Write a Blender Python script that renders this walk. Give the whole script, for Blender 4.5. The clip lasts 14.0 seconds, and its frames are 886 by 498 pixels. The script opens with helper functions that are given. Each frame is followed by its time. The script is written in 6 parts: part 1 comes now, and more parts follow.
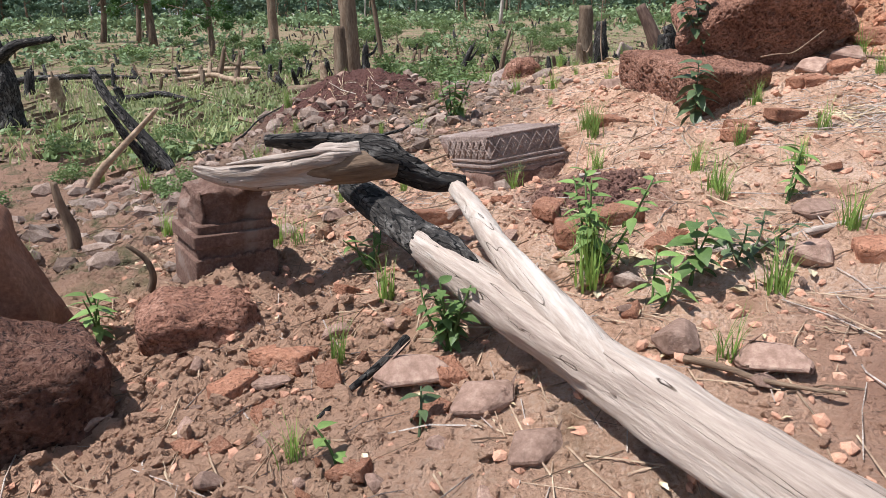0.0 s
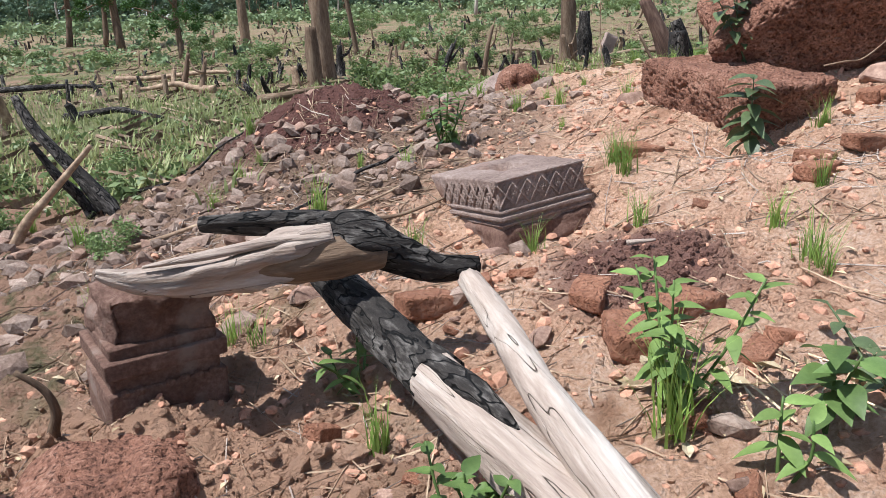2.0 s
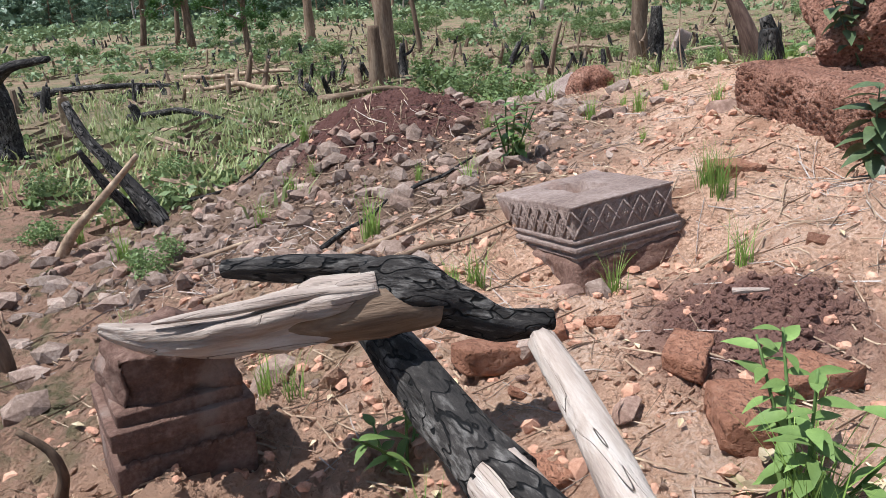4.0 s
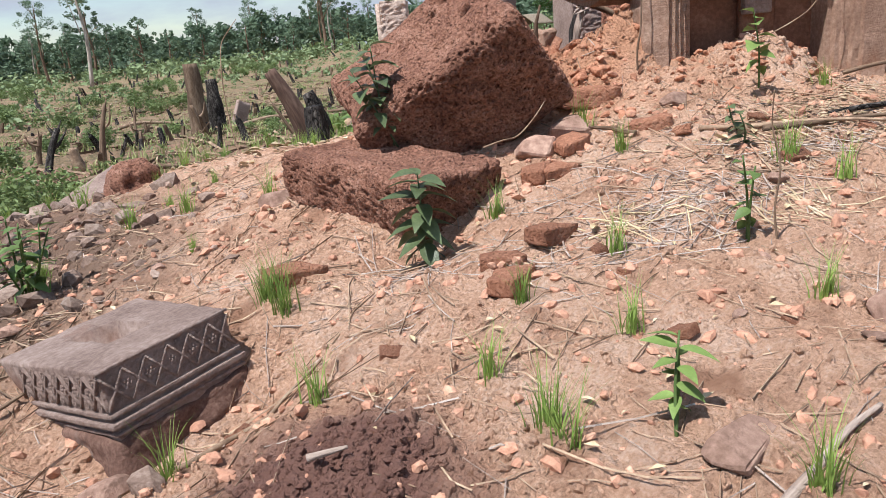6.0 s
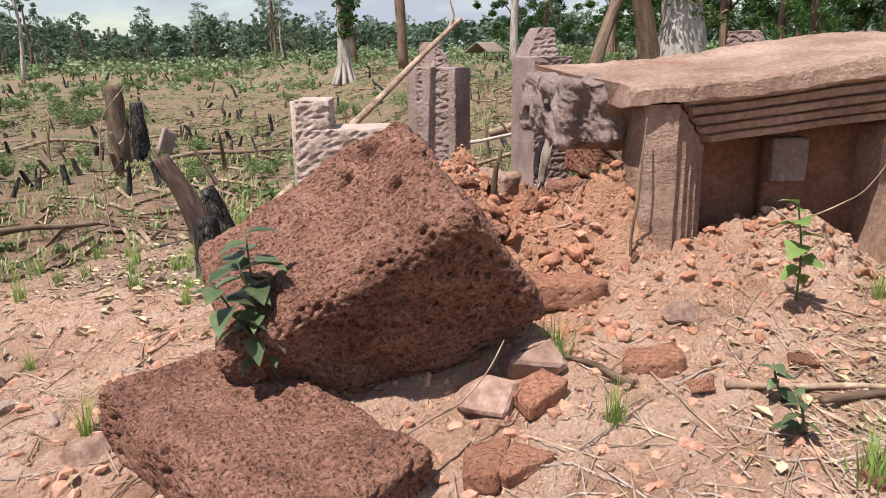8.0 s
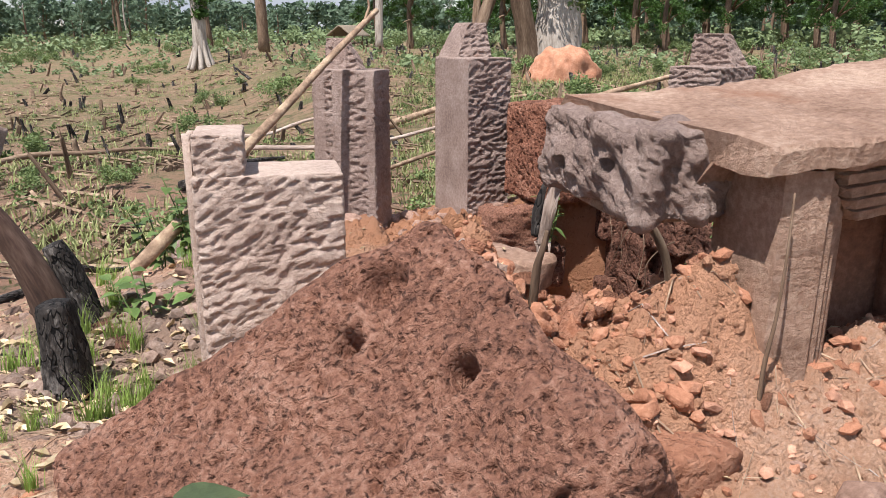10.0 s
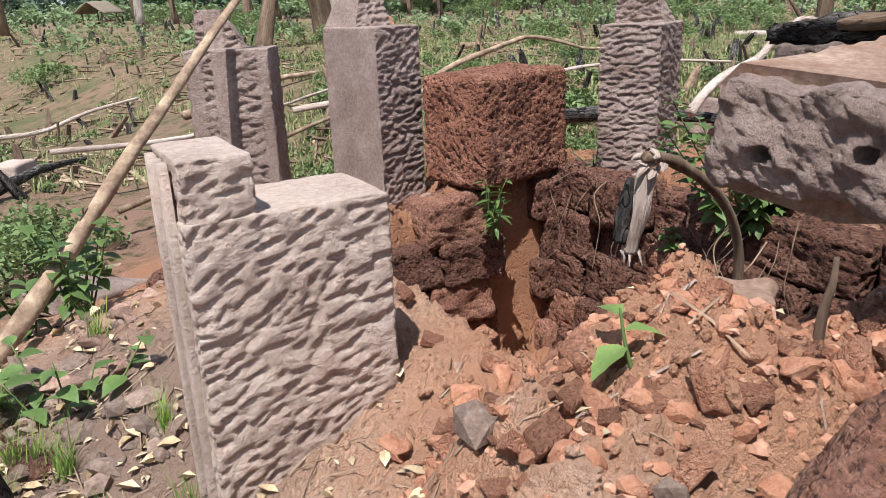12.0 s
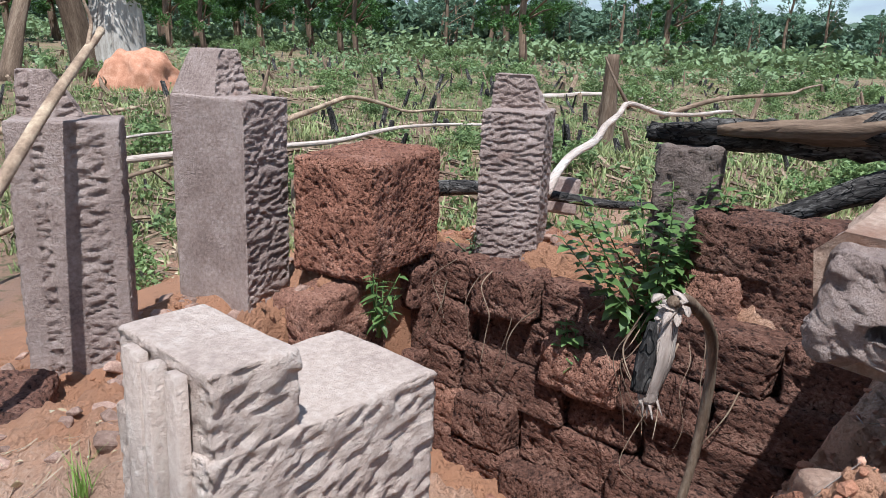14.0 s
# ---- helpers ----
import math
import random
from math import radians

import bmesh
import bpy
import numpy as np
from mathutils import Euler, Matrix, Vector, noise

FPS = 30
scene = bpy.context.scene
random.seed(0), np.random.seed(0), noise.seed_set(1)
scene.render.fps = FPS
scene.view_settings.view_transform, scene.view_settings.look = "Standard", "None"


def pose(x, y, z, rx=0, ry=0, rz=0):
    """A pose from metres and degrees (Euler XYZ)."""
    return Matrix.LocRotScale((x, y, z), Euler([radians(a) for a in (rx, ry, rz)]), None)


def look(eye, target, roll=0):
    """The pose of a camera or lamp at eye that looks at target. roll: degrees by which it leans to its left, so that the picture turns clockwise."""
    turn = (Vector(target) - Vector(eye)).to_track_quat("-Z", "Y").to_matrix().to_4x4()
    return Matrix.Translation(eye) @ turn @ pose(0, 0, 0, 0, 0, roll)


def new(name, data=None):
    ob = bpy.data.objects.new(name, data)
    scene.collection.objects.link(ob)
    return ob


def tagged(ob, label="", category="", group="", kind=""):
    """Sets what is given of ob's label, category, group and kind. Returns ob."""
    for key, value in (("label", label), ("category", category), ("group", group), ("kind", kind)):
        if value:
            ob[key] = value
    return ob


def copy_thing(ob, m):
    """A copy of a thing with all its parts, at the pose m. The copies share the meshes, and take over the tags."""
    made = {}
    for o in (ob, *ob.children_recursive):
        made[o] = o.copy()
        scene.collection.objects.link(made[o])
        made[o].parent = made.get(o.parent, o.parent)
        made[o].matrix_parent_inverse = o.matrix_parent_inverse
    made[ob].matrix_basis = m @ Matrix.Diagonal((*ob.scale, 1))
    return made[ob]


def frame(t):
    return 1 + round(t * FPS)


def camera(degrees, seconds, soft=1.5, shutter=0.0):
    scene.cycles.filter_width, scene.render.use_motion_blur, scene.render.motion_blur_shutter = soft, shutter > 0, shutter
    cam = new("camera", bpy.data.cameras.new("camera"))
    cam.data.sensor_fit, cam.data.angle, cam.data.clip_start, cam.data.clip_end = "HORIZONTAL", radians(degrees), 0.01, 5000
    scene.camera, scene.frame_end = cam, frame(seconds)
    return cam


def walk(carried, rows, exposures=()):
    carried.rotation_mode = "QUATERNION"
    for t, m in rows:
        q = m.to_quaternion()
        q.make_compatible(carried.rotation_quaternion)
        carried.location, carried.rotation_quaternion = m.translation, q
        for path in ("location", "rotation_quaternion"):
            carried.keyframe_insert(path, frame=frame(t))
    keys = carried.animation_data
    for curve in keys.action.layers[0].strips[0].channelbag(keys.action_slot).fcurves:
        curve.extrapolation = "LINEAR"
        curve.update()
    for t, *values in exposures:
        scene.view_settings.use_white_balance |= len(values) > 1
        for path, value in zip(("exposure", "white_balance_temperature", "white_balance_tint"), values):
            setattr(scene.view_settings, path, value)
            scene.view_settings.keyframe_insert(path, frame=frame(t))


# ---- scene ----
cam = camera(61.6, 14.0, soft=0.5)
PATH = [  # seconds, eye, a point looked at, roll
    (0, (0.202, 0.099, 1.449), (0.093, 2.001, 0.841), -1.24),
    (0.5, (0.253, 0.380, 1.494), (0.267, 2.279, 0.867), -0.24),
    (1, (0.196, 0.638, 1.496), (0.206, 2.531, 0.850), -1.34),
    (1.5, (0.077, 0.950, 1.556), (0.052, 2.841, 0.906), -2.27),
    (2, (0.077, 1.132, 1.556), (0.012, 3.028, 0.925), -3.10),
    (2.2, (0.091, 1.214, 1.552), (0.003, 3.112, 0.930), -3.22),
    (4.3, (0.041, 1.642, 1.578), (-0.191, 3.526, 0.946), -3.73),
    (4.5, (0.036, 1.682, 1.587), (-0.081, 3.580, 0.965), -3.14),
    (5, (0.025, 1.784, 1.658), (0.325, 3.674, 1.075), -3.26),
    (5.5, (0.111, 1.887, 1.691), (0.703, 3.716, 1.139), -4.70),
    (6, (0.346, 2.172, 1.646), (1.151, 3.919, 1.099), -5.30),
    (6.5, (0.600, 2.453, 1.867), (1.542, 4.151, 1.390), -4.45),
    (7, (0.784, 2.742, 1.971), (1.815, 4.388, 1.494), -4.32),
    (7.5, (0.985, 3.203, 2.128), (1.947, 4.897, 1.678), -0.55),
    (8, (1.157, 3.473, 2.233), (2.107, 5.157, 1.722), -0.94),
    (8.5, (1.417, 3.818, 2.340), (2.414, 5.464, 1.796), -0.62),
    (9, (1.460, 4.152, 2.357), (2.507, 5.760, 1.795), -0.49),
    (9.2, (1.464, 4.351, 2.368), (2.568, 5.924, 1.814), -0.78),
    (11.3, (1.471, 5.684, 2.364), (2.858, 6.997, 1.771), 0.91),
    (11.5, (1.423, 5.867, 2.342), (2.862, 7.122, 1.747), -0.19),
    (12, (1.401, 6.302, 2.354), (2.985, 7.342, 1.716), -2.17),
    (12.5, (1.563, 6.560, 2.374), (3.187, 7.549, 1.755), 1.22),
    (13, (1.641, 6.756, 2.420), (3.343, 7.590, 1.781), 1.80),
    (13.3, (1.567, 6.957, 2.503), (3.327, 7.687, 1.897), -0.23),
    (13.5, (1.611, 7.108, 2.502), (3.422, 7.691, 1.887), 0.73),
    (14, (1.556, 7.272, 2.578), (3.423, 7.748, 2.041), 2.57),
]
walk(cam, [(t, look(eye, aim, roll)) for t, eye, aim, roll in PATH], exposures=((0.0, 0.62, 6100, 8), (5.2, 0.64, 5900, 7), (6.5, 0.56, 6450, 12), (9.2, 0.63, 6550, 13), (12.0, 0.61, 6200, 9), (14.0, 0.62, 5650, 5)))

# ---- light ----
SUN_WAY = Vector((0.40, 0.12, -0.91))          # the way the sunlight goes
world = bpy.data.worlds.new("world")
scene.world = world
world.use_nodes = True
wn, wl = world.node_tree.nodes, world.node_tree.links
wn.clear()
w_out, w_bg, w_sky = wn.new("ShaderNodeOutputWorld"), wn.new("ShaderNodeBackground"), wn.new("ShaderNodeTexSky")
w_sky.sky_type, w_sky.sun_disc = "NISHITA", False
w_sky.sun_elevation, w_sky.sun_rotation = math.asin(0.91), math.atan2(-0.40, -0.12)
w_sky.air_density, w_sky.dust_density = 1.1, 0.3
w_sky.ozone_density = 2.5
w_co, w_map, w_noise, w_ramp, w_mix = wn.new("ShaderNodeTexCoord"), wn.new("ShaderNodeMapping"), wn.new("ShaderNodeTexNoise"), wn.new("ShaderNodeValToRGB"), wn.new("ShaderNodeMix")
w_map.inputs["Scale"].default_value = (2.2, 2.2, 7.0)
w_noise.inputs["Scale"].default_value, w_noise.inputs["Detail"].default_value, w_noise.inputs["Roughness"].default_value = 1.6, 7, 0.55
w_ramp.color_ramp.elements[0].position, w_ramp.color_ramp.elements[1].position = 0.42, 0.60
w_mix.data_type = "RGBA"
w_mix.inputs[7].default_value = (3.9, 4.3, 5.0, 1)
wl.new(w_co.outputs["Generated"], w_map.inputs["Vector"])
wl.new(w_map.outputs["Vector"], w_noise.inputs["Vector"])
wl.new(w_noise.outputs["Fac"], w_ramp.inputs["Fac"])
wl.new(w_ramp.outputs["Color"], w_mix.inputs[0])
wl.new(w_sky.outputs["Color"], w_mix.inputs[6])
wl.new(w_mix.outputs[2], w_bg.inputs["Color"])
w_bg.inputs["Strength"].default_value = 0.092
wl.new(w_bg.outputs["Background"], w_out.inputs["Surface"])
sun = new("sun", bpy.data.lights.new("sun", "SUN"))
sun.data.energy, sun.data.angle, sun.data.color = 4.8, radians(0.53), (1.0, 0.97, 0.93)
sun.matrix_world = look((-10, 0, 30), Vector((-10, 0, 30)) + SUN_WAY)
# ---- plan of the ground ----
ORIGIN, TURN_DEG = (3.689, 5.824), -26.7       # foot of the doorway's left jamb; the temple's own axes
_cu, _su = math.cos(math.radians(TURN_DEG)), math.sin(math.radians(TURN_DEG))


def temple(u, v, z=0.0):
    """From the temple's axes (u along the doorway, v inwards) to the world."""
    return (ORIGIN[0] + u * _cu - v * _su, ORIGIN[1] + u * _su + v * _cu, z)


def temple_uv(x, y):
    dx, dy = x - ORIGIN[0], y - ORIGIN[1]
    return dx * _cu + dy * _su, -dx * _su + dy * _cu


def smooth(a, b, x):
    t = min(1.0, max(0.0, (x - a) / (b - a)))
    return t * t * (3 - 2 * t)


MOUND_D = (0.0, 2.2, 2.8, 3.5, 4.28, 5.4, 6.7, 7.3, 8.2, 10.0)
MOUND_Z = (1.22, 1.20, 1.10, 0.98, 0.79, 0.56, 0.33, 0.17, 0.04, 0.0)


def bump_at(x, y, cx, cy, rx, ry, h):
    return h * math.exp(-(((x - cx) / rx) ** 2 + ((y - cy) / ry) ** 2))


def ground_z(x, y):
    """Height of the ground without its clods: a temple mound in a flat field, with a pit dug inside the walls."""
    dx, dy = x - 5.0, y - 7.7
    if dy > 0:
        dy *= 1.7
    if dx > 0:
        dx *= 1.15
    d = math.hypot(dx, dy)
    base = 0.95 * smooth(6.5, 13.0, x - 0.25 * max(0.0, y - 8.0))
    z = 0.0
    if d < 10:
        for i in range(9):
            if d <= MOUND_D[i + 1]:
                f = (d - MOUND_D[i]) / (MOUND_D[i + 1] - MOUND_D[i])
                z = MOUND_Z[i] + f * (MOUND_Z[i + 1] - MOUND_Z[i])
                break
    z = max(z, base)
    away = math.hypot(x - 5.0, 1.7 * max(0.0, y - 7.7))
    z -= 0.55 * smooth(20.0, 28.0, away) * (1 - smooth(6.5, 13.0, x - 0.25 * max(0.0, y - 8.0)))
    if abs(x) < 14 and -3 < y < 20:
        u, v = temple_uv(x, y)
        # earth slid against the doorway, and the spoil heap beside its jamb
        z += bump_at(u, v, 0.0, 0.0, 0.45, 0.35, 0.16)
        z += bump_at(u, v, 0.62, 0.02, 0.22, 0.22, 0.20)
        z += bump_at(u, v, -0.48, 0.20, 0.24, 0.28, 0.17)
        z += bump_at(u, v, -0.24, 0.14, 0.10, 0.14, 0.22)
        z += 0.16 * smooth(-1.35, -0.85, u) * (1 - smooth(-0.32, 0.1, u)) * smooth(-0.3, 0.2, v) * (1 - smooth(0.45, 0.95, v))
        z += bump_at(u, v, 2.3, 0.50, 0.75, 0.34, 0.85)
        z += 0.34 * smooth(-1.75, -1.4, u) * (1 - smooth(-1.0, -0.6, u)) * smooth(-0.1, 0.25, v) * (1 - smooth(0.6, 0.95, v))
        z += bump_at(u, v, 1.95, 0.24, 0.42, 0.17, 0.42)
        z += bump_at(u, v, 0.36, 0.14, 0.20, 0.13, 0.12)
        z += bump_at(u, v, 0.80, 0.12, 0.24, 0.14, 0.09)
        # the pit
        k = smooth(-0.95, -0.35, u) * (1 - smooth(1.50, 1.66, u)) * smooth(0.85, 1.2, v) * (1 - smooth(3.86, 3.98, v))
        z = z * (1 - k) - 0.40 * k
        z -= bump_at(u, v, -0.9, 4.0, 0.7, 0.45, 0.30)
        z -= bump_at(u, v, 0.2, 4.3, 0.45, 0.35, 0.22)
        z -= bump_at(x, y, 2.3, 8.9, 0.8, 0.8, 0.22)
        z -= bump_at(x, y, 2.55, 8.05, 0.65, 0.65, 0.36)
        # dark anthill soil, and the lump under the moulded stone
        z += bump_at(x, y, 0.80, 3.86, 0.36, 0.24, 0.11)
        z -= bump_at(x, y, 0.42, 4.58, 0.42, 0.24, 0.18)
        z -= bump_at(x, y, 0.74, 4.74, 0.24, 0.18, 0.13)
        z -= bump_at(x, y, 0.0, 4.82, 0.24, 0.28, 0.12)
        z += bump_at(u, v, -0.77, 0.62, 0.18, 0.12, 0.09)
        z -= bump_at(x, y, 1.55, 5.15, 0.34, 0.26, 0.13)
        z += bump_at(x, y, -1.05, 3.2, 0.28, 0.25, 0.17)
        z += bump_at(x, y, -1.1, 7.5, 0.85, 0.7, 0.46)
        z += bump_at(x, y, 0.65, 2.0, 0.35, 0.3, 0.05)
    return z

# ---- materials ----
def rgb(h):
    return tuple(((int(h[i:i + 2], 16) / 255 + 0.055) / 1.055) ** 2.4 for i in (0, 2, 4)) + (1,)


def surface(name, stops, scale=3.0, fine=40.0, fine_mix=0.35, rough=0.9, bump=0.4, bump_scale=60.0, pits=0.0, pit_scale=30.0, stretch=(1, 1, 1), dist=0.02, vary=0.0, stain=None, metal=0.0, chisel=0.0, hollow=None, cracks=None, crumbs=False):
    """A weathered surface: broad patches over `stops`, fine grain, optional pits and a stain, in metres."""
    m = bpy.data.materials.new(name)
    m.use_nodes = True
    n, l = m.node_tree.nodes, m.node_tree.links
    b = n["Principled BSDF"]
    b.inputs["Roughness"].default_value, b.inputs["Metallic"].default_value = rough, metal
    b.inputs["Specular IOR Level"].default_value = 0.25
    co, mp = n.new("ShaderNodeTexCoord"), n.new("ShaderNodeMapping")
    mp.inputs["Scale"].default_value = stretch
    l.new(co.outputs["Object"], mp.inputs["Vector"])
    n1, n2 = n.new("ShaderNodeTexNoise"), n.new("ShaderNodeTexNoise")
    n1.inputs["Scale"].default_value, n1.inputs["Detail"].default_value = scale, 6
    n2.inputs["Scale"].default_value, n2.inputs["Detail"].default_value, n2.inputs["Roughness"].default_value = fine, 6, 0.65
    for t in (n1, n2):
        l.new(mp.outputs["Vector"], t.inputs["Vector"])
    mix = n.new("ShaderNodeMix")
    mix.inputs[0].default_value = fine_mix
    l.new(n1.outputs["Fac"], mix.inputs[2])
    l.new(n2.outputs["Fac"], mix.inputs[3])
    ramp = n.new("ShaderNodeValToRGB")
    els = ramp.color_ramp.elements
    lo, hi = 0.33, 0.67
    for i, c in enumerate(stops):
        p = lo + (hi - lo) * i / max(1, len(stops) - 1)
        e = els[i] if i < 2 else els.new(p)
        e.position, e.color = p, c
    l.new(mix.outputs[0], ramp.inputs["Fac"])
    col = ramp.outputs["Color"]
    if stain:
        n3, r3, mx = n.new("ShaderNodeTexNoise"), n.new("ShaderNodeValToRGB"), n.new("ShaderNodeMix")
        n3.inputs["Scale"].default_value, n3.inputs["Detail"].default_value = stain[1], 5
        r3.color_ramp.elements[0].position, r3.color_ramp.elements[1].position = stain[2], stain[2] + 0.12
        mx.data_type = "RGBA"
        l.new(mp.outputs["Vector"], n3.inputs["Vector"])
        l.new(n3.outputs["Fac"], r3.inputs["Fac"])
        l.new(r3.outputs["Color"], mx.inputs[0])
        l.new(col, mx.inputs[6])
        mx.inputs[7].default_value = stain[0]
        col = mx.outputs[2]
    if vary:
        info, hsv, ml, ad = n.new("ShaderNodeObjectInfo"), n.new("ShaderNodeHueSaturation"), n.new("ShaderNodeMath"), n.new("ShaderNodeMath")
        ml.operation, ad.operation = "MULTIPLY", "ADD"
        ml.inputs[1].default_value, ad.inputs[1].default_value = 2 * vary, 1 - vary
        if crumbs:                               # each crumb of a joined heap has its own shade
            info = n.new("ShaderNodeNewGeometry")
        l.new(info.outputs["Random Per Island" if crumbs else "Random"], ml.inputs[0])
        l.new(ml.outputs[0], ad.inputs[0])
        l.new(ad.outputs[0], hsv.inputs["Value"])
        l.new(col, hsv.inputs["Color"])
        col = hsv.outputs["Color"]
    if hollow:                                   # shade of the pits, painted in as a darker colour
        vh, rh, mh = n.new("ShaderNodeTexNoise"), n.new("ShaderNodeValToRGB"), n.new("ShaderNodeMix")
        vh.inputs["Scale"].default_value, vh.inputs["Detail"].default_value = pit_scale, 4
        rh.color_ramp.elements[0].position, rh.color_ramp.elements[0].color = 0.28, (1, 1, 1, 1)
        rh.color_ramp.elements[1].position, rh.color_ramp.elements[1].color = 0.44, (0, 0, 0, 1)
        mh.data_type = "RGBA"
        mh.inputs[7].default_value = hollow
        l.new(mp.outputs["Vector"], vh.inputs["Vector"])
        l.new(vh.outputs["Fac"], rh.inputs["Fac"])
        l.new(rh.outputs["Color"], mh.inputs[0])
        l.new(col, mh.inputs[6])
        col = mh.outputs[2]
    split = None
    if cracks:                                   # long thin drying cracks: colour, scale, width, stretch
        mk, nk, sk, ak, rk, mk2 = n.new("ShaderNodeMapping"), n.new("ShaderNodeTexNoise"), n.new("ShaderNodeMath"), n.new("ShaderNodeMath"), n.new("ShaderNodeValToRGB"), n.new("ShaderNodeMix")
        mk.inputs["Scale"].default_value = cracks[3]
        nk.inputs["Scale"].default_value, nk.inputs["Detail"].default_value, nk.inputs["Roughness"].default_value = cracks[1], 1.5, 0.5
        sk.operation, ak.operation = "SUBTRACT", "ABSOLUTE"
        sk.inputs[1].default_value = 0.5
        rk.color_ramp.elements[0].position, rk.color_ramp.elements[0].color = cracks[2] * 0.35, (1, 1, 1, 1)
        rk.color_ramp.elements[1].position, rk.color_ramp.elements[1].color = cracks[2], (0, 0, 0, 1)
        mk2.data_type = "RGBA"
        mk2.inputs[7].default_value = cracks[0]
        l.new(co.outputs["Object"], mk.inputs["Vector"])
        l.new(mk.outputs["Vector"], nk.inputs["Vector"])
        l.new(nk.outputs["Fac"], sk.inputs[0])
        l.new(sk.outputs[0], ak.inputs[0])
        l.new(ak.outputs[0], rk.inputs["Fac"])
        l.new(rk.outputs["Color"], mk2.inputs[0])
        l.new(col, mk2.inputs[6])
        col, split = mk2.outputs[2], rk.outputs["Color"]
    l.new(col, b.inputs["Base Color"])
    nb = n.new("ShaderNodeTexNoise")
    nb.inputs["Scale"].default_value, nb.inputs["Detail"].default_value, nb.inputs["Roughness"].default_value = bump_scale, 8, 0.7
    l.new(mp.outputs["Vector"], nb.inputs["Vector"])
    bp = n.new("ShaderNodeBump")
    bp.inputs["Strength"].default_value, bp.inputs["Distance"].default_value = bump, dist
    height = nb.outputs["Fac"]
    if pits:
        vo, rp, ad = n.new("ShaderNodeTexNoise"), n.new("ShaderNodeValToRGB"), n.new("ShaderNodeMath")
        vo.inputs["Scale"].default_value, vo.inputs["Detail"].default_value = pit_scale, 4
        rp.color_ramp.elements[0].position, rp.color_ramp.elements[1].position = 0.30, 0.50
        ad.operation = "MULTIPLY_ADD"
        ad.inputs[1].default_value = pits
        l.new(mp.outputs["Vector"], vo.inputs["Vector"])
        l.new(vo.outputs["Fac"], rp.inputs["Fac"])
        l.new(rp.outputs["Color"], ad.inputs[0])
        l.new(nb.outputs["Fac"], ad.inputs[2])
        height = ad.outputs[0]
    if chisel:                                   # slanting tool marks
        mc, nc, ac = n.new("ShaderNodeMapping"), n.new("ShaderNodeTexNoise"), n.new("ShaderNodeMath")
        mc.inputs["Rotation"].default_value = (radians(16), radians(16), 0)
        mc.inputs["Scale"].default_value = (16, 16, 62)
        nc.inputs["Scale"].default_value, nc.inputs["Detail"].default_value, nc.inputs["Roughness"].default_value = 1.0, 3, 0.45
        ac.operation = "MULTIPLY_ADD"
        ac.inputs[1].default_value = chisel
        l.new(co.outputs["Object"], mc.inputs["Vector"])
        l.new(mc.outputs["Vector"], nc.inputs["Vector"])
        l.new(nc.outputs["Fac"], ac.inputs[0])
        l.new(height, ac.inputs[2])
        height = ac.outputs[0]
    if split:
        dk = n.new("ShaderNodeMath")
        dk.operation = "MULTIPLY_ADD"
        dk.inputs[1].default_value = -0.6
        l.new(split, dk.inputs[0])
        l.new(height, dk.inputs[2])
        height = dk.outputs[0]
    l.new(height, bp.inputs["Height"])
    l.new(bp.outputs["Normal"], b.inputs["Normal"])
    return m


def leafy(name, c1, c2, rough=0.5, through_light=0.25):
    m = surface(name, [c1, c2], scale=8, fine=50, rough=rough, bump=0.15, vary=0.25)
    m.node_tree.nodes["Principled BSDF"].inputs["Transmission Weight"].default_value = 0.0
    n, l = m.node_tree.nodes, m.node_tree.links
    b, out = n["Principled BSDF"], n["Material Output"]
    tr, mx = n.new("ShaderNodeBsdfTranslucent"), n.new("ShaderNodeMixShader")
    tr.inputs["Color"].default_value = c2
    mx.inputs[0].default_value = through_light
    l.new(b.outputs[0], mx.inputs[1])
    l.new(tr.outputs[0], mx.inputs[2])
    l.new(mx.outputs[0], out.inputs["Surface"])
    return m


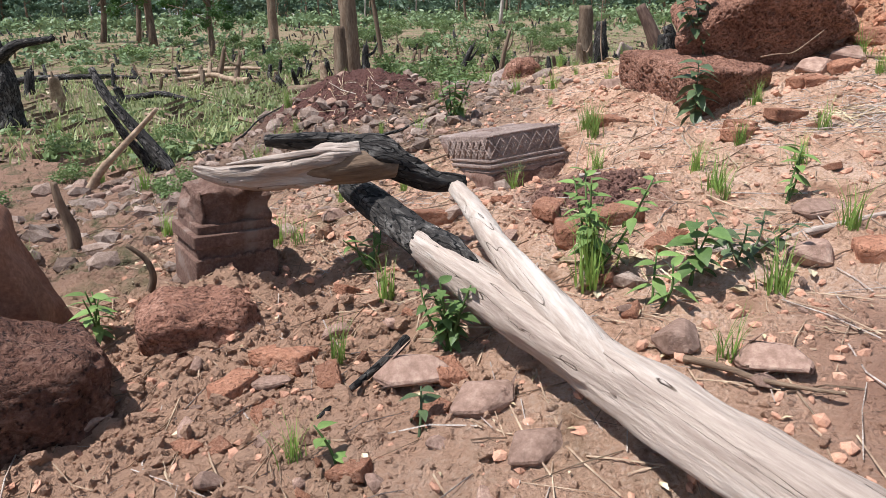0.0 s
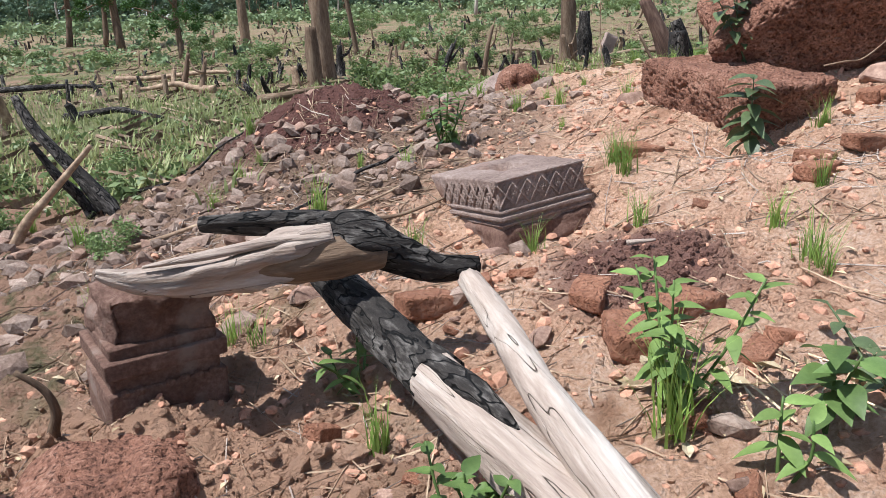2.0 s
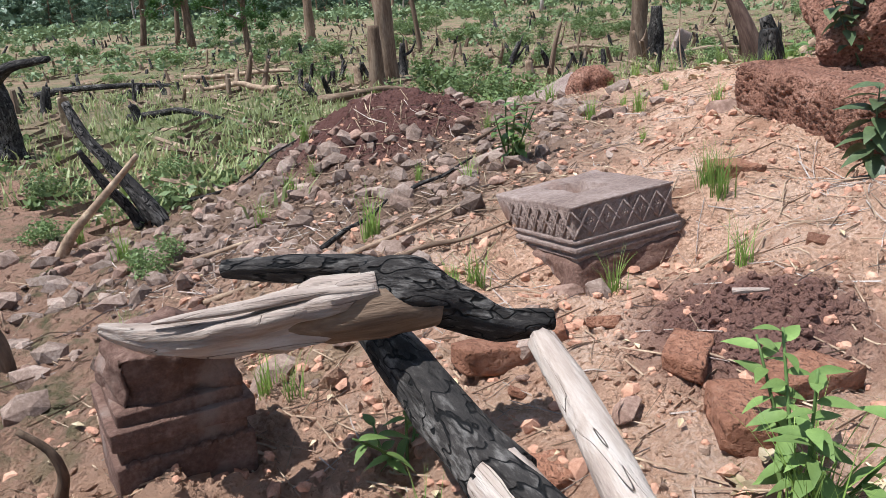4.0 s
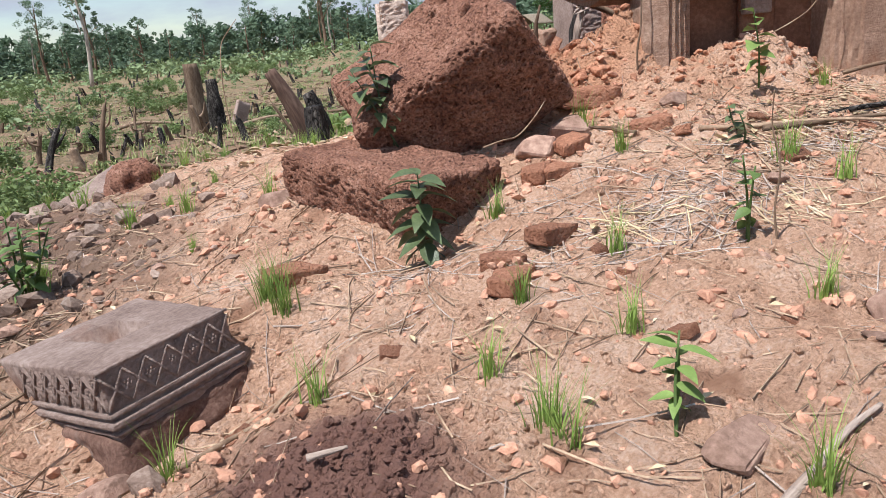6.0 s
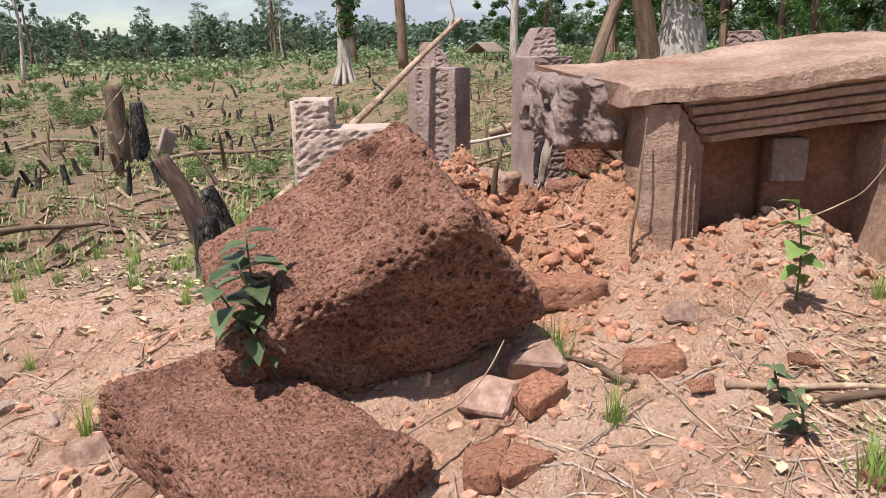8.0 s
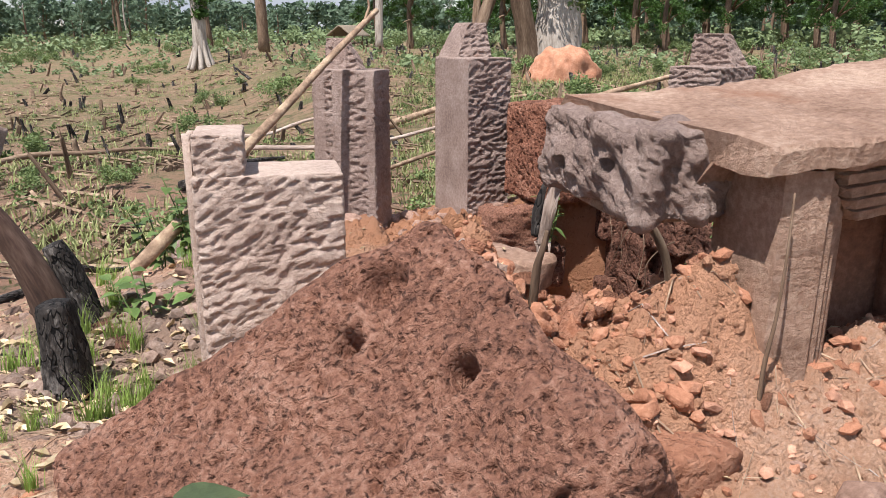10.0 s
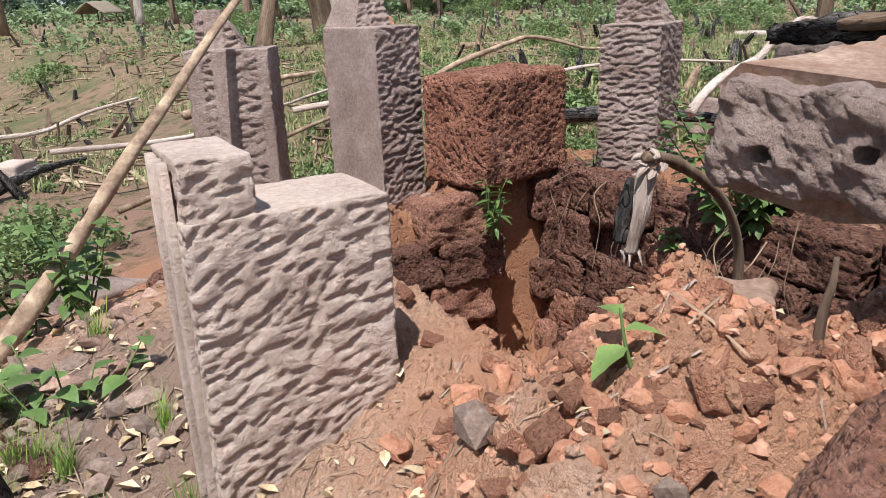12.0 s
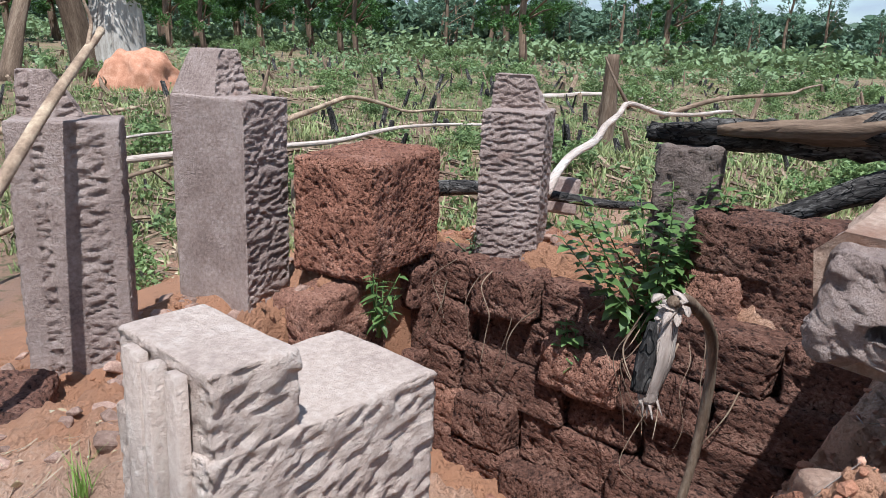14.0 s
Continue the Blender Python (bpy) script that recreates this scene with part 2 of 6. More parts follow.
def ground_material():
    """Pink-tan sand on the mound, redder by the doorway, grey-brown rubble soil and green growth in the burnt field."""
    m = surface("soil", [rgb("b0856b"), rgb("d9ae92"), rgb("efd0ba")], scale=3.2, fine=60, fine_mix=0.6, rough=0.95, bump=1.0, bump_scale=70, dist=0.045, stain=(rgb("a97f66"), 3.4, 0.60), pits=0.5, pit_scale=22)
    n, l = m.node_tree.nodes, m.node_tree.links
    b = n["Principled BSDF"]
    col = b.inputs["Base Color"].links[0].from_socket
    geo = n.new("ShaderNodeNewGeometry")

    def near_to(cx, cy, r0, r1):
        sub, ln, mr = n.new("ShaderNodeVectorMath"), n.new("ShaderNodeVectorMath"), n.new("ShaderNodeMapRange")
        flat = n.new("ShaderNodeVectorMath")
        flat.operation = "MULTIPLY"
        flat.inputs[1].default_value = (1, 1, 0)
        sub.operation, ln.operation = "SUBTRACT", "LENGTH"
        sub.inputs[1].default_value = (cx, cy, 0)
        l.new(geo.outputs["Position"], flat.inputs[0])
        l.new(flat.outputs[0], sub.inputs[0])
        l.new(sub.outputs[0], ln.inputs[0])
        nz, ad = n.new("ShaderNodeTexNoise"), n.new("ShaderNodeMath")
        nz.inputs["Scale"].default_value, nz.inputs["Detail"].default_value = 1.6, 6
        l.new(geo.outputs["Position"], nz.inputs["Vector"])
        ad.operation = "MULTIPLY_ADD"
        ad.inputs[1].default_value = 1.2 * (r1 - r0)
        l.new(nz.outputs["Fac"], ad.inputs[0])
        l.new(ln.outputs["Value"], ad.inputs[2])
        mr.inputs["From Min"].default_value, mr.inputs["From Max"].default_value = r0 + 0.6 * (r1 - r0), r1 + 0.6 * (r1 - r0)
        mr.inputs["To Min"].default_value, mr.inputs["To Max"].default_value = 1, 0
        l.new(ad.outputs[0], mr.inputs["Value"])
        return mr.outputs["Result"]

    def over(under, colour, fac):
        mx = n.new("ShaderNodeMix")
        mx.data_type = "RGBA"
        l.new(fac, mx.inputs[0])
        l.new(under, mx.inputs[6])
        if isinstance(colour, tuple):
            mx.inputs[7].default_value = colour
        else:
            l.new(colour, mx.inputs[7])
        return mx.outputs[2]

    field = n.new("ShaderNodeValToRGB")
    fn = n.new("ShaderNodeTexNoise")
    fn.inputs["Scale"].default_value, fn.inputs["Detail"].default_value, fn.inputs["Roughness"].default_value = 0.35, 10, 0.74
    l.new(geo.outputs["Position"], fn.inputs["Vector"])
    l.new(fn.outputs["Fac"], field.inputs["Fac"])
    e = field.color_ramp.elements
    e[0].position, e[0].color = 0.36, rgb("9a7a66")
    e[1].position, e[1].color = 0.72, rgb("4c5c32")
    k = e.new(0.50)
    k.color = rgb("87735a")
    k = e.new(0.60)
    k.color = rgb("6c6c48")
    sp, spr = n.new("ShaderNodeTexNoise"), n.new("ShaderNodeValToRGB")
    sp.inputs["Scale"].default_value, sp.inputs["Detail"].default_value = 34, 5
    spr.color_ramp.elements[0].position, spr.color_ramp.elements[1].position = 0.64, 0.78
    l.new(geo.outputs["Position"], sp.inputs["Vector"])
    l.new(sp.outputs["Fac"], spr.inputs["Fac"])
    mound = near_to(4.6, 5.2, 4.6, 7.0)
    scrub, scrub_ramp = n.new("ShaderNodeTexNoise"), n.new("ShaderNodeValToRGB")
    scrub.inputs["Scale"].default_value, scrub.inputs["Detail"].default_value, scrub.inputs["Roughness"].default_value = 3.5, 8, 0.7
    scrub_ramp.color_ramp.elements[0].position, scrub_ramp.color_ramp.elements[1].position = 0.50, 0.62
    l.new(geo.outputs["Position"], scrub.inputs["Vector"])
    l.new(scrub.outputs["Fac"], scrub_ramp.inputs["Fac"])
    c = over(field.outputs["Color"], rgb("9c7a66"), near_to(2.5, 7.8, 7.5, 13.0))
    c = over(c, rgb("5d5a3f"), scrub_ramp.outputs["Color"])
    c = over(c, col, mound)
    c = over(c, rgb("cf9a7a"), near_to(*temple(-0.55, 0.75)[:2], 0.75, 1.25))
    c = over(c, rgb("b88566"), near_to(*temple(0.85, 4.4)[:2], 2.4, 3.6))
    c = over(c, rgb("8b7160"), near_to(-1.0, 6.9, 1.2, 2.2))
    c = over(c, rgb("a88c7a"), near_to(2.35, 8.75, 0.75, 1.3))
    c = over(c, rgb("8c675b"), near_to(0.74, 3.86, 0.22, 0.44))
    c = over(c, rgb("694740"), near_to(-1.1, 7.5, 0.7, 1.05))
    c = over(c, rgb("b99279"), near_to(-1.1, 2.5, 0.7, 1.6))
    c = over(c, rgb("aa816c"), near_to(1.9, 1.9, 0.5, 1.1))
    c = over(c, rgb("747a50"), near_to(-4.5, 13.0, 1.0, 4.0))
    c = over(c, rgb("80583f"), spr.outputs["Color"])
    l.new(c, b.inputs["Base Color"])
    return m


SOIL = ground_material()
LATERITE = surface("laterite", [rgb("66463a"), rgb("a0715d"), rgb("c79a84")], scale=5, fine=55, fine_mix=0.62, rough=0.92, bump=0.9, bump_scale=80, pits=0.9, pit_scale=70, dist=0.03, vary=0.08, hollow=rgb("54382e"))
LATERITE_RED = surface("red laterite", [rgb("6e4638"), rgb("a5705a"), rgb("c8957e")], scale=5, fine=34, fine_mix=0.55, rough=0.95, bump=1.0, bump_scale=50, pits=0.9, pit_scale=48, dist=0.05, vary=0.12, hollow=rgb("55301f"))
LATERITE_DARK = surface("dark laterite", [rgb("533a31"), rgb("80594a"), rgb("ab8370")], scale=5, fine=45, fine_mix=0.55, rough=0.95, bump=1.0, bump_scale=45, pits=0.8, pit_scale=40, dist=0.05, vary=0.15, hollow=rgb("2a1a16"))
SANDSTONE = surface("sandstone", [rgb("7b665e"), rgb("a18b81"), rgb("bfaaa0")], scale=3, fine=45, fine_mix=0.5, rough=0.9, bump=0.9, bump_scale=90, dist=0.03, stain=(rgb("8d6552"), 2.4, 0.62), vary=0.06, chisel=0.3)
SANDSTONE_PALE = surface("pale sandstone", [rgb("9d877b"), rgb("c3ac9e"), rgb("dbc9bc")], scale=3, fine=45, fine_mix=0.5, rough=0.9, bump=0.8, bump_scale=90, dist=0.025, stain=(rgb("98796a"), 3.0, 0.62), chisel=0.3)
SANDSTONE_RED = surface("reddish sandstone", [rgb("896a59"), rgb("b2917d"), rgb("d5b7a2")], scale=3, fine=40, fine_mix=0.5, rough=0.9, bump=0.9, bump_scale=80, dist=0.03, stain=(rgb("98684f"), 2.2, 0.61), chisel=0.3)
SANDSTONE_BROWN = surface("brown sandstone", [rgb("5f4033"), rgb("805946"), rgb("9e745f")], scale=4, fine=50, fine_mix=0.5, rough=0.9, bump=0.6, bump_scale=70, dist=0.015)
PEDESTAL_STONE = surface("dull brown sandstone", [rgb("4f3a32"), rgb("6f5449"), rgb("927568")], scale=5, fine=55, fine_mix=0.5, rough=0.92, bump=0.8, bump_scale=80, dist=0.02, stain=(rgb("8d7a70"), 6, 0.6))
SANDSTONE_DARK = surface("dark sandstone", [rgb("54453e"), rgb("706058"), rgb("8c7b71")], scale=4, fine=50, fine_mix=0.5, rough=0.9, bump=0.9, bump_scale=70, dist=0.03, chisel=0.6)
BRICK = surface("brick", [rgb("8d5d48"), rgb("b27d63"), rgb("ca9a80")], scale=6, fine=50, fine_mix=0.5, rough=0.95, bump=1.0, bump_scale=50, pits=0.5, pit_scale=60, dist=0.03, vary=0.25)
ROCK = surface("field stone", [rgb("6f5648"), rgb("95786a"), rgb("b59a88")], scale=5, fine=40, fine_mix=0.5, rough=0.95, bump=0.6, bump_scale=50, dist=0.02, vary=0.3)
EARTH = surface("lump of orange earth", [rgb("9b6850"), rgb("ba8468"), rgb("d0a186")], scale=6, fine=40, fine_mix=0.5, rough=0.95, bump=0.8, bump_scale=60, dist=0.02, vary=0.15)
CRUMB = surface("sandy crumb", [rgb("9c6f5a"), rgb("bc8d75"), rgb("d3a88f")], scale=4, fine=60, fine_mix=0.5, rough=0.95, bump=0.7, bump_scale=90, dist=0.01, vary=0.16, crumbs=True)
RUBBLE = surface("grey-brown rubble", [rgb("5f4c42"), rgb("857064"), rgb("a8968a")], scale=5, fine=50, fine_mix=0.5, rough=0.95, bump=0.8, bump_scale=60, dist=0.015, vary=0.35, crumbs=True)
BLEACHED = surface("bleached wood", [rgb("8f7b70"), rgb("b9a699"), rgb("d9cdc3")], scale=7, fine=60, fine_mix=0.4, rough=0.8, bump=1.0, bump_scale=34, stretch=(1, 1, 0.10), dist=0.025, stain=(rgb("6a584b"), 11.0, 0.63), cracks=(rgb("5a483c"), 6.0, 0.004, (2.6, 2.6, 0.05)))
CHAR = surface("charred wood", [rgb("1c1918"), rgb("3a3532"), rgb("8b847e")], scale=8, fine=40, fine_mix=0.55, rough=0.9, bump=1.0, bump_scale=26, pits=0.6, pit_scale=28, stretch=(1, 1, 0.35), dist=0.02, cracks=(rgb("0c0a0a"), 14.0, 0.03, (1.6, 1.6, 0.7)))
DARK_BARK = surface("scorched bark", [rgb("2f2521"), rgb("57433a"), rgb("7d675a")], scale=7, fine=40, fine_mix=0.5, rough=0.9, bump=0.9, bump_scale=30, stretch=(1, 1, 0.15), dist=0.02)
BARK = surface("bark", [rgb("4c3c31"), rgb("75604f"), rgb("9a8672")], scale=7, fine=40, fine_mix=0.5, rough=0.9, bump=0.8, bump_scale=30, stretch=(1, 1, 0.15), dist=0.02, vary=0.25)
DRY = surface("dry stick", [rgb("5f4c3e"), rgb("8d7662"), rgb("b9a48a")], scale=8, fine=40, rough=0.85, bump=0.4, vary=0.25)
WHITE_BARK = surface("white bark", [rgb("7c7066"), rgb("aca196"), rgb("cac0b5")], scale=5, fine=30, fine_mix=0.4, rough=0.85, bump=0.5, bump_scale=30, stretch=(1, 1, 0.2), stain=(rgb("5e5048"), 4, 0.6))
GRASS = leafy("grass blade", rgb("66803a"), rgb("98ae5c"))
FIELD_GRASS = leafy("dull field grass", rgb("667044"), rgb("9fa36f"))
LEAF = leafy("weed leaf", rgb("43592f"), rgb("6f854c"), rough=0.45, through_light=0.2)
LEAF_DARK = leafy("dark leaf", rgb("3e4a33"), rgb("667450"), rough=0.35, through_light=0.15)
LEAF_YOUNG = leafy("young leaf", rgb("586e38"), rgb("849a58"), rough=0.6, through_light=0.16)
LEAF_DRY = surface("dry leaf", [rgb("8f7a5e"), rgb("b8a484"), rgb("dccdb2")], scale=10, fine=60, rough=0.8, bump=0.3, vary=0.3)
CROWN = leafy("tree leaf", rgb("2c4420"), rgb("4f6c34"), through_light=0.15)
# paler, greyer green: the haze of distance is put into the leaf colour
CROWN_HAZED = leafy("hazed far leaf", rgb("50654e"), rgb("768b70"), through_light=0.15)
SHRUB = leafy("shrub leaf", rgb("53643d"), rgb("80915c"), through_light=0.2)
THICKET = leafy("scrub leaf", rgb("5a6c48"), rgb("85946a"), through_light=0.15)
THATCH = surface("thatch", [rgb("6d6252"), rgb("97897a")], scale=6, fine=40, rough=0.95)

# ---- builders ----
def link(name, mesh, material, parent=None, label="", m=None):
    if material and not mesh.materials:
        mesh.materials.append(material)
    ob = new(name, mesh)
    if parent:
        ob.parent = parent
    if m is not None:
        ob.matrix_basis = m
    return tagged(ob, label)


def part(name, bm, material, parent=None, label="", soft=True, m=None):
    mesh = bpy.data.meshes.new(name)
    bm.to_mesh(mesh)
    bm.free()
    if soft:
        mesh.shade_smooth()
    return link(name, mesh, material, parent, label, m)


def part_of(name, verts, faces, material, parent=None, label="", soft=False, m=None):
    mesh = bpy.data.meshes.new(name)
    mesh.from_pydata([tuple(v) for v in verts], [], faces)
    mesh.update()
    if soft:
        mesh.shade_smooth()
    return link(name, mesh, material, parent, label, m)


def empty(name, label, category, group="", m=None):
    ob = new(name)
    ob.empty_display_size = 0.1
    if m is not None:
        ob.matrix_basis = m
    return tagged(ob, label, category, group)


def rounded_box(size, cuts, edge, shape=None, relief=None, tiers=0):
    """A box of that size centred on x and y with its foot at z 0; rounded edges; shape(x, y, z in -1..1) may taper it; relief(p, n) gives a height along the normal."""
    bm = bmesh.new()
    bmesh.ops.create_cube(bm, size=2.0)
    if tiers:                                    # more rows up a tall stone
        tall = [e for e in bm.edges if abs(e.verts[0].co.z - e.verts[1].co.z) > 1]
        bmesh.ops.subdivide_edges(bm, edges=tall, cuts=tiers, use_grid_fill=True)
    bmesh.ops.subdivide_edges(bm, edges=bm.edges[:], cuts=cuts, use_grid_fill=True)
    h = Vector(size) / 2
    for v in bm.verts:
        p = v.co.copy()
        q = Vector(p[i] * h[i] for i in range(3))
        inner = Vector(max(-h[i] + edge, min(h[i] - edge, q[i])) for i in range(3))
        d = q - inner
        if d.length > 1e-6:
            n = d.normalized()
            q = inner + n * min(edge, d.length)
        else:
            n = Vector((0, 0, 1))
        if shape:
            q = Vector(shape(q, p))
        if relief:
            q += n * relief(q, n)
        v.co = q + Vector((0, 0, h.z))
    return bm


def lumps(seed, amp, freq):
    o = Vector((seed * 3.1, seed * 1.7, seed * 0.9))
    return lambda p, n: amp * (noise.noise(p * freq + o) + 0.5 * noise.noise(p * freq * 2.3 + o))


def pitted(seed, big=0.02, pit=0.02, freq=22.0):
    """Laterite: broad lumps and many small pits."""
    o = Vector((seed * 3.1, seed * 1.7, seed * 0.9))

    def f(p, n):
        k = noise.noise(p * freq + o)
        g = noise.noise(p * freq * 2.1 + o)
        return big * noise.noise(p * 3.5 + o) + big * 0.5 * noise.noise(p * 9 + o) - pit * max(0.0, k - 0.12) * 2.2 - pit * 0.5 * max(0.0, g)
    return f


def chiselled(seed, amp=0.012, slant=0.45, freq=26.0, big=0.008):
    """Rows of slanting chisel strokes."""
    o = Vector((seed * 3.1, seed * 1.7, seed * 0.9))

    def f(p, n):
        if abs(n.z) > 0.7:
            return big * noise.noise(p * 6 + o) + 0.3 * big * noise.noise(p * 30 + o)
        along = p.x if abs(n.x) < 0.7 else -p.y
        a2 = along + 0.05 * noise.noise(p * 9 + o)
        sl = p.z - slant * a2 * (1 + 0.5 * noise.noise(p * 4 - o))
        ph = sl * freq + 1.1 * noise.noise(Vector((a2 * 11, sl * 9, 0)) + o) + 0.35 * noise.noise(Vector((a2 * 34, sl * 20, 3)) + o)
        fr = ph - math.floor(ph)
        # each stroke is deepest under the lip of the one above, and broken off at its ends
        lip = (1 - fr) if fr > 0.16 else fr / 0.16 * 0.84
        gap = smooth(-0.30, 0.22, noise.noise(Vector((a2 * freq * 0.42, sl * freq * 0.6, 7 + math.floor(ph) * 3.7)) + o))
        pit = max(0.0, noise.noise(Vector((a2 * 40, sl * 60, 9)) + o) - 0.15)
        return big * noise.noise(p * 7 + o) + amp * (lip * gap + 0.45 * (1 - gap)) - 0.8 * amp * pit
    return f


def gouged(seed, w, h, spacing, length, angle, depth, base, skip=0.15):
    """Single chisel strokes in uneven rows over a face of w by h metres."""
    rg = random.Random(seed)
    cells = {}
    z = -h / 2
    while z < h / 2:
        x = -w / 2 - rg.random() * length
        while x < w / 2:
            n = length * rg.uniform(0.5, 1.3)
            if rg.random() > skip:
                a = radians(angle + rg.gauss(0, 14))
                cx, cz = x + n / 2, z + rg.gauss(0, 0.28) * spacing + (x + w / 2) * math.tan(radians(angle)) * 0.3
                st = (cx, cz, math.cos(a), math.sin(a), n, spacing * rg.uniform(0.38, 0.62), depth * rg.uniform(0.5, 1.2))
                for i in range(int((cx - n) // 0.06), int((cx + n) // 0.06) + 1):
                    for j in range(int((cz - n * 0.6) // 0.06), int((cz + n * 0.6) // 0.06) + 1):
                        cells.setdefault((i, j), []).append(st)
            x += n * rg.uniform(0.7, 1.0)
        z += spacing * rg.uniform(0.8, 1.15)

    def f(p, n):
        top = base(p, n)
        if abs(n.z) > 0.7:
            return top
        x, cut = (p.x if abs(n.x) < 0.7 else -p.y), 0.0
        for cx, cz, c, s, ln, hw, dp in cells.get((int(x // 0.06), int(p.z // 0.06)), ()):
            dx, dz = x - cx, p.z - cz
            e, t = 2 * (dx * c + dz * s) / ln, (dz * c - dx * s) / hw
            if abs(e) < 1 and abs(t) < 1:
                cut = max(cut, dp * (1 - e * e) ** 0.5 * smooth(-1, 0.5, t) * (1 - smooth(0.62, 1, t)))
        return top - cut
    return f


def by_face(front, side, edges=()):
    """One relief for the front, another for the sides; smooth bands (from, to, height) run up the front."""
    def f(p, n):
        if n.y > -0.7:
            return side(p, n)
        for lo, hi, h in edges:
            if lo <= p.x <= hi:
                return h + 0.3 * side(p, n)
        return front(p, n)
    return f


def stone(name, size, m, material, label, category, cuts=14, edge=0.02, shape=None, relief=None, group="", parent=None):
    ob = part(name, rounded_box(size, cuts, edge, shape, relief), material, parent, label, m=m)
    if parent is None:
        tagged(ob, label, category, group)
    return ob


def tube(points, radii, sides=10, rough=0.0, seed=0, flat=1.0, steps=5):
    """A limb along points with those radii, in a frame whose z runs along it: its mesh data and that frame."""
    pts = [Vector(p) for p in points]
    chord = pts[-1] - pts[0]
    m = Matrix.Translation(pts[0]) @ chord.to_track_quat("Z", "Y").to_matrix().to_4x4()
    inv = m.inverted()
    pts = [inv @ p for p in pts]
    fine, rad = [], []
    k = len(pts)
    for i in range(k - 1):
        p0, p1, p2, p3 = pts[max(0, i - 1)], pts[i], pts[i + 1], pts[min(k - 1, i + 2)]
        for s in range(steps):
            t = s / steps
            fine.append(0.5 * ((2 * p1) + (p2 - p0) * t + (2 * p0 - 5 * p1 + 4 * p2 - p3) * t * t + (3 * p1 - p0 - 3 * p2 + p3) * t ** 3))
            rad.append(radii[i] + (radii[i + 1] - radii[i]) * t)
    fine.append(pts[-1])
    rad.append(radii[-1])
    verts, faces = [], []
    for i, p in enumerate(fine):
        way = (fine[min(i + 1, len(fine) - 1)] - fine[max(i - 1, 0)]).normalized()
        side = way.cross(Vector((0.3, 1, 0.1))).normalized()
        up = side.cross(way)
        for j in range(sides):
            a = 2 * math.pi * j / sides
            r = rad[i]
            if rough:
                c = Vector((math.cos(a) * 1.3, math.sin(a) * 1.3, p.z * 2.0 + seed * 5.3))
                r *= 1 + 0.45 * rough * noise.noise(Vector((math.cos(a) * 5, math.sin(a) * 5, p.z * 2.5 + seed)))
                r *= 1 + rough * (noise.noise(c) + 0.6 * noise.noise(Vector((c.x * 2.6, c.y * 2.6, p.z * 9 + seed))))
            verts.append(p + side * math.cos(a) * r + up * math.sin(a) * r * flat)
    for i in range(len(fine) - 1):
        for j in range(sides):
            a, b = i * sides + j, i * sides + (j + 1) % sides
            faces.append((a, b, b + sides, a + sides))
    for ring, tip in ((0, fine[0]), (len(fine) - 1, fine[-1])):
        c = len(verts)
        verts.append(tip)
        for j in range(sides):
            a, b = ring * sides + j, ring * sides + (j + 1) % sides
            faces.append((b, a, c) if ring == 0 else (a, b, c))
    return verts, faces, m


def limb(name, points, radii, material, parent=None, label="", sides=10, rough=0.15, seed=0, flat=1.0, steps=5):
    v, f, m = tube(points, radii, sides, rough, seed, flat, steps)
    return part_of(name, v, f, material, parent, label, True, m)


def on_ground(x, y, lift=0.0):
    return Vector((x, y, ground_z(x, y) + lift))


def blade(rng, h, lean, w, verts, faces, base=Vector((0, 0, 0))):
    a = rng.uniform(0, 2 * math.pi)
    out = Vector((math.cos(a), math.sin(a), 0))
    side = Vector((-out.y, out.x, 0)) * w
    c = len(verts)
    for i in range(5):
        t = i / 4
        p = base + out * (lean * t * t + 0.012 * t) + Vector((0, 0, h * (t - 0.25 * lean / max(h, 0.01) * t * t)))
        k = (1 - t) ** 0.7 * (0.6 + 0.4 * math.sin(math.pi * min(1, t + 0.35)))
        verts += [p - side * k, p + side * k]
    for i in range(4):
        faces.append((c + 2 * i, c + 2 * i + 1, c + 2 * i + 3, c + 2 * i + 2))


def tuft_mesh(seed, blades=34, h=0.26):
    rng = random.Random(seed)
    v, f = [], []
    for _ in range(blades):
        hh = h * rng.uniform(0.45, 1.1)
        blade(rng, hh, hh * rng.uniform(0.05, 0.55), 0.0035, v, f, Vector((rng.gauss(0, 0.018), rng.gauss(0, 0.018), 0)))
    mesh = bpy.data.meshes.new("blades")
    mesh.from_pydata([tuple(p) for p in v], [], f)
    mesh.materials.append(GRASS)
    return mesh


def leaf_mesh(name, length, width, material, lobes=False, droop=0.25):
    """One folded leaf, from its stalk along x."""
    v, f = [], []
    n = 8
    for i in range(n + 1):
        t = i / n
        w = width * math.sin(math.pi * t ** 0.75) * (1 - 0.15 * t)
        if lobes:
            w *= 0.72 + 0.34 * abs(math.cos(2.6 * math.pi * t))
        z = -droop * length * t * t
        v += [(length * t, -w, z + 0.25 * w), (length * t, 0, z), (length * t, w, z + 0.25 * w)]
    for i in range(n):
        a = 3 * i
        f += [(a, a + 1, a + 4, a + 3), (a + 1, a + 2, a + 5, a + 4)]
    mesh = bpy.data.meshes.new(name)
    mesh.from_pydata(v, [], f)
    mesh.shade_smooth()
    mesh.materials.append(material)
    return mesh


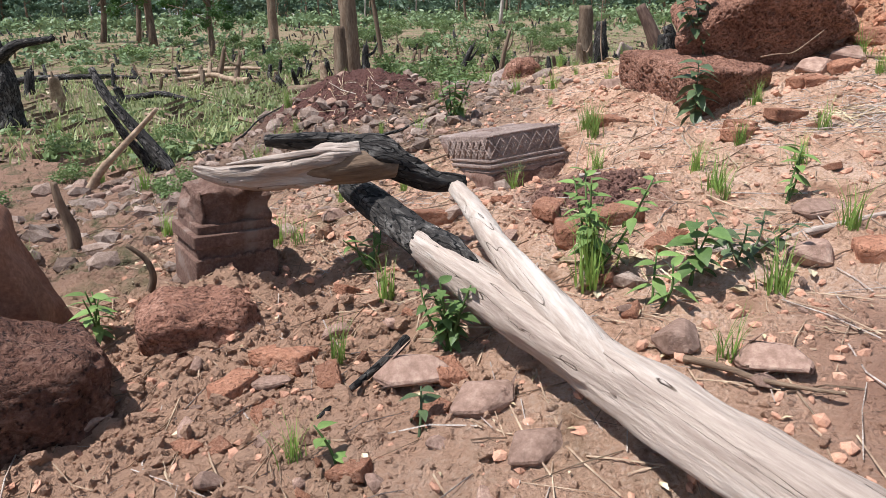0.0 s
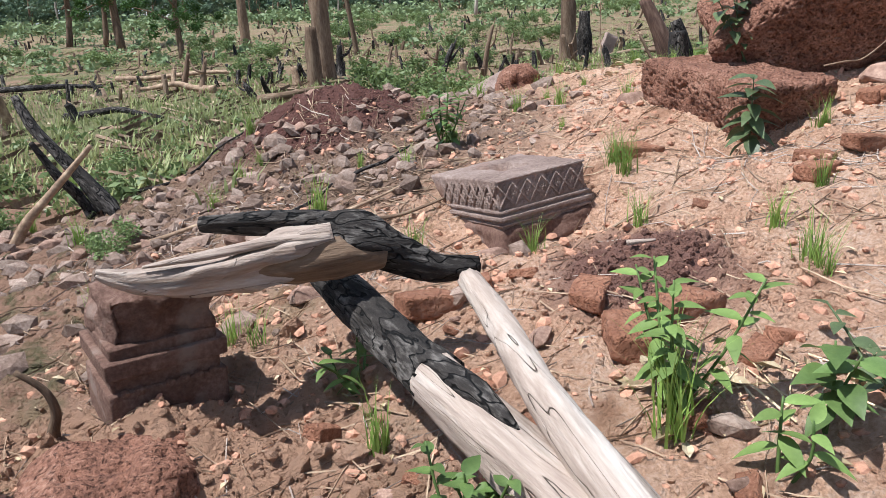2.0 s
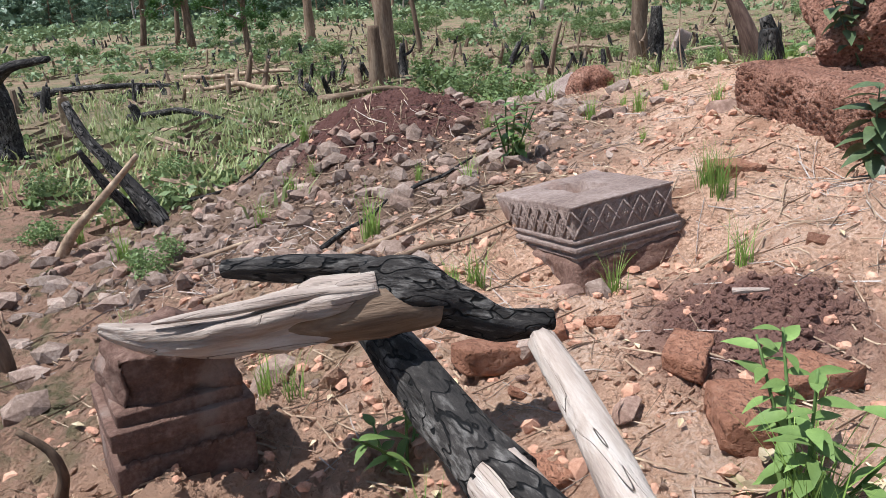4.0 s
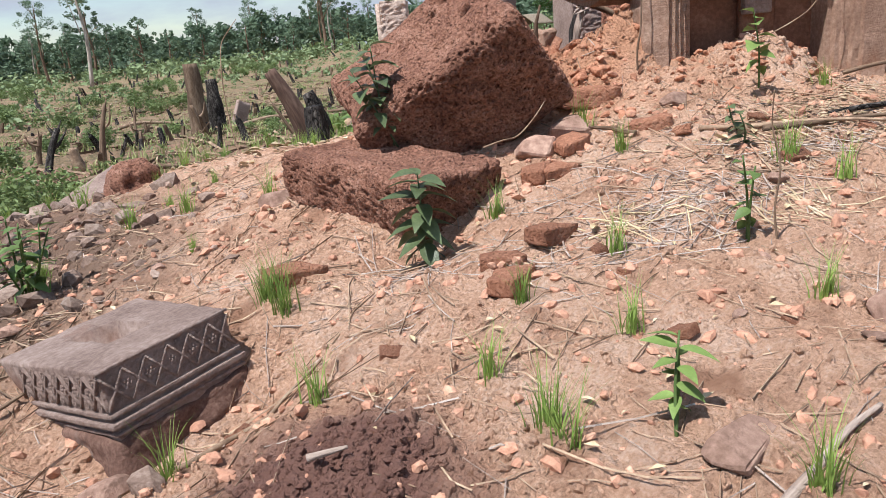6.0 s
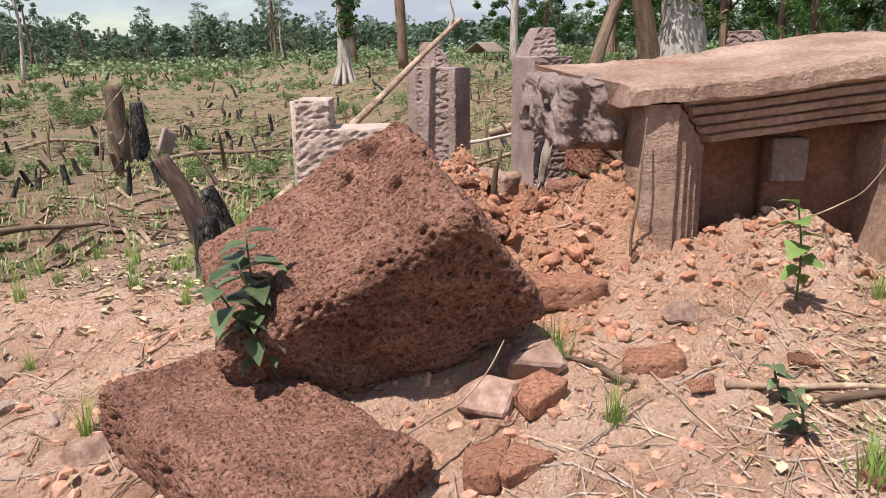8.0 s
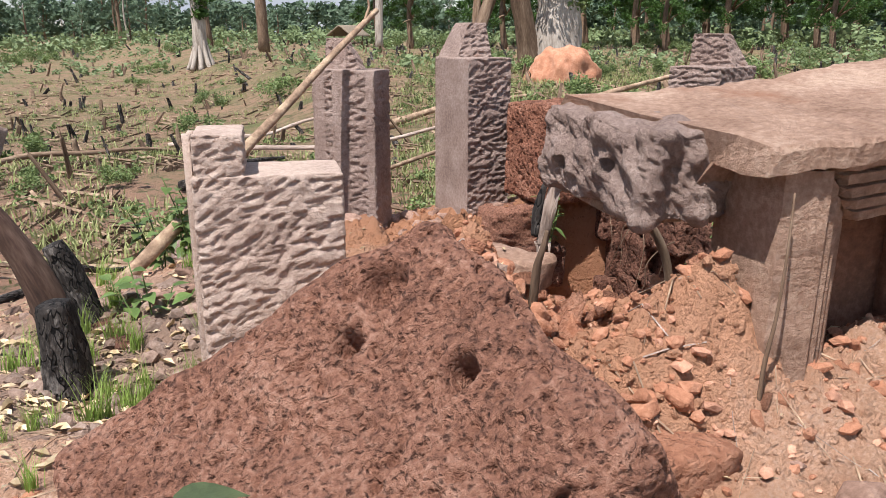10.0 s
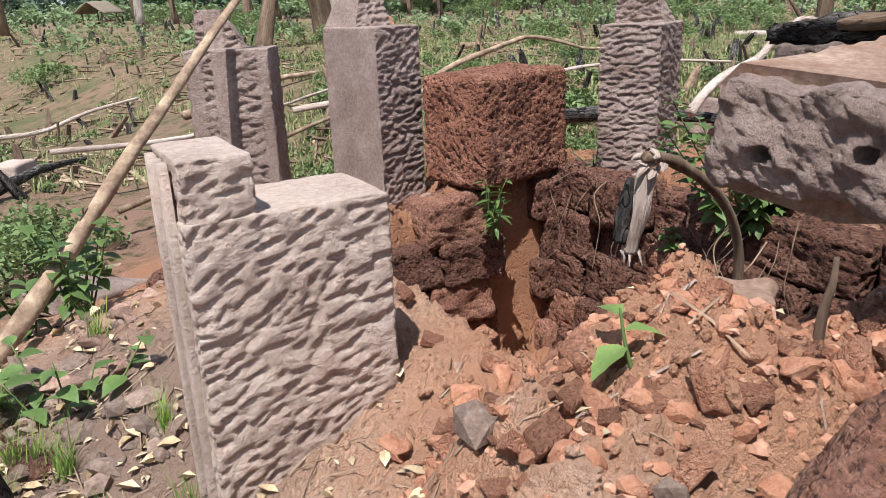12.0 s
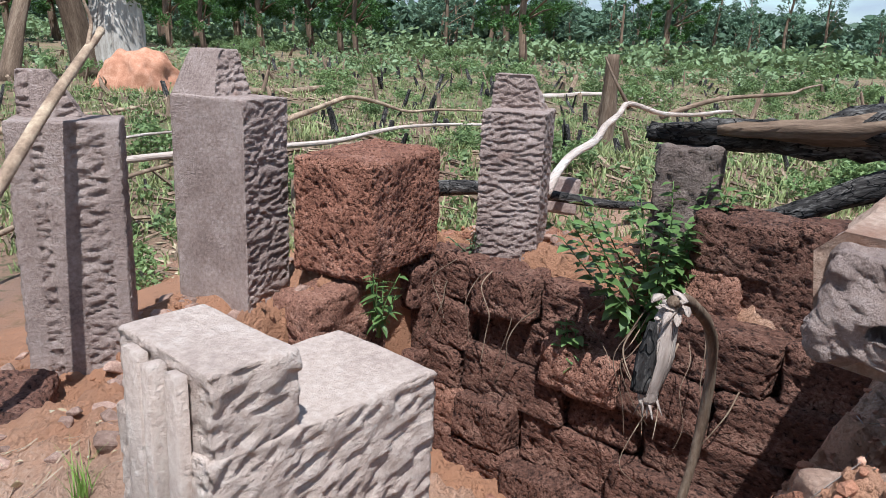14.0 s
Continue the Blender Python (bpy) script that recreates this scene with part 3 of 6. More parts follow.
def plant(name, m, label, height, leaves, length, width, material, seed, category="plant", stems=1, lobes=False, droop=0.3, spread=0.05, group=""):
    """A leafy weed: stems with separate leaves set round them."""
    rng = random.Random(seed)
    root = empty(name, label, category, group, m)
    mesh = leaf_mesh("leaf", length, width, material, lobes, droop)
    for s in range(stems):
        h = height * rng.uniform(0.65, 1.0) if s else height
        top = Vector((rng.gauss(0, spread), rng.gauss(0, spread), h))
        foot = Vector((rng.gauss(0, 0.012), rng.gauss(0, 0.012), -0.02))
        mid = (foot + top) / 2 + Vector((rng.gauss(0, 0.012), rng.gauss(0, 0.012), 0))
        limb("stem", [foot, mid, top], [0.006, 0.005, 0.003], LEAF if material is not LEAF_DARK else LEAF_DARK, root, sides=6, rough=0, steps=3)
        k = leaves // stems
        for i in range(k):
            t = 0.25 + 0.75 * (i + 0.5) / k
            p = foot.lerp(mid, t * 2) if t < 0.5 else mid.lerp(top, t * 2 - 1)
            yaw = 137.5 * i + rng.uniform(-25, 25) + 60 * s
            up = 20 - 55 * (1 - t) + rng.uniform(-15, 15)
            sc = rng.uniform(0.7, 1.1) * (1.0 - 0.35 * abs(t - 0.55))
            ob = new("leaf", mesh)
            ob.parent = root
            ob.matrix_basis = Matrix.Translation(p) @ pose(0, 0, 0, rng.uniform(-20, 20), -up, yaw) @ Matrix.Scale(sc, 4)
    return root


def crown_mesh(name, seed, clumps, leaves, leaf, material, squash=1.0):
    """Many small leaf faces in uneven clumps, each clump (x, y, z, radius)."""
    rng = random.Random(seed)
    v, f = [], []
    for cx, cy, cz, r in clumps:
        for _ in range(leaves):
            while True:
                d = Vector((rng.uniform(-1, 1), rng.uniform(-1, 1), rng.uniform(-1, 1)))
                if 0.05 < d.length < 1:
                    break
            d *= 0.55 + 0.45 * rng.random()
            p = Vector((cx, cy, cz)) + Vector((d.x * r, d.y * r, d.z * r * 0.75 * squash))
            a = Vector((rng.gauss(0, 1), rng.gauss(0, 1), rng.gauss(0, 0.6))).normalized()
            b = a.cross(Vector((rng.gauss(0, 1), rng.gauss(0, 1), rng.gauss(0, 1)))).normalized()
            s = leaf * rng.uniform(0.6, 1.3)
            c = len(v)
            v += [p - a * s, p + b * s * 0.45, p + a * s, p - b * s * 0.45]
            f.append((c, c + 1, c + 2, c + 3))
    mesh = bpy.data.meshes.new(name)
    mesh.from_pydata([tuple(p) for p in v], [], f)
    mesh.materials.append(material)
    return mesh


def tree(label, height, r, seed, first=0.45, spread=0.28, n=14, leaves=90, leaf=0.5, material=None, bark=None, group="trees of the forest edge"):
    """A tree with a tapered trunk, limbs and a ragged crown."""
    rng = random.Random(seed)
    root = empty("tree", label, "tree", group)
    bend = [Vector((rng.gauss(0, 0.02), rng.gauss(0, 0.02), 0)) * height for _ in range(3)]
    pts = [Vector((0, 0, -0.3)), bend[0] + Vector((0, 0, height * 0.35)), bend[1] + Vector((0, 0, height * 0.7)), bend[2] + Vector((0, 0, height * 0.97))]
    limb("trunk", pts, [r * 1.3, r, r * 0.7, r * 0.2], bark or BARK, root, sides=8, rough=0.1, seed=seed, steps=3)
    clumps = []
    for i in range(n):
        t = first + (1 - first) * (i + 0.5) / n
        a = 2.4 * i + rng.uniform(-0.5, 0.5)
        reach = height * spread * (0.35 + 0.9 * math.sin(math.pi * min(1, (t - first) / (1 - first) * 0.8 + 0.15))) * rng.uniform(0.35, 1.0)
        c = Vector((math.cos(a) * reach, math.sin(a) * reach, height * t + 0.06 * height * rng.random()))
        foot = Vector((0, 0, height * max(0.3, t - 0.16)))
        if i % 8 == 0:
            limb("limb", [foot, foot.lerp(c, 0.55) + Vector((0, 0, 0.02 * height)), c], [r * 0.4, r * 0.25, r * 0.08], bark or BARK, root, sides=5, rough=0, steps=2)
        clumps.append((c.x, c.y, c.z, height * rng.uniform(0.04, 0.095)))
    ob = new("crown", crown_mesh("crown", seed, clumps, leaves, leaf, material or CROWN_HAZED))
    ob.parent = root
    return root

# ---- the ground ----
def steps_out(lo, hi, fine, far):
    """Coordinates fine between lo and hi, growing outwards to far."""
    inner = list(np.arange(lo, hi + 1e-6, fine))
    out, s, x = [], fine, hi
    while x < far:
        s *= 1.13
        x += s
        out.append(x)
    low, s, x = [], fine, lo
    while x > -far:
        s *= 1.13
        x -= s
        low.append(x)
    return low[::-1] + inner + out


def clods(x, y):
    u, v = temple_uv(x, y)
    far = max(abs(x - 3), abs(y - 6))
    rub = 1.0 + 2.2 * smooth(-2.2, -1.2, u) * (1 - smooth(2.6, 3.2, u)) * smooth(-0.4, 0.2, v) * (1 - smooth(4.5, 5.5, v))
    rub += 1.2 * (1 - smooth(-1.0, 0.3, x)) * smooth(3.5, 5.0, y)
    rub += 0.9 * math.exp(-((x - 0.8) ** 2 + (y - 3.86) ** 2) / 0.16)
    rub += 1.3 * (1 - smooth(-0.6, 0.5, x)) * (1 - smooth(3.4, 4.6, y))
    p = Vector((x, y, 0))
    z = 0.030 * noise.noise(p * 1.7) + 0.024 * rub ** 0.8 * noise.noise(p * 5.3) + 0.023 * rub ** 0.8 * noise.noise(p * 12.0)
    if far < 9:
        z += 0.024 * rub ** 0.6 * max(-0.15, noise.noise(p * 25.0 + Vector((3, 1, 0))))
    return z + 0.10 * noise.noise(p * 0.21) * smooth(8, 16, far)


xs, ys = steps_out(-3.0, 6.0, 0.023, 1800), steps_out(1.0, 9.6, 0.023, 1800)
gv = [(x, y, ground_z(x, y) + clods(x, y)) for y in ys for x in xs]
nx = len(xs)
gf = [(j * nx + i, j * nx + i + 1, (j + 1) * nx + i + 1, (j + 1) * nx + i) for j in range(len(ys) - 1) for i in range(nx - 1)]
ground = part_of("ground", gv, gf, SOIL, soft=True)
tagged(ground, "sandy pink-tan soil of a temple mound in a burnt clearing", "ground", kind="structure")


# ---- the temple ----
def at_temple(u, v, z, rx=0, ry=0, rz=0):
    return pose(*temple(u, v, z), rx, ry, TURN_DEG + rz)


def notched(name, u, v, z0, size, label, low, step_w, material, relief, cuts=30, rz=0, rx=0, ry=0, peak=None):
    """An upright jamb stone: a shaft with a raised tenon at one side of its top."""
    root = empty(name, label, "stone pillar", "upright jamb stones of the temple", at_temple(u, v, z0, rx, ry, rz))
    part("shaft", rounded_box((size[0], size[1], low), cuts, 0.012, None, relief, 2), material, root)
    if peak:
        w, d, h, ox, oy, kind = peak
        def slant(q, p):
            k = (p.z + 1) / 2 * kind
            return (q.x * (1 - 0.5 * abs(k)) + 0.24 * w * k, q.y * (1 - 0.35 * abs(k)) + 0.12 * d * abs(k), q.z)
        part("tenon", rounded_box((w, d, h), 30, 0.012, slant, relief), material, root, m=pose(ox, oy, low - 0.01))
    return root


# front jamb, bleached by the sun, with a stepped top and mouldings on its side
fp = notched("pillar", -1.575, 1.66, 0.55, (0.65, 0.38, 1.23), "pale grey sandstone jamb with chiselled face and stepped top", 1.23, 0.24, SANDSTONE_PALE, by_face(gouged(3, 0.65, 1.4, 0.036, 0.09, 22, 0.0115, lumps(3, 0.009, 14), 0.28), gouged(4, 0.4, 1.4, 0.03, 0.05, 30, 0.007, lumps(4, 0.004, 9), 0.4)), cuts=66, peak=(0.215, 0.37, 0.19, -0.205, 0.0, 0))
for k, (oy, w, d) in enumerate(((-0.10, 0.05, 0.03), (-0.03, 0.035, 0.045), (0.06, 0.07, 0.03))):
    part("moulding", rounded_box((d, w, 1.40), 4, 0.006, None, lumps(k, 0.004, 9)), SANDSTONE_PALE, fp, m=pose(-0.325 - d / 2 + 0.008, oy, 0.0))
notched("pillar", -0.85, 4.58, 0.15, (0.56, 0.36, 1.94), "brown-grey sandstone jamb with rough chiselled edges", 1.94, 0.2, SANDSTONE, by_face(gouged(5, 0.5, 2.0, 0.040, 0.11, 10, 0.020, lumps(5, 0.005, 9), 0.05), gouged(6, 0.5, 2.0, 0.05, 0.08, 20, 0.012, lumps(6, 0.005, 9)), ((-0.27, -0.16, 0.0), (-0.10, 0.035, 0.006), (0.2, 0.27, 0.0))), cuts=50, rz=-30, peak=(0.34, 0.15, 0.26, -0.08, 0.09, -1))
notched("pillar", 0.23, 4.68, 0.28, (0.42, 0.64, 1.90), "tall leaning grey sandstone jamb with a smooth side", 1.90, 0.2, SANDSTONE, by_face(gouged(7, 0.45, 2.0, 0.040, 0.10, 12, 0.020, lumps(7, 0.005, 9), 0.05), lumps(7, 0.003, 7)), cuts=50, rz=13, peak=(0.35, 0.40, 0.30, 0.0, 0.15, 1))
notched("pillar", 1.83, 3.48, 0.95, (0.50, 0.45, 1.19), "grey sandstone jamb with a broken tenon on top", 1.19, 0.2, SANDSTONE, by_face(gouged(9, 0.5, 1.4, 0.038, 0.07, -20, 0.012, lumps(9, 0.005, 9), 0.25), gouged(10, 0.5, 1.4, 0.036, 0.08, 12, 0.015, lumps(9, 0.005, 9), 0.05)), cuts=50, rz=26, peak=(0.24, 0.40, 0.25, 0.12, 0.02, -1))
stone("broken_stone", (0.46, 0.40, 0.75), at_temple(2.12, 2.30, 1.25, 0, 4, 20), SANDSTONE_DARK, "dark weathered sandstone stump under a charred log", "stone", 22, 0.03, None, gouged(12, 0.5, 0.9, 0.07, 0.12, 40, 0.03, lumps(12, 0.03, 6)))
stone("laterite_block", (1.0, 0.62, 0.80), at_temple(0.96, 4.09, 1.04, 0, 0, 16), LATERITE_RED, "reddish pitted laterite cube on the pit wall", "stone block", 64, 0.05, None, pitted(4, 0.02, 0.016, 32))

# doorway: two moulded jambs, a heavy lintel and a walled-up panel
door = empty("door_1", "half-buried false doorway of moulded sandstone", "doorway", m=at_temple(0, 0, 0))
door["kind"] = "structure"


def jamb(side, u0, z0, top):
    """Jamb with stepped mouldings towards the opening; side 1 faces right."""
    bm = bmesh.new()
    prof = [(-0.25, 0.02), (-0.25, -0.02), (-0.10, -0.03), (-0.09, 0.0), (-0.05, 0.0), (-0.04, 0.03), (-0.01, 0.03), (0.0, 0.06), (0.03, 0.06), (0.04, 0.10), (0.07, 0.10), (0.08, 0.30), (-0.25, 0.30)]
    n = 26
    rings = []
    for i in range(n + 1):
        z = z0 + (top - z0) * i / n
        ring = []
        for a, b in prof:
            w = 0.006 * noise.noise(Vector((a * 9, b * 9, z * 9 + u0))) + 0.004 * noise.noise(Vector((a * 40, b * 40, z * 30)))
            zz = min(z, top - 1.15 * max(0.0, a + 0.10))     # mitred against the lintel's mouldings
            ring.append(bm.verts.new((u0 + side * (a + w), b + w, zz)))
        rings.append(ring)
    k = len(prof)
    for i in range(n):
        for j in range(k):
            a, b, c, d = rings[i][j], rings[i][(j + 1) % k], rings[i + 1][(j + 1) % k], rings[i + 1][j]
            bm.faces.new((a, b, c, d) if side > 0 else (d, c, b, a))
    bm.faces.new(rings[-1] if side > 0 else rings[-1][::-1])
    return part("jamb", bm, SANDSTONE_RED, door, soft=False)


jamb(1, 0.085, 0.9, 2.00)
jamb(-1, 1.07, 0.8, 2.07)


def lintel():
    """Lintel with a hollow underside of five mouldings and a broken left end."""
    bm = bmesh.new()
    prof = [(0.09, 1.79), (0.06, 1.795), (0.055, 1.825), (0.075, 1.832), (0.07, 1.838), (0.035, 1.842), (0.03, 1.872), (0.052, 1.879), (0.047, 1.885), (0.012, 1.889), (0.007, 1.919), (0.030, 1.926), (0.025, 1.932), (-0.012, 1.936), (-0.018, 1.966), (0.004, 1.973), (-0.002, 1.979), (-0.05, 1.985), (-0.06, 2.0), (-0.06, 2.062), (-0.048, 2.078), (0.10, 2.092), (0.45, 2.125), (0.78, 2.165), (0.84, 2.10), (0.80, 1.80), (0.5, 1.74), (0.30, 1.78)]
    n = 90
    rings = []
    for i in range(n + 1):
        u = -0.24 + (1.62 + 0.24) * i / n
        rise = 0.13 * smooth(-0.3, 1.3, u) * 1.0
        ring = []
        for j, (b, z) in enumerate(prof):
            p = Vector((u * 5, b * 5, z * 5))
            w = 0.012 * noise.noise(p) + 0.007 * noise.noise(p * 4) + 0.004 * noise.noise(p * 11)
            uu = u
            if i == 0:
                uu = u - 0.26 * smooth(0.0, 0.8, b) + 0.05 * noise.noise(p * 2)
            hump = 0.012 * smooth(1.9, 2.1, z) * smooth(0.3, 0.9, u) * (1 - smooth(1.2, 1.6, u))
            back = 0.0
            if u < 0.17 and j < 19:              # mitre over the jamb, broken away beyond it
                cut = min(1.99, 1.79 + 1.15 * (0.165 - u))
                if z < cut:
                    back = 0.10 * smooth(0.17, -0.1, u) + 0.03 * noise.noise(p * 3)
                    z = cut + 0.02 * noise.noise(p * 5)
            b += back
            ring.append(bm.verts.new((uu, b + w * (0.3 if j < 17 else 1), z + rise + hump + w * (0.25 if j < 17 else 1.1))))
        rings.append(ring)
    k = len(prof)
    for i in range(n):
        for j in range(k):
            bm.faces.new((rings[i][j], rings[i][(j + 1) % k], rings[i + 1][(j + 1) % k], rings[i + 1][j]))
    for ring, flip in ((rings[0], True), (rings[-1], False)):
        mid = sum((v.co for v in ring), Vector()) / k
        c = bm.verts.new(mid + Vector((0.03 if flip else 0, 0, 0)))
        for j in range(k):
            bm.faces.new((c, ring[(j + 1) % k], ring[j]) if flip else (c, ring[j], ring[(j + 1) % k]))
    bmesh.ops.recalc_face_normals(bm, faces=bm.faces[:])
    return part("lintel", bm, SANDSTONE_RED, door, "weathered moulded sandstone lintel", soft=False)


lintel()


def drilled(base, holes):
    """Round holes bored into the end face."""
    def f(p, n):
        h = base(p, n)
        for y, z in holes:
            if n.x < -0.7 and math.hypot(p.y - y, p.z - z) < 0.024:
                h -= 0.09
        return h
    return f


stone("lintel_end", (0.40, 0.62, 0.29), pose(-0.34, 0.52, 1.82, 3, 0, 8), SANDSTONE, "broken rough end of the lintel", "", 60, 0.03, None, drilled(gouged(21, 0.7, 0.6, 0.03, 0.06, -48, 0.010, lumps(21, 0.045, 7), 0.3), ((-0.09, 0.0), (0.16, -0.04))), parent=door)
for u0, u1 in ((0.02, 0.52), (0.74, 1.06)):
    part("panel", rounded_box((u1 - u0, 0.10, 1.2), 8, 0.008, None, lumps(u0 * 9, 0.006, 8)), SANDSTONE_BROWN, door, m=pose((u0 + u1) / 2, 0.34, 0.72))
part("mullion", rounded_box((0.22, 0.16, 1.2), 8, 0.01, None, lumps(2, 0.006, 8)), SANDSTONE_BROWN, door, m=pose(0.63, 0.33, 0.72))
part("plaque", rounded_box((0.17, 0.07, 0.21), 24, 0.01, None, chiselled(31, 0.006)), SANDSTONE, door, "grey chiselled boss on the false door", m=pose(0.61, 0.215, 1.61))

# laterite courses lining the pit
rng = random.Random(11)
pit = tagged(new("wall_pit"), "rough dark laterite courses lining the dug pit", "wall", kind="structure")
pit.matrix_basis = at_temple(0, 0, 0)
pit_blocks = [bpy.data.meshes.new("block") for _ in range(7)]
for i, me in enumerate(pit_blocks):
    b = rounded_box((0.60, 0.36, 0.35), 24, 0.045, lambda q, p: (q.x * (1 + 0.05 * p.z * math.sin(i)), q.y, q.z * (1 + 0.09 * p.x * math.cos(2.3 * i))), pitted(40 + i, 0.024, 0.018, 26))
    b.to_mesh(me)
    b.free()
    me.shade_smooth()
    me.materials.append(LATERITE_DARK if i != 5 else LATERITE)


def pit_block(u, v, z, turn, sx=1.0, sz=1.0):
    ob = new("block", rng.choice(pit_blocks))
    ob.parent = pit
    ob.matrix_basis = pose(u, v, z, rng.uniform(-2.5, 2.5), rng.uniform(-2.5, 2.5), turn + rng.uniform(-4, 4)) @ Matrix.Diagonal((sx, 1, sz, 1))


for c in range(5):                              # side wall below the jambs
    z, v = 0.74 - 0.32 * c, 0.75 + 0.22 * (c % 2)
    while v < 3.9:
        w = rng.uniform(0.7, 1.45)
        pit_block(1.62 - 0.05 * c + rng.uniform(-0.09, 0.07), v + 0.30 * w, z + rng.uniform(-0.02, 0.02), 90, w)
        v += 0.61 * w
for c in range(5):                              # wall below the red block, with a dark gap in it
    z = 0.66 - 0.32 * c
    for u in (-0.1, 0.42, 1.42):
        if c or u != -0.1:
            pit_block(u + 0.1 * (c % 2), 3.98 + rng.uniform(-0.08, 0.05), z, 0, 0.92)
stone("slab", (0.40, 0.14, 1.3), pose(0.95, 4.05, -0.35), SANDSTONE_BROWN, "", "", 8, 0.02, None, lumps(4, 0.02, 4), parent=pit)
for v, z in ((0.95, 1.06), (1.5, 1.06), (2.0, 1.02), (1.2, 1.36), (1.75, 1.34)):   # higher courses beside the lintel
    pit_block(1.78 + rng.uniform(-0.04, 0.04), v, z, 90, 1.0)

# ---- large stones on the mound ----
def hollowed(base, holes):
    def f(p, n):
        h = base(p, n)
        for x, y, r, d in holes:
            k = math.hypot(p.x - x, p.y - y)
            if n.z > 0.5 and k < r * 1.5:
                h -= d * (1 - smooth(r * 0.6, r * 1.4, k))
        return h
    return f


E1, E2, E3 = Vector((0.719, -0.450, 0.530)), Vector((0.233, 0.874, 0.426)), Vector((-0.654, -0.183, 0.734))
foot = Vector((2.40, 5.49, 1.74)) - E1 * 0.52 + E2 * 0.365 - E3 * 0.66
big = Matrix((E1, E2, E3)).transposed().to_4x4()
big.translation = foot
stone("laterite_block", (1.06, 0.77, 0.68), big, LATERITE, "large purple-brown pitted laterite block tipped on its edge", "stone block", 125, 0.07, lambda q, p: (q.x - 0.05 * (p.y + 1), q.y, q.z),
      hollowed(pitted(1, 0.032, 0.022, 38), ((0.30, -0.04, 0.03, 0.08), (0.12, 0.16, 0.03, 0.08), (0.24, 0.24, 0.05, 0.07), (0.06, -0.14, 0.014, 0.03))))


def undercut(q, p):
    k = 1 - 0.14 * (1 - p.z) / 2
    return (q.x * k + 0.03 * (1 - p.z), q.y * (1 - 0.10 * (1 - p.z)) + 0.06 * (1 - p.z), q.z)


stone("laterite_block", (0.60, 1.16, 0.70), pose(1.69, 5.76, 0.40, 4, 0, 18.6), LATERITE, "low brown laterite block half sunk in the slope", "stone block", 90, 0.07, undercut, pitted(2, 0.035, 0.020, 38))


def carved_block():
    """Block with a lattice of flowers round its sides, mouldings below and a socket on top."""
    root = empty("carved_block", "carved grey-pink sandstone block with lattice frieze, tilted in sand", "carved stone", m=pose(0.226, 4.644, 0.722, -8, -4, 28) @ pose(0, 0, -0.46))
    w, d = 0.52, 0.76

    def shape(q, p):
        low = (1 - p.z) / 2
        return (q.x + w / 2 + 0.05 * (1 + p.y) * (1 + p.x) / 2, (q.y + d / 2) * (1 - 0.48 * low), q.z)

    socket = lambda p, n: lumps(3, 0.006, 9)(p, n) - (0.07 if n.z > 0.7 and abs(p.x - 0.28) < 0.085 and abs(p.y - 0.40) < 0.15 else 0.0)
    part("body", rounded_box((w, d, 0.46), 46, 0.012, shape, socket), SANDSTONE, root)
    part("rough_base", rounded_box((w + 0.05, 0.50, 0.21), 22, 0.03, lambda q, p: (q.x + w / 2, q.y + 0.23, q.z), lumps(6, 0.035, 6)), PEDESTAL_STONE, root, "rough undressed foot", m=pose(0, 0, 0.01))
    for k, (z, out, h) in enumerate(((0.29, 0.012, 0.018), (0.255, 0.020, 0.022), (0.225, 0.010, 0.014))):
        part("moulding", rounded_box((w + 2 * out, 0.58 + 2 * out, h), 12, 0.006, lambda q, p: (q.x + w / 2, q.y + 0.29, q.z), lumps(k, 0.003, 12)), SANDSTONE, root, m=pose(0, 0, z))
    part("moulding", rounded_box((w + 0.016, 0.016, 0.012), 6, 0.004, lambda q, p: (q.x + w / 2, q.y, q.z)), SANDSTONE, root, m=pose(0, 0, 0.445))

    def strap(a, b, face):
        va = Vector(a)
        vb = Vector(b)
        run = vb - va
        ang = math.degrees(math.atan2(run.y, run.x))
        m = face @ pose(va.x, 0, va.y, 0, -ang, 0)
        part("lattice_bar", rounded_box((run.length, 0.016, 0.010), 2, 0.003, lambda q, p: (q.x + run.length / 2, q.y, q.z - 0.005)), SANDSTONE, root, m=m)

    flower = bpy.data.meshes.new("flower")
    bm = bmesh.new()
    for i in range(6):
        a = math.pi / 3 * i
        bmesh.ops.create_icosphere(bm, subdivisions=1, radius=0.0085, matrix=Matrix.Translation((0.014 * math.cos(a), 0, 0.014 * math.sin(a))))
    bmesh.ops.create_icosphere(bm, subdivisions=1, radius=0.010)
    bm.to_mesh(flower)
    bm.free()
    flower.materials.append(SANDSTONE)
    for face, length, n in ((pose(0, 0, 0), w, 6), (pose(0, 0, 0, 0, 0, 90), 0.62, 7)):
        s = length / n
        for i in range(n):
            strap((i * s, 0.315), (i * s + s, 0.435), face)
            strap((i * s, 0.435), (i * s + s, 0.315), face)
            for x, z, k in ((i + 0.5, 0.330, 0.75), (i + 0.5, 0.420, 0.75), (i + 1, 0.375, 1.0)):
                if x < n:
                    ob = new("flower", flower)
                    ob.parent = root
                    ob.matrix_basis = face @ pose(x * s, 0, z) @ Matrix.Scale(k, 4)
    return root


carved_block()


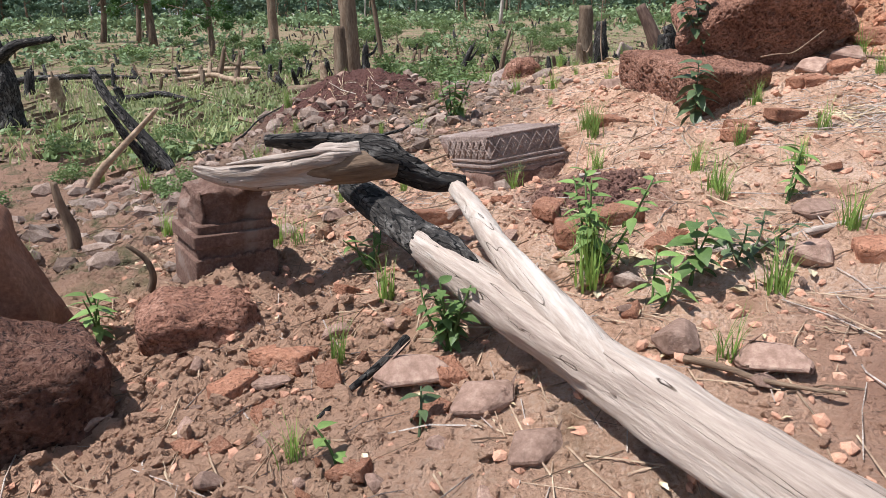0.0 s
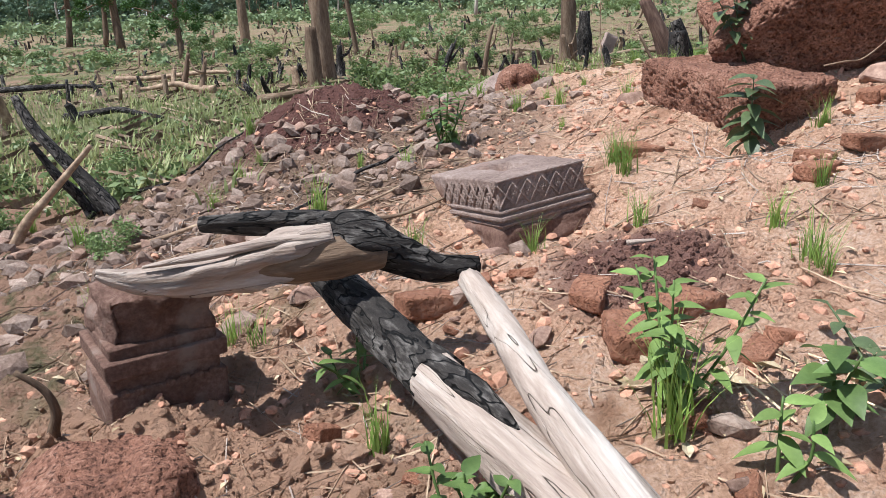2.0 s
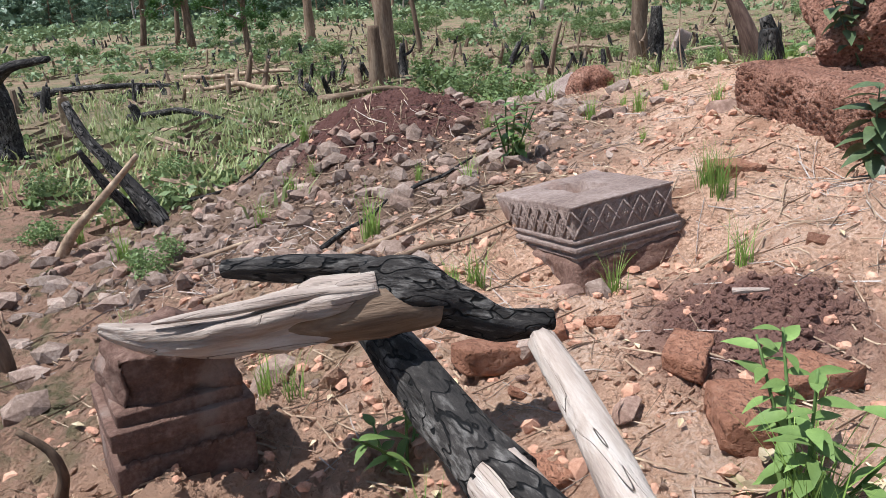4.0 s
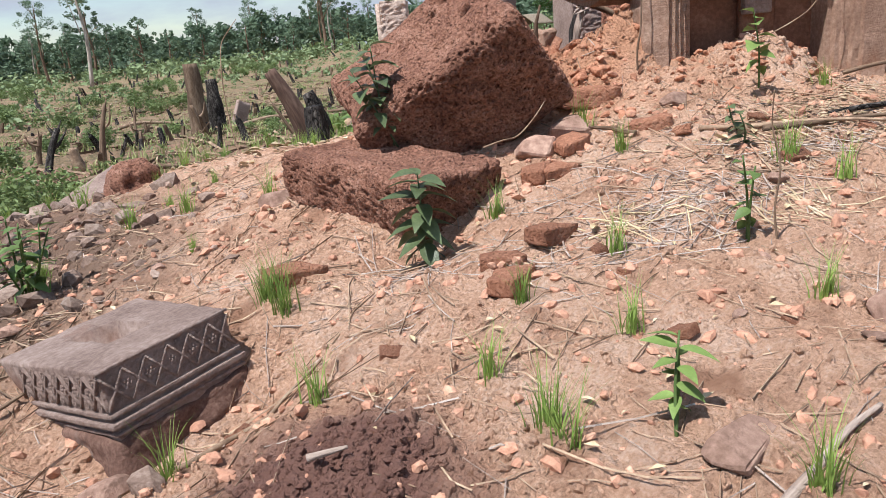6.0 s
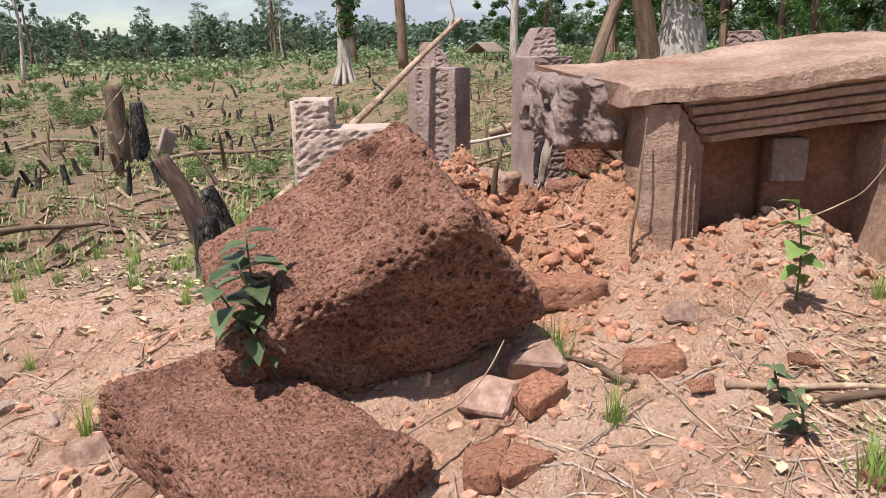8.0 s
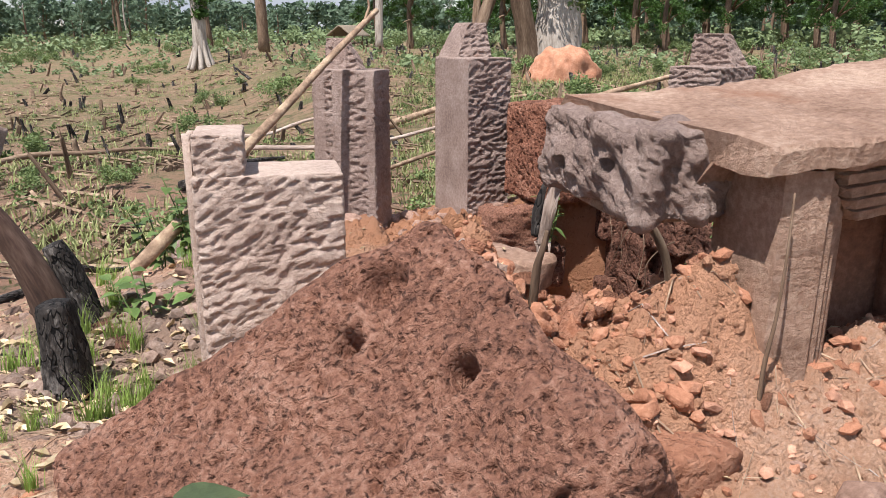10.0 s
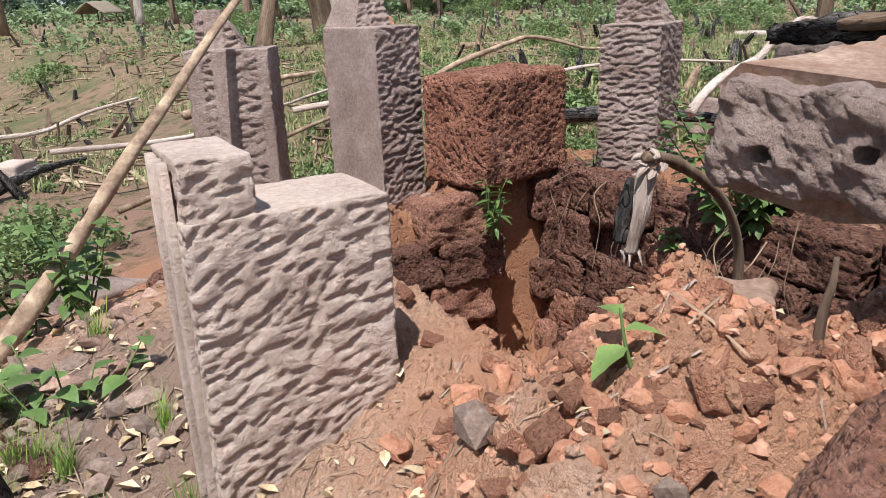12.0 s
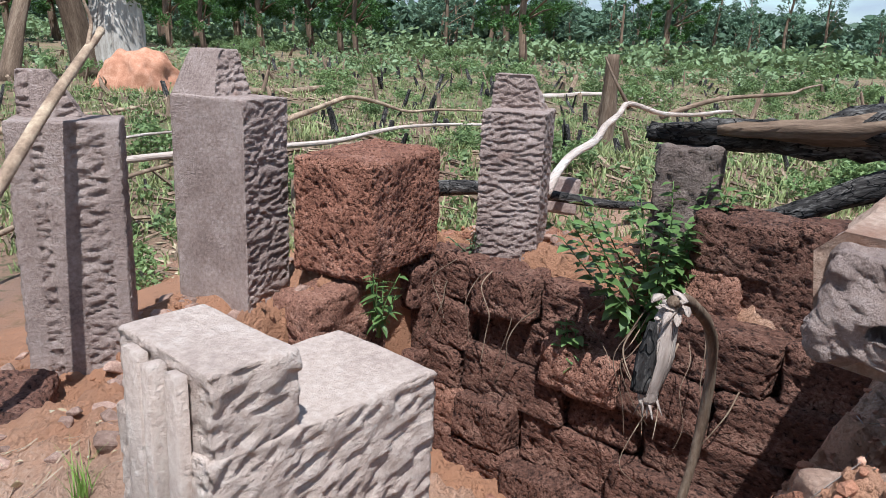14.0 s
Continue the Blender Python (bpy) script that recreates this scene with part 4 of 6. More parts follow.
def moulded_block():
    """Corner of a stepped pedestal with a row of worn lotus knobs."""
    root = empty("pedestal_fragment", "brown moulded sandstone pedestal fragment on a laterite lump", "carved stone", m=pose(-1.125, 3.262, 0.20, 2, 3, 38))
    for name, w, d, z, h, o, rl in (("plinth", 0.40, 0.34, 0.0, 0.17, 0.0, 0.008), ("band", 0.37, 0.32, 0.165, 0.075, 0.015, 0.006), ("ledge", 0.41, 0.35, 0.235, 0.05, -0.005, 0.004), ("fillet", 0.36, 0.31, 0.28, 0.045, 0.02, 0.004), ("top", 0.33, 0.29, 0.31, 0.17, 0.035, 0.055)):
        part(name, rounded_box((w, d, h + 0.012), 20, 0.006, lambda q, p: (q.x + w / 2 + o, q.y + d / 2 + o, q.z), lumps(w * 9, rl, 8)), PEDESTAL_STONE, root, m=pose(0, 0, z))
    knob = bpy.data.meshes.new("knob")
    bm = bmesh.new()
    bmesh.ops.create_icosphere(bm, subdivisions=2, radius=0.017)
    bm.to_mesh(knob)
    bm.free()
    knob.shade_smooth()
    knob.materials.append(PEDESTAL_STONE)
    for i in range(7):
        if i not in (2,):
            ob = new("knob", knob)
            ob.parent = root
            ob.matrix_basis = pose(0.05 + i * 0.05, 0.004, 0.178) @ Matrix.Diagonal((1.1, 0.7, 1, 1))
    return root


moulded_block()
stone("laterite_boulder", (0.50, 0.42, 0.30), pose(-1.02, 3.02, 0.02, 0, 0, 20), LATERITE, "purple-brown laterite lump under the pedestal fragment", "boulder", 40, 0.12, None, pitted(6, 0.05, 0.02, 18))
stone("laterite_boulder", (0.75, 0.60, 0.50), pose(-1.62, 2.38, -0.12, 0, 8, 35), LATERITE_DARK, "dark laterite boulder at the foot of the mound", "boulder", 50, 0.12, None, pitted(7, 0.06, 0.025, 16))
stone("sandstone_slab", (0.42, 0.40, 0.72), pose(-1.95, 3.05, -0.05, 6, 0, 20), SANDSTONE_BROWN, "broken upright slab of brown sandstone", "stone slab", 24, 0.05, lambda q, p: (q.x * (1 - 0.35 * max(0, p.z)) - 0.06 * p.z, q.y, q.z), lumps(8, 0.04, 4))
stone("laterite_boulder", (0.42, 0.36, 0.42), pose(0.62, 8.2, 0.55, 0, 0, 15), LATERITE, "small upright laterite boulder among rubble", "boulder", 30, 0.12, lambda q, p: (q.x * (1 - 0.3 * p.z), q.y * (1 - 0.25 * p.z), q.z), pitted(9, 0.05, 0.02, 16))
stone("sandstone_slab", (0.75, 0.45, 0.14), pose(0.35, 9.0, 0.55, 4, -22, 25), SANDSTONE, "grey flat slab lying in the rubble", "stone slab", 14, 0.03, None, lumps(10, 0.02, 4))
stone("sandstone_slab", (0.55, 0.40, 0.30), pose(7.0, 17.5, 0.0, 0, 0, 30), SANDSTONE_PALE, "pale cut block in the burnt field", "stone slab", 10, 0.03, None, lumps(13, 0.02, 4))
stone("sandstone_slab", (0.40, 0.14, 0.85), pose(4.35, 24.2, -0.42, 0, 24, 20), SANDSTONE, "grey slab leaning by a burnt stump", "stone slab", 10, 0.02, None, lumps(14, 0.02, 4))
stone("sandstone_slab", (0.60, 0.55, 0.16), pose(*on_ground(*temple(-2.0, 4.4)[:2], -0.06), 0, 10, 20), SANDSTONE, "grey slab lying behind the jambs", "stone slab", 12, 0.03, None, lumps(15, 0.02, 4))
stone("sandstone_slab", (0.50, 0.40, 0.35), pose(*temple(3.6, 4.3, 1.0), 6, 8, 20), SANDSTONE, "grey block lying behind the jambs", "stone slab", 12, 0.03, None, lumps(16, 0.02, 4))
stone("laterite_boulder", (0.85, 0.6, 0.35), pose(2.85, 9.15, 0.45, 0, 0, 10), LATERITE_DARK, "dark laterite footing block beside the jambs", "boulder", 26, 0.10, None, pitted(17, 0.04, 0.02, 16))
stone("laterite_boulder", (0.6, 0.45, 0.32), pose(3.3, 8.75, 0.5, 0, 0, -20), LATERITE_DARK, "dark laterite footing block beside the jambs", "boulder", 26, 0.10, None, pitted(18, 0.04, 0.02, 16))

stone("sandstone_slab", (0.27, 0.13, 0.12), pose(3.28, 6.69, ground_z(3.28, 6.69) - 0.02, 4, 3, -76), SANDSTONE_RED, "pinkish cut slab lying at the rim of the pit", "stone slab", 20, 0.02, None, lumps(19, 0.012, 9))

# ---- bricks and loose stones ----
brick_meshes = []
for i in range(5):
    b = rounded_box((0.20, 0.13, 0.07), 6, 0.008, (lambda q, p: (q.x * (1 - 0.35 * max(0, p.x) * p.y), q.y * (1 + 0.15 * p.x), q.z * (1 - 0.12 * p.y))) if i % 2 else (lambda q, p: (q.x * (1 - 0.2 * max(0, -p.x) * p.y), q.y, q.z * (1 + 0.15 * p.x))), lumps(50 + i, 0.008, 16))
    me = bpy.data.meshes.new("brick")
    b.to_mesh(me)
    b.free()
    me.shade_smooth()
    me.materials.append(BRICK)
    brick_meshes.append(me)
rock_meshes = []
for i in range(8):
    rg = random.Random(70 + i)
    b = bmesh.new()
    for _ in range(16):
        d = Vector((rg.gauss(0, 1), rg.gauss(0, 1), rg.gauss(0, 1))).normalized()
        b.verts.new((d.x * 0.12 * rg.uniform(0.8, 1.1), d.y * 0.085 * rg.uniform(0.8, 1.1), 0.035 + d.z * 0.055 * rg.uniform(0.7, 1.2)))
    bmesh.ops.convex_hull(b, input=b.verts[:])
    bmesh.ops.bevel(b, geom=b.edges[:], offset=0.006, segments=1, affect="EDGES")
    me = bpy.data.meshes.new("rock")
    b.to_mesh(me)
    b.free()
    me.materials.append(ROCK)
    rock_meshes.append(me)


earth_meshes = []
for me in rock_meshes:
    lump = me.copy()
    lump.materials.clear()
    lump.materials.append(EARTH)
    earth_meshes.append(lump)


def loose(name, mesh, x, y, s, rz, label, category, group, sink=0.02, tilt=8, z=None):
    ob = new(name, mesh)
    g = ground_z(x, y) if z is None else z
    ob.matrix_basis = pose(x, y, g - sink * s, random.uniform(-tilt, tilt), random.uniform(-tilt, tilt), rz) @ Matrix.Scale(s, 4)
    return tagged(ob, label, category, group)


random.seed(5)
BR = ("broken orange-red brick lying on the sand", "brick", "loose bricks on the mound")
for x, y, s, rz in ((-0.74, 2.55, 0.9, 60), (-0.58, 2.72, 1.1, -20), (2.0, 4.72, 1.0, 25), (1.74, 4.66, 0.9, -10), (1.68, 4.50, 1.0, 40), (0.52, 3.70, 1.0, 70), (0.62, 3.42, 1.5, 80), (0.80, 3.55, 1.1, 20), (3.13, 5.36, 1.1, -30), (2.66, 5.46, 1.0, 15), (1.80, 2.95, 1.3, -10), (-0.10, 3.9, 1.2, 30), (0.05, 3.3, 0.9, 10), (1.02, 5.25, 1.1, 15), (2.30, 5.25, 1.0, 50), (2.38, 5.20, 0.9, 10)):
    loose("brick", random.choice(brick_meshes), x, y, s, rz, *BR)
for u, v, z, s, rz in ((-0.63, 0.63, 1.36, 1.1, 3), (-0.55, -0.14, 1.19, 1.8, 6), (-0.95, 0.95, 1.28, 0.9, 40), (-0.80, 1.05, 1.18, 0.8, -30), (1.7, 0.1, 1.62, 1.2, 5), (1.95, 0.12, 1.72, 1.3, -8), (1.65, 0.15, 1.88, 1.2, 6), (2.25, 0.18, 1.5, 1.3, 0), (2.1, 0.2, 1.9, 1.2, 4), (1.6, -0.02, 1.4, 1.3, 10), (2.4, 0.1, 1.8, 1.4, 0)):
    x, y, _ = temple(u, v)
    loose("brick", random.choice(brick_meshes), x, y, s, TURN_DEG + rz, "old orange brick in the earth beside the doorway", "brick", "bricks of the fallen wall", z=z)
RK = ("weathered brown stone lying on the ground", "stone", "loose stones on the mound")
for x, y, s, rz in ((0.20, 2.32, 1.2, 30), (-1.25, 2.42, 0.95, 10), (-0.04, 2.50, 1.4, 0), (0.86, 2.50, 1.1, 60), (1.13, 2.30, 1.2, -30), (1.70, 3.40, 1.2, 20), (0.35, 2.05, 1.0, 40), (2.75, 5.62, 1.7, 20), (2.52, 5.52, 1.5, -20), (1.22, 6.22, 1.2, 20), (3.45, 5.5, 1.1, 0), (1.5, 3.0, 1.2, 20), (2.55, 3.55, 1.2, 50)):
    loose("rock", random.choice(rock_meshes), x, y, s, rz, *RK)
loose("rock", rock_meshes[2], 1.36, 6.16, 0.9, 20, "dark stone resting on the low laterite block", "stone", "", z=1.06)
rng = random.Random(21)


def clear_of(x, y):
    """Away from the footpath, the temple and the large stones."""
    u, v = temple_uv(x, y)
    if -2.1 < u < 2.6 and -0.2 < v < 5.2:
        return False
    if math.hypot(x - 0.75, y - 3.86) < 0.45:
        return False
    if (x - 1.5) ** 2 < 0.35 ** 2 and 3 < y < 8:
        return False
    if math.hypot(x - 0.35, y - 5.2) < 0.75 or math.hypot(x - 1.7, y - 5.7) < 0.7 or math.hypot(x - 2.2, y - 5.9) < 0.75 or math.hypot(x + 1.1, y - 3.2) < 0.45 or math.hypot(x + 1.6, y - 2.4) < 0.6:
        return False
    return True


n = 0
while n < 95:                                   # grey-brown rubble at the foot of the mound
    x, y = rng.gauss(-1.3, 1.7), rng.gauss(6.4, 2.0)
    if not clear_of(x, y) or x > 1.1 or y < 3.4:
        continue
    loose("rock", rng.choice(rock_meshes), x, y, rng.uniform(0.3, 1.1), rng.uniform(0, 360), "grey-brown rubble stone at the foot of the mound", "stone", "rubble stones", tilt=30)
    n += 1
n = 0
while n < 130:
    x, y = rng.uniform(-0.6, 4.8), rng.uniform(1.6, 6.0)
    if not clear_of(x, y):
        continue
    if rng.random() < 0.5:
        loose("brick", rng.choice(brick_meshes), x, y, rng.uniform(0.25, 0.7), rng.uniform(0, 360), "small brick fragment on the sand", "brick", "brick fragments", tilt=25, sink=0.025)
    else:
        loose("rock", rng.choice(rock_meshes), x, y, rng.uniform(0.2, 0.5), rng.uniform(0, 360), "small brown stone on the sand", "stone", "small stones on the mound", tilt=25)
    n += 1
n = 0
while n < 230:                                   # stones and brick lumps of the spoil heap
    u, v = rng.uniform(-1.5, 0.0), rng.uniform(-0.15, 1.25)
    if u > -0.4 and v > -0.05:
        continue
    x, y, _ = temple(u, v)
    if n % 4 == 0:
        loose("brick", rng.choice(brick_meshes), x, y, 0.22 + 0.6 * rng.random() ** 2, rng.uniform(0, 360), "brick fragment in the spoil heap", "brick", "bricks of the spoil heap", tilt=60)
    else:
        loose("earth_lump", rng.choice(earth_meshes), x, y, 0.14 + 0.6 * rng.random() ** 2, rng.uniform(0, 360), "lump of orange earth in the spoil heap", "earth lump", "lumps of the spoil heap", tilt=60)
    n += 1


def litter(name, count, spread, make, material, label, category, soft=False, seed=3):
    r = random.Random(seed)
    v, f = [], []
    done = 0
    while done < count:
        x, y = spread(r)
        p = make(r, x, y, v, f)
        if p is not False:
            done += 1
    ob = part_of(name, v, f, material, soft=soft)
    return tagged(ob, label, category, kind="stuff")


GOLD = (1 + 5 ** 0.5) / 2
ICO = [Vector(p).normalized() for p in ((-1, GOLD, 0), (1, GOLD, 0), (-1, -GOLD, 0), (1, -GOLD, 0), (0, -1, GOLD), (0, 1, GOLD), (0, -1, -GOLD), (0, 1, -GOLD), (GOLD, 0, -1), (GOLD, 0, 1), (-GOLD, 0, -1), (-GOLD, 0, 1))]
ICO_FACES = ((0, 11, 5), (0, 5, 1), (0, 1, 7), (0, 7, 10), (0, 10, 11), (1, 5, 9), (5, 11, 4), (11, 10, 2), (10, 7, 6), (7, 1, 8), (3, 9, 4), (3, 4, 2), (3, 2, 6), (3, 6, 8), (3, 8, 9), (4, 9, 5), (2, 4, 11), (6, 2, 10), (8, 6, 7), (9, 8, 1))


def pebble(r, x, y, v, f):
    """An uneven crumb sunk half in the soil."""
    s = 0.004 + 0.021 * r.random() ** 2.4
    c = len(v)
    o = Vector((x, y, ground_z(x, y) + clods(x, y) - 0.1 * s))
    turn = Euler((r.uniform(0, 6.28), r.uniform(0, 6.28), r.uniform(0, 6.28))).to_matrix()
    wide = Vector((r.uniform(0.8, 1.5), r.uniform(0.7, 1.1), r.uniform(0.6, 0.9))) * s
    for d in ICO:
        k = r.uniform(0.78, 1.12)
        v.append(o + turn @ Vector((d.x * wide.x * k, d.y * wide.y * k, d.z * wide.z * k)))
    f.extend((c + i, c + j, c + k) for i, j, k in ICO_FACES)


def crumb(r, x, y, v, f, least=0.007, most=0.026):
    """A clod of sandy earth lying on the ground."""
    u, w = temple_uv(x, y)
    if -1.9 < u < 1.7 and 1.0 < w < 4.1:
        return False
    s = least + most * r.random() ** 2.2
    c = len(v)
    o = Vector((x, y, ground_z(x, y) + clods(x, y) + 0.05 * s))
    turn = Euler((r.gauss(0, 0.4), r.gauss(0, 0.4), r.uniform(0, 6.28))).to_matrix()
    wide = Vector((r.uniform(0.9, 1.6), r.uniform(0.7, 1.1), r.uniform(0.5, 0.85))) * s
    for d in ICO:
        k = r.uniform(0.72, 1.15)
        v.append(o + turn @ Vector((d.x * wide.x * k, d.y * wide.y * k, d.z * wide.z * k)))
    f.extend((c + i, c + j, c + k) for i, j, k in ICO_FACES)


def rubble_bit(r, x, y, v, f):
    if x > 1.3 or math.hypot(x - 0.4, y - 5.0) < 0.7 or math.hypot(x + 1.1, y - 7.5) < 0.55:
        return False
    return crumb(r, x, y, v, f, 0.015, 0.085)


def over_mound(r):
    return r.uniform(-1.8, 5.2), r.uniform(1.0, 7.2)


def by_temple(r):
    return temple(r.gauss(-0.7, 0.6), r.gauss(0.45, 0.45))[:2]


def by_foot(r):
    return r.gauss(-1.2, 1.7), r.gauss(6.0, 2.4)


litter("earth_crumbs", 5200, over_mound, crumb, CRUMB, "pinkish clods of dry earth over the mound", "clods", seed=64)
litter("earth_crumbs", 1000, by_temple, crumb, EARTH, "orange clods of the spoil heap", "clods", seed=65)
litter("rubble", 620, lambda r: (r.gauss(-0.9, 0.95), r.gauss(6.7, 1.2)), rubble_bit, RUBBLE, "heaped grey-brown rubble at the foot of the mound", "rubble", seed=66)
litter("rubble", 260, lambda r: (r.gauss(-2.3, 0.6), r.gauss(5.6, 0.9)), rubble_bit, RUBBLE, "grey-brown rubble at the foot of the mound", "rubble", seed=67)
litter("rubble", 420, lambda r: (r.gauss(-0.7, 0.6), r.gauss(2.6, 0.7)), lambda r, x, y, v, f: crumb(r, x, y, v, f, 0.01, 0.05), SOIL, "broken clods on the lower slope", "rubble", seed=68)
litter("pebbles", 11000, over_mound, pebble, SOIL, "small sandy clods and pebbles over the mound", "pebbles")
litter("clods", 3000, by_temple, pebble, SOIL, "reddish crumbs of earth and brick by the doorway", "clods", seed=4)
litter("clods", 1300, lambda r: (r.gauss(0.75, 0.26), r.gauss(3.86, 0.17)), pebble, SOIL, "purple-brown crumbs of anthill soil", "clods", seed=60)
litter("clods", 3600, lambda r: (r.gauss(-0.7, 0.55), r.gauss(2.6, 0.6)), pebble, SOIL, "crumbled brown earth at the foot of the slope", "clods", seed=61)
litter("gravel", 5000, by_foot, pebble, SOIL, "grey-brown grit at the foot of the mound", "gravel", seed=6)


def twig(r, x, y, v, f):
    n = r.uniform(0.06, 0.38)
    a, w = r.uniform(0, math.pi), r.uniform(0.001, 0.0035)
    d, s = Vector((math.cos(a), math.sin(a), 0)), Vector((-math.sin(a), math.cos(a), 0))
    c = len(v)
    for t in (-0.5, 0.0, 0.5):
        q = Vector((x, y, 0)) + d * n * t + s * (0.03 * n if t == 0 else 0)
        q.z = ground_z(q.x, q.y) + clods(q.x, q.y) + w + 0.006
        v.extend([q + s * w, q - s * w * 0.5 + Vector((0, 0, w)), q - s * w * 0.5 - Vector((0, 0, w))])
    for i in (0, 3):
        for j in range(3):
            f.append((c + i + j, c + i + (j + 1) % 3, c + i + 3 + (j + 1) % 3, c + i + 3 + j))


def dry_leaf(r, x, y, v, f):
    a, s = r.uniform(0, 6.28), r.uniform(0.008, 0.028)
    d, e = Vector((math.cos(a), math.sin(a), r.uniform(-0.3, 0.3))) * s, Vector((-math.sin(a), math.cos(a), r.uniform(-0.3, 0.3))) * s * 0.45
    q = Vector((x, y, ground_z(x, y) + clods(x, y) + 0.012))
    c = len(v)
    v.extend([q - d, q + e + Vector((0, 0, 0.006)), q + d, q - e + Vector((0, 0, 0.006))])
    f.append((c, c + 1, c + 2, c + 3))


litter("twigs", 1500, over_mound, twig, DRY, "dry grass stalks and twigs strewn on the sand", "twigs", seed=7)
litter("twigs", 1500, by_foot, twig, DRY, "dry sticks among the rubble", "twigs", seed=8)
litter("straw", 700, over_mound, twig, BLEACHED, "pale broken grass stalks on the sand", "straw", seed=63)
litter("dry_leaves", 520, over_mound, dry_leaf, LEAF_DRY, "pale dry leaves and chips on the ground", "dry leaves", seed=9)
litter("dry_leaves", 1100, lambda r: (r.gauss(2.2, 0.7), r.gauss(9.0, 0.9)), dry_leaf, LEAF_DRY, "pale dry leaves on the ground beside the jambs", "dry leaves", seed=10)
litter("dry_leaves", 500, lambda r: (r.gauss(3.9, 0.5), r.gauss(4.9, 0.25)), dry_leaf, LEAF_DRY, "dry leaves below the doorway", "dry leaves", seed=12)

litter("straw", 260, lambda r: (r.gauss(-1.7, 0.35), r.gauss(5.5, 0.35)), twig, BLEACHED, "pale dead grass stalks in a heap", "straw", seed=22)
litter("straw", 260, lambda r: (r.gauss(-0.4, 0.4), r.gauss(5.6, 0.5)), twig, DRY, "dead stalks strewn beside the carved block", "straw", seed=23)
litter("straw", 420, lambda r: (r.gauss(3.9, 0.6), r.gauss(4.75, 0.3)), twig, DRY, "dead stalks strewn below the doorway", "straw", seed=24)
litter("straw", 200, lambda r: (r.gauss(2.6, 0.4), r.gauss(4.5, 0.25)), twig, BLEACHED, "pale dead grass on the sand", "straw", seed=25)
litter("clods", 2000, lambda r: temple(r.uniform(-1.2, 2.6), r.uniform(3.9, 5.2))[:2], pebble, SOIL, "reddish crumbs of earth behind the pit", "clods", seed=26)
litter("clods", 1500, lambda r: temple(r.uniform(1.7, 2.8), r.uniform(0.9, 4.0))[:2], pebble, SOIL, "reddish crumbs of earth beside the pit", "clods", seed=27)
for k in range(70):
    u, v = (rng.uniform(-1.3, 2.6), rng.uniform(4.0, 5.3)) if k % 2 else (rng.uniform(1.75, 2.7), rng.uniform(2.6, 4.2))
    x, y, _ = temple(u, v)
    loose("rock" if k % 3 else "brick", rng.choice(rock_meshes if k % 3 else brick_meshes), x, y, rng.uniform(0.3, 0.9), rng.uniform(0, 360), "stone lying at the rim of the pit", "stone", "stones at the pit rim", tilt=25)

for k in range(34):
    x, y, _ = temple(rng.uniform(-1.15, -0.2), rng.uniform(1.2, 3.9))
    loose("rock" if k % 2 else "brick", rng.choice(rock_meshes if k % 2 else brick_meshes), x, y, rng.uniform(0.4, 1.0), rng.uniform(0, 360), "stone on the earth slope of the pit", "stone", "stones of the pit slope", tilt=35)
for k in range(230):                            # orange lumps at the near rim of the pit
    x, y = rng.gauss(3.02, 0.36), rng.gauss(6.74, 0.30)
    u, v = temple_uv(x, y)
    if u < -1.2 and v > 1.4 or v < 0.1 or math.hypot(x - 3.22, y - 6.66) < 0.2:
        continue
    loose("earth_lump" if k % 3 else "brick", rng.choice(earth_meshes if k % 3 else brick_meshes), x, y, 0.12 + 0.42 * rng.random() ** 2, rng.uniform(0, 360), "lump of orange earth at the pit's near rim", "earth lump", "lumps at the pit rim", tilt=45)
loose("brick", brick_meshes[1], 2.76, 6.71, 0.5, 70, "squared red brick on the rubble by a vine", "brick", "bricks of the fallen wall", sink=-0.02, tilt=12)
for k in range(46):                             # earth slid into the doorway
    u, v = rng.uniform(0.15, 1.0), rng.uniform(-0.12, 0.2)
    x, y, _ = temple(u, v)
    loose("earth_lump", rng.choice(earth_meshes), x, y, rng.uniform(0.15, 0.45), rng.uniform(0, 360), "lump of orange earth in the doorway", "earth lump", "lumps in the doorway", tilt=50)
for k in range(60):                             # broken brick and stone on the lower slope
    x, y = rng.gauss(-0.55, 0.6), rng.gauss(2.45, 0.5)
    if y < 1.5 or not clear_of(x, y):
        continue
    loose("brick" if k % 2 else "rock", rng.choice(brick_meshes if k % 2 else rock_meshes), x, y, rng.uniform(0.2, 0.75), rng.uniform(0, 360), "broken stone or brick on the crumbling slope", "stone", "stones of the lower slope", tilt=35)
# ---- the fallen tree ----
log = empty("fallen_log", "bleached fallen tree trunk, charred black towards its forked end", "log")
limb("trunk", [(-0.47, 3.74, 0.62), (-0.02, 3.02, 0.53)], [0.066, 0.085], CHAR, log, "charred black end of the trunk", 28, 0.18, 1, steps=10)
limb("trunk", [(-0.03, 3.03, 0.53), (0.20, 2.68, 0.48), (0.42, 2.33, 0.44), (0.675, 1.97, 0.40), (0.91, 1.63, 0.37), (1.30, 1.04, 0.30), (1.62, 0.57, 0.25)], [0.084, 0.088, 0.094, 0.105, 0.105, 0.115, 0.13], BLEACHED, log, "bare pale wood with long drying cracks", 40, 0.16, 2, steps=8)
limb("charred_streak", [(-0.06, 3.05, 0.585), (0.08, 2.86, 0.575), (0.19, 2.70, 0.555)], [0.040, 0.045, 0.004], CHAR, log, "charred streak along the trunk", 10, 0.2, 3, steps=6)
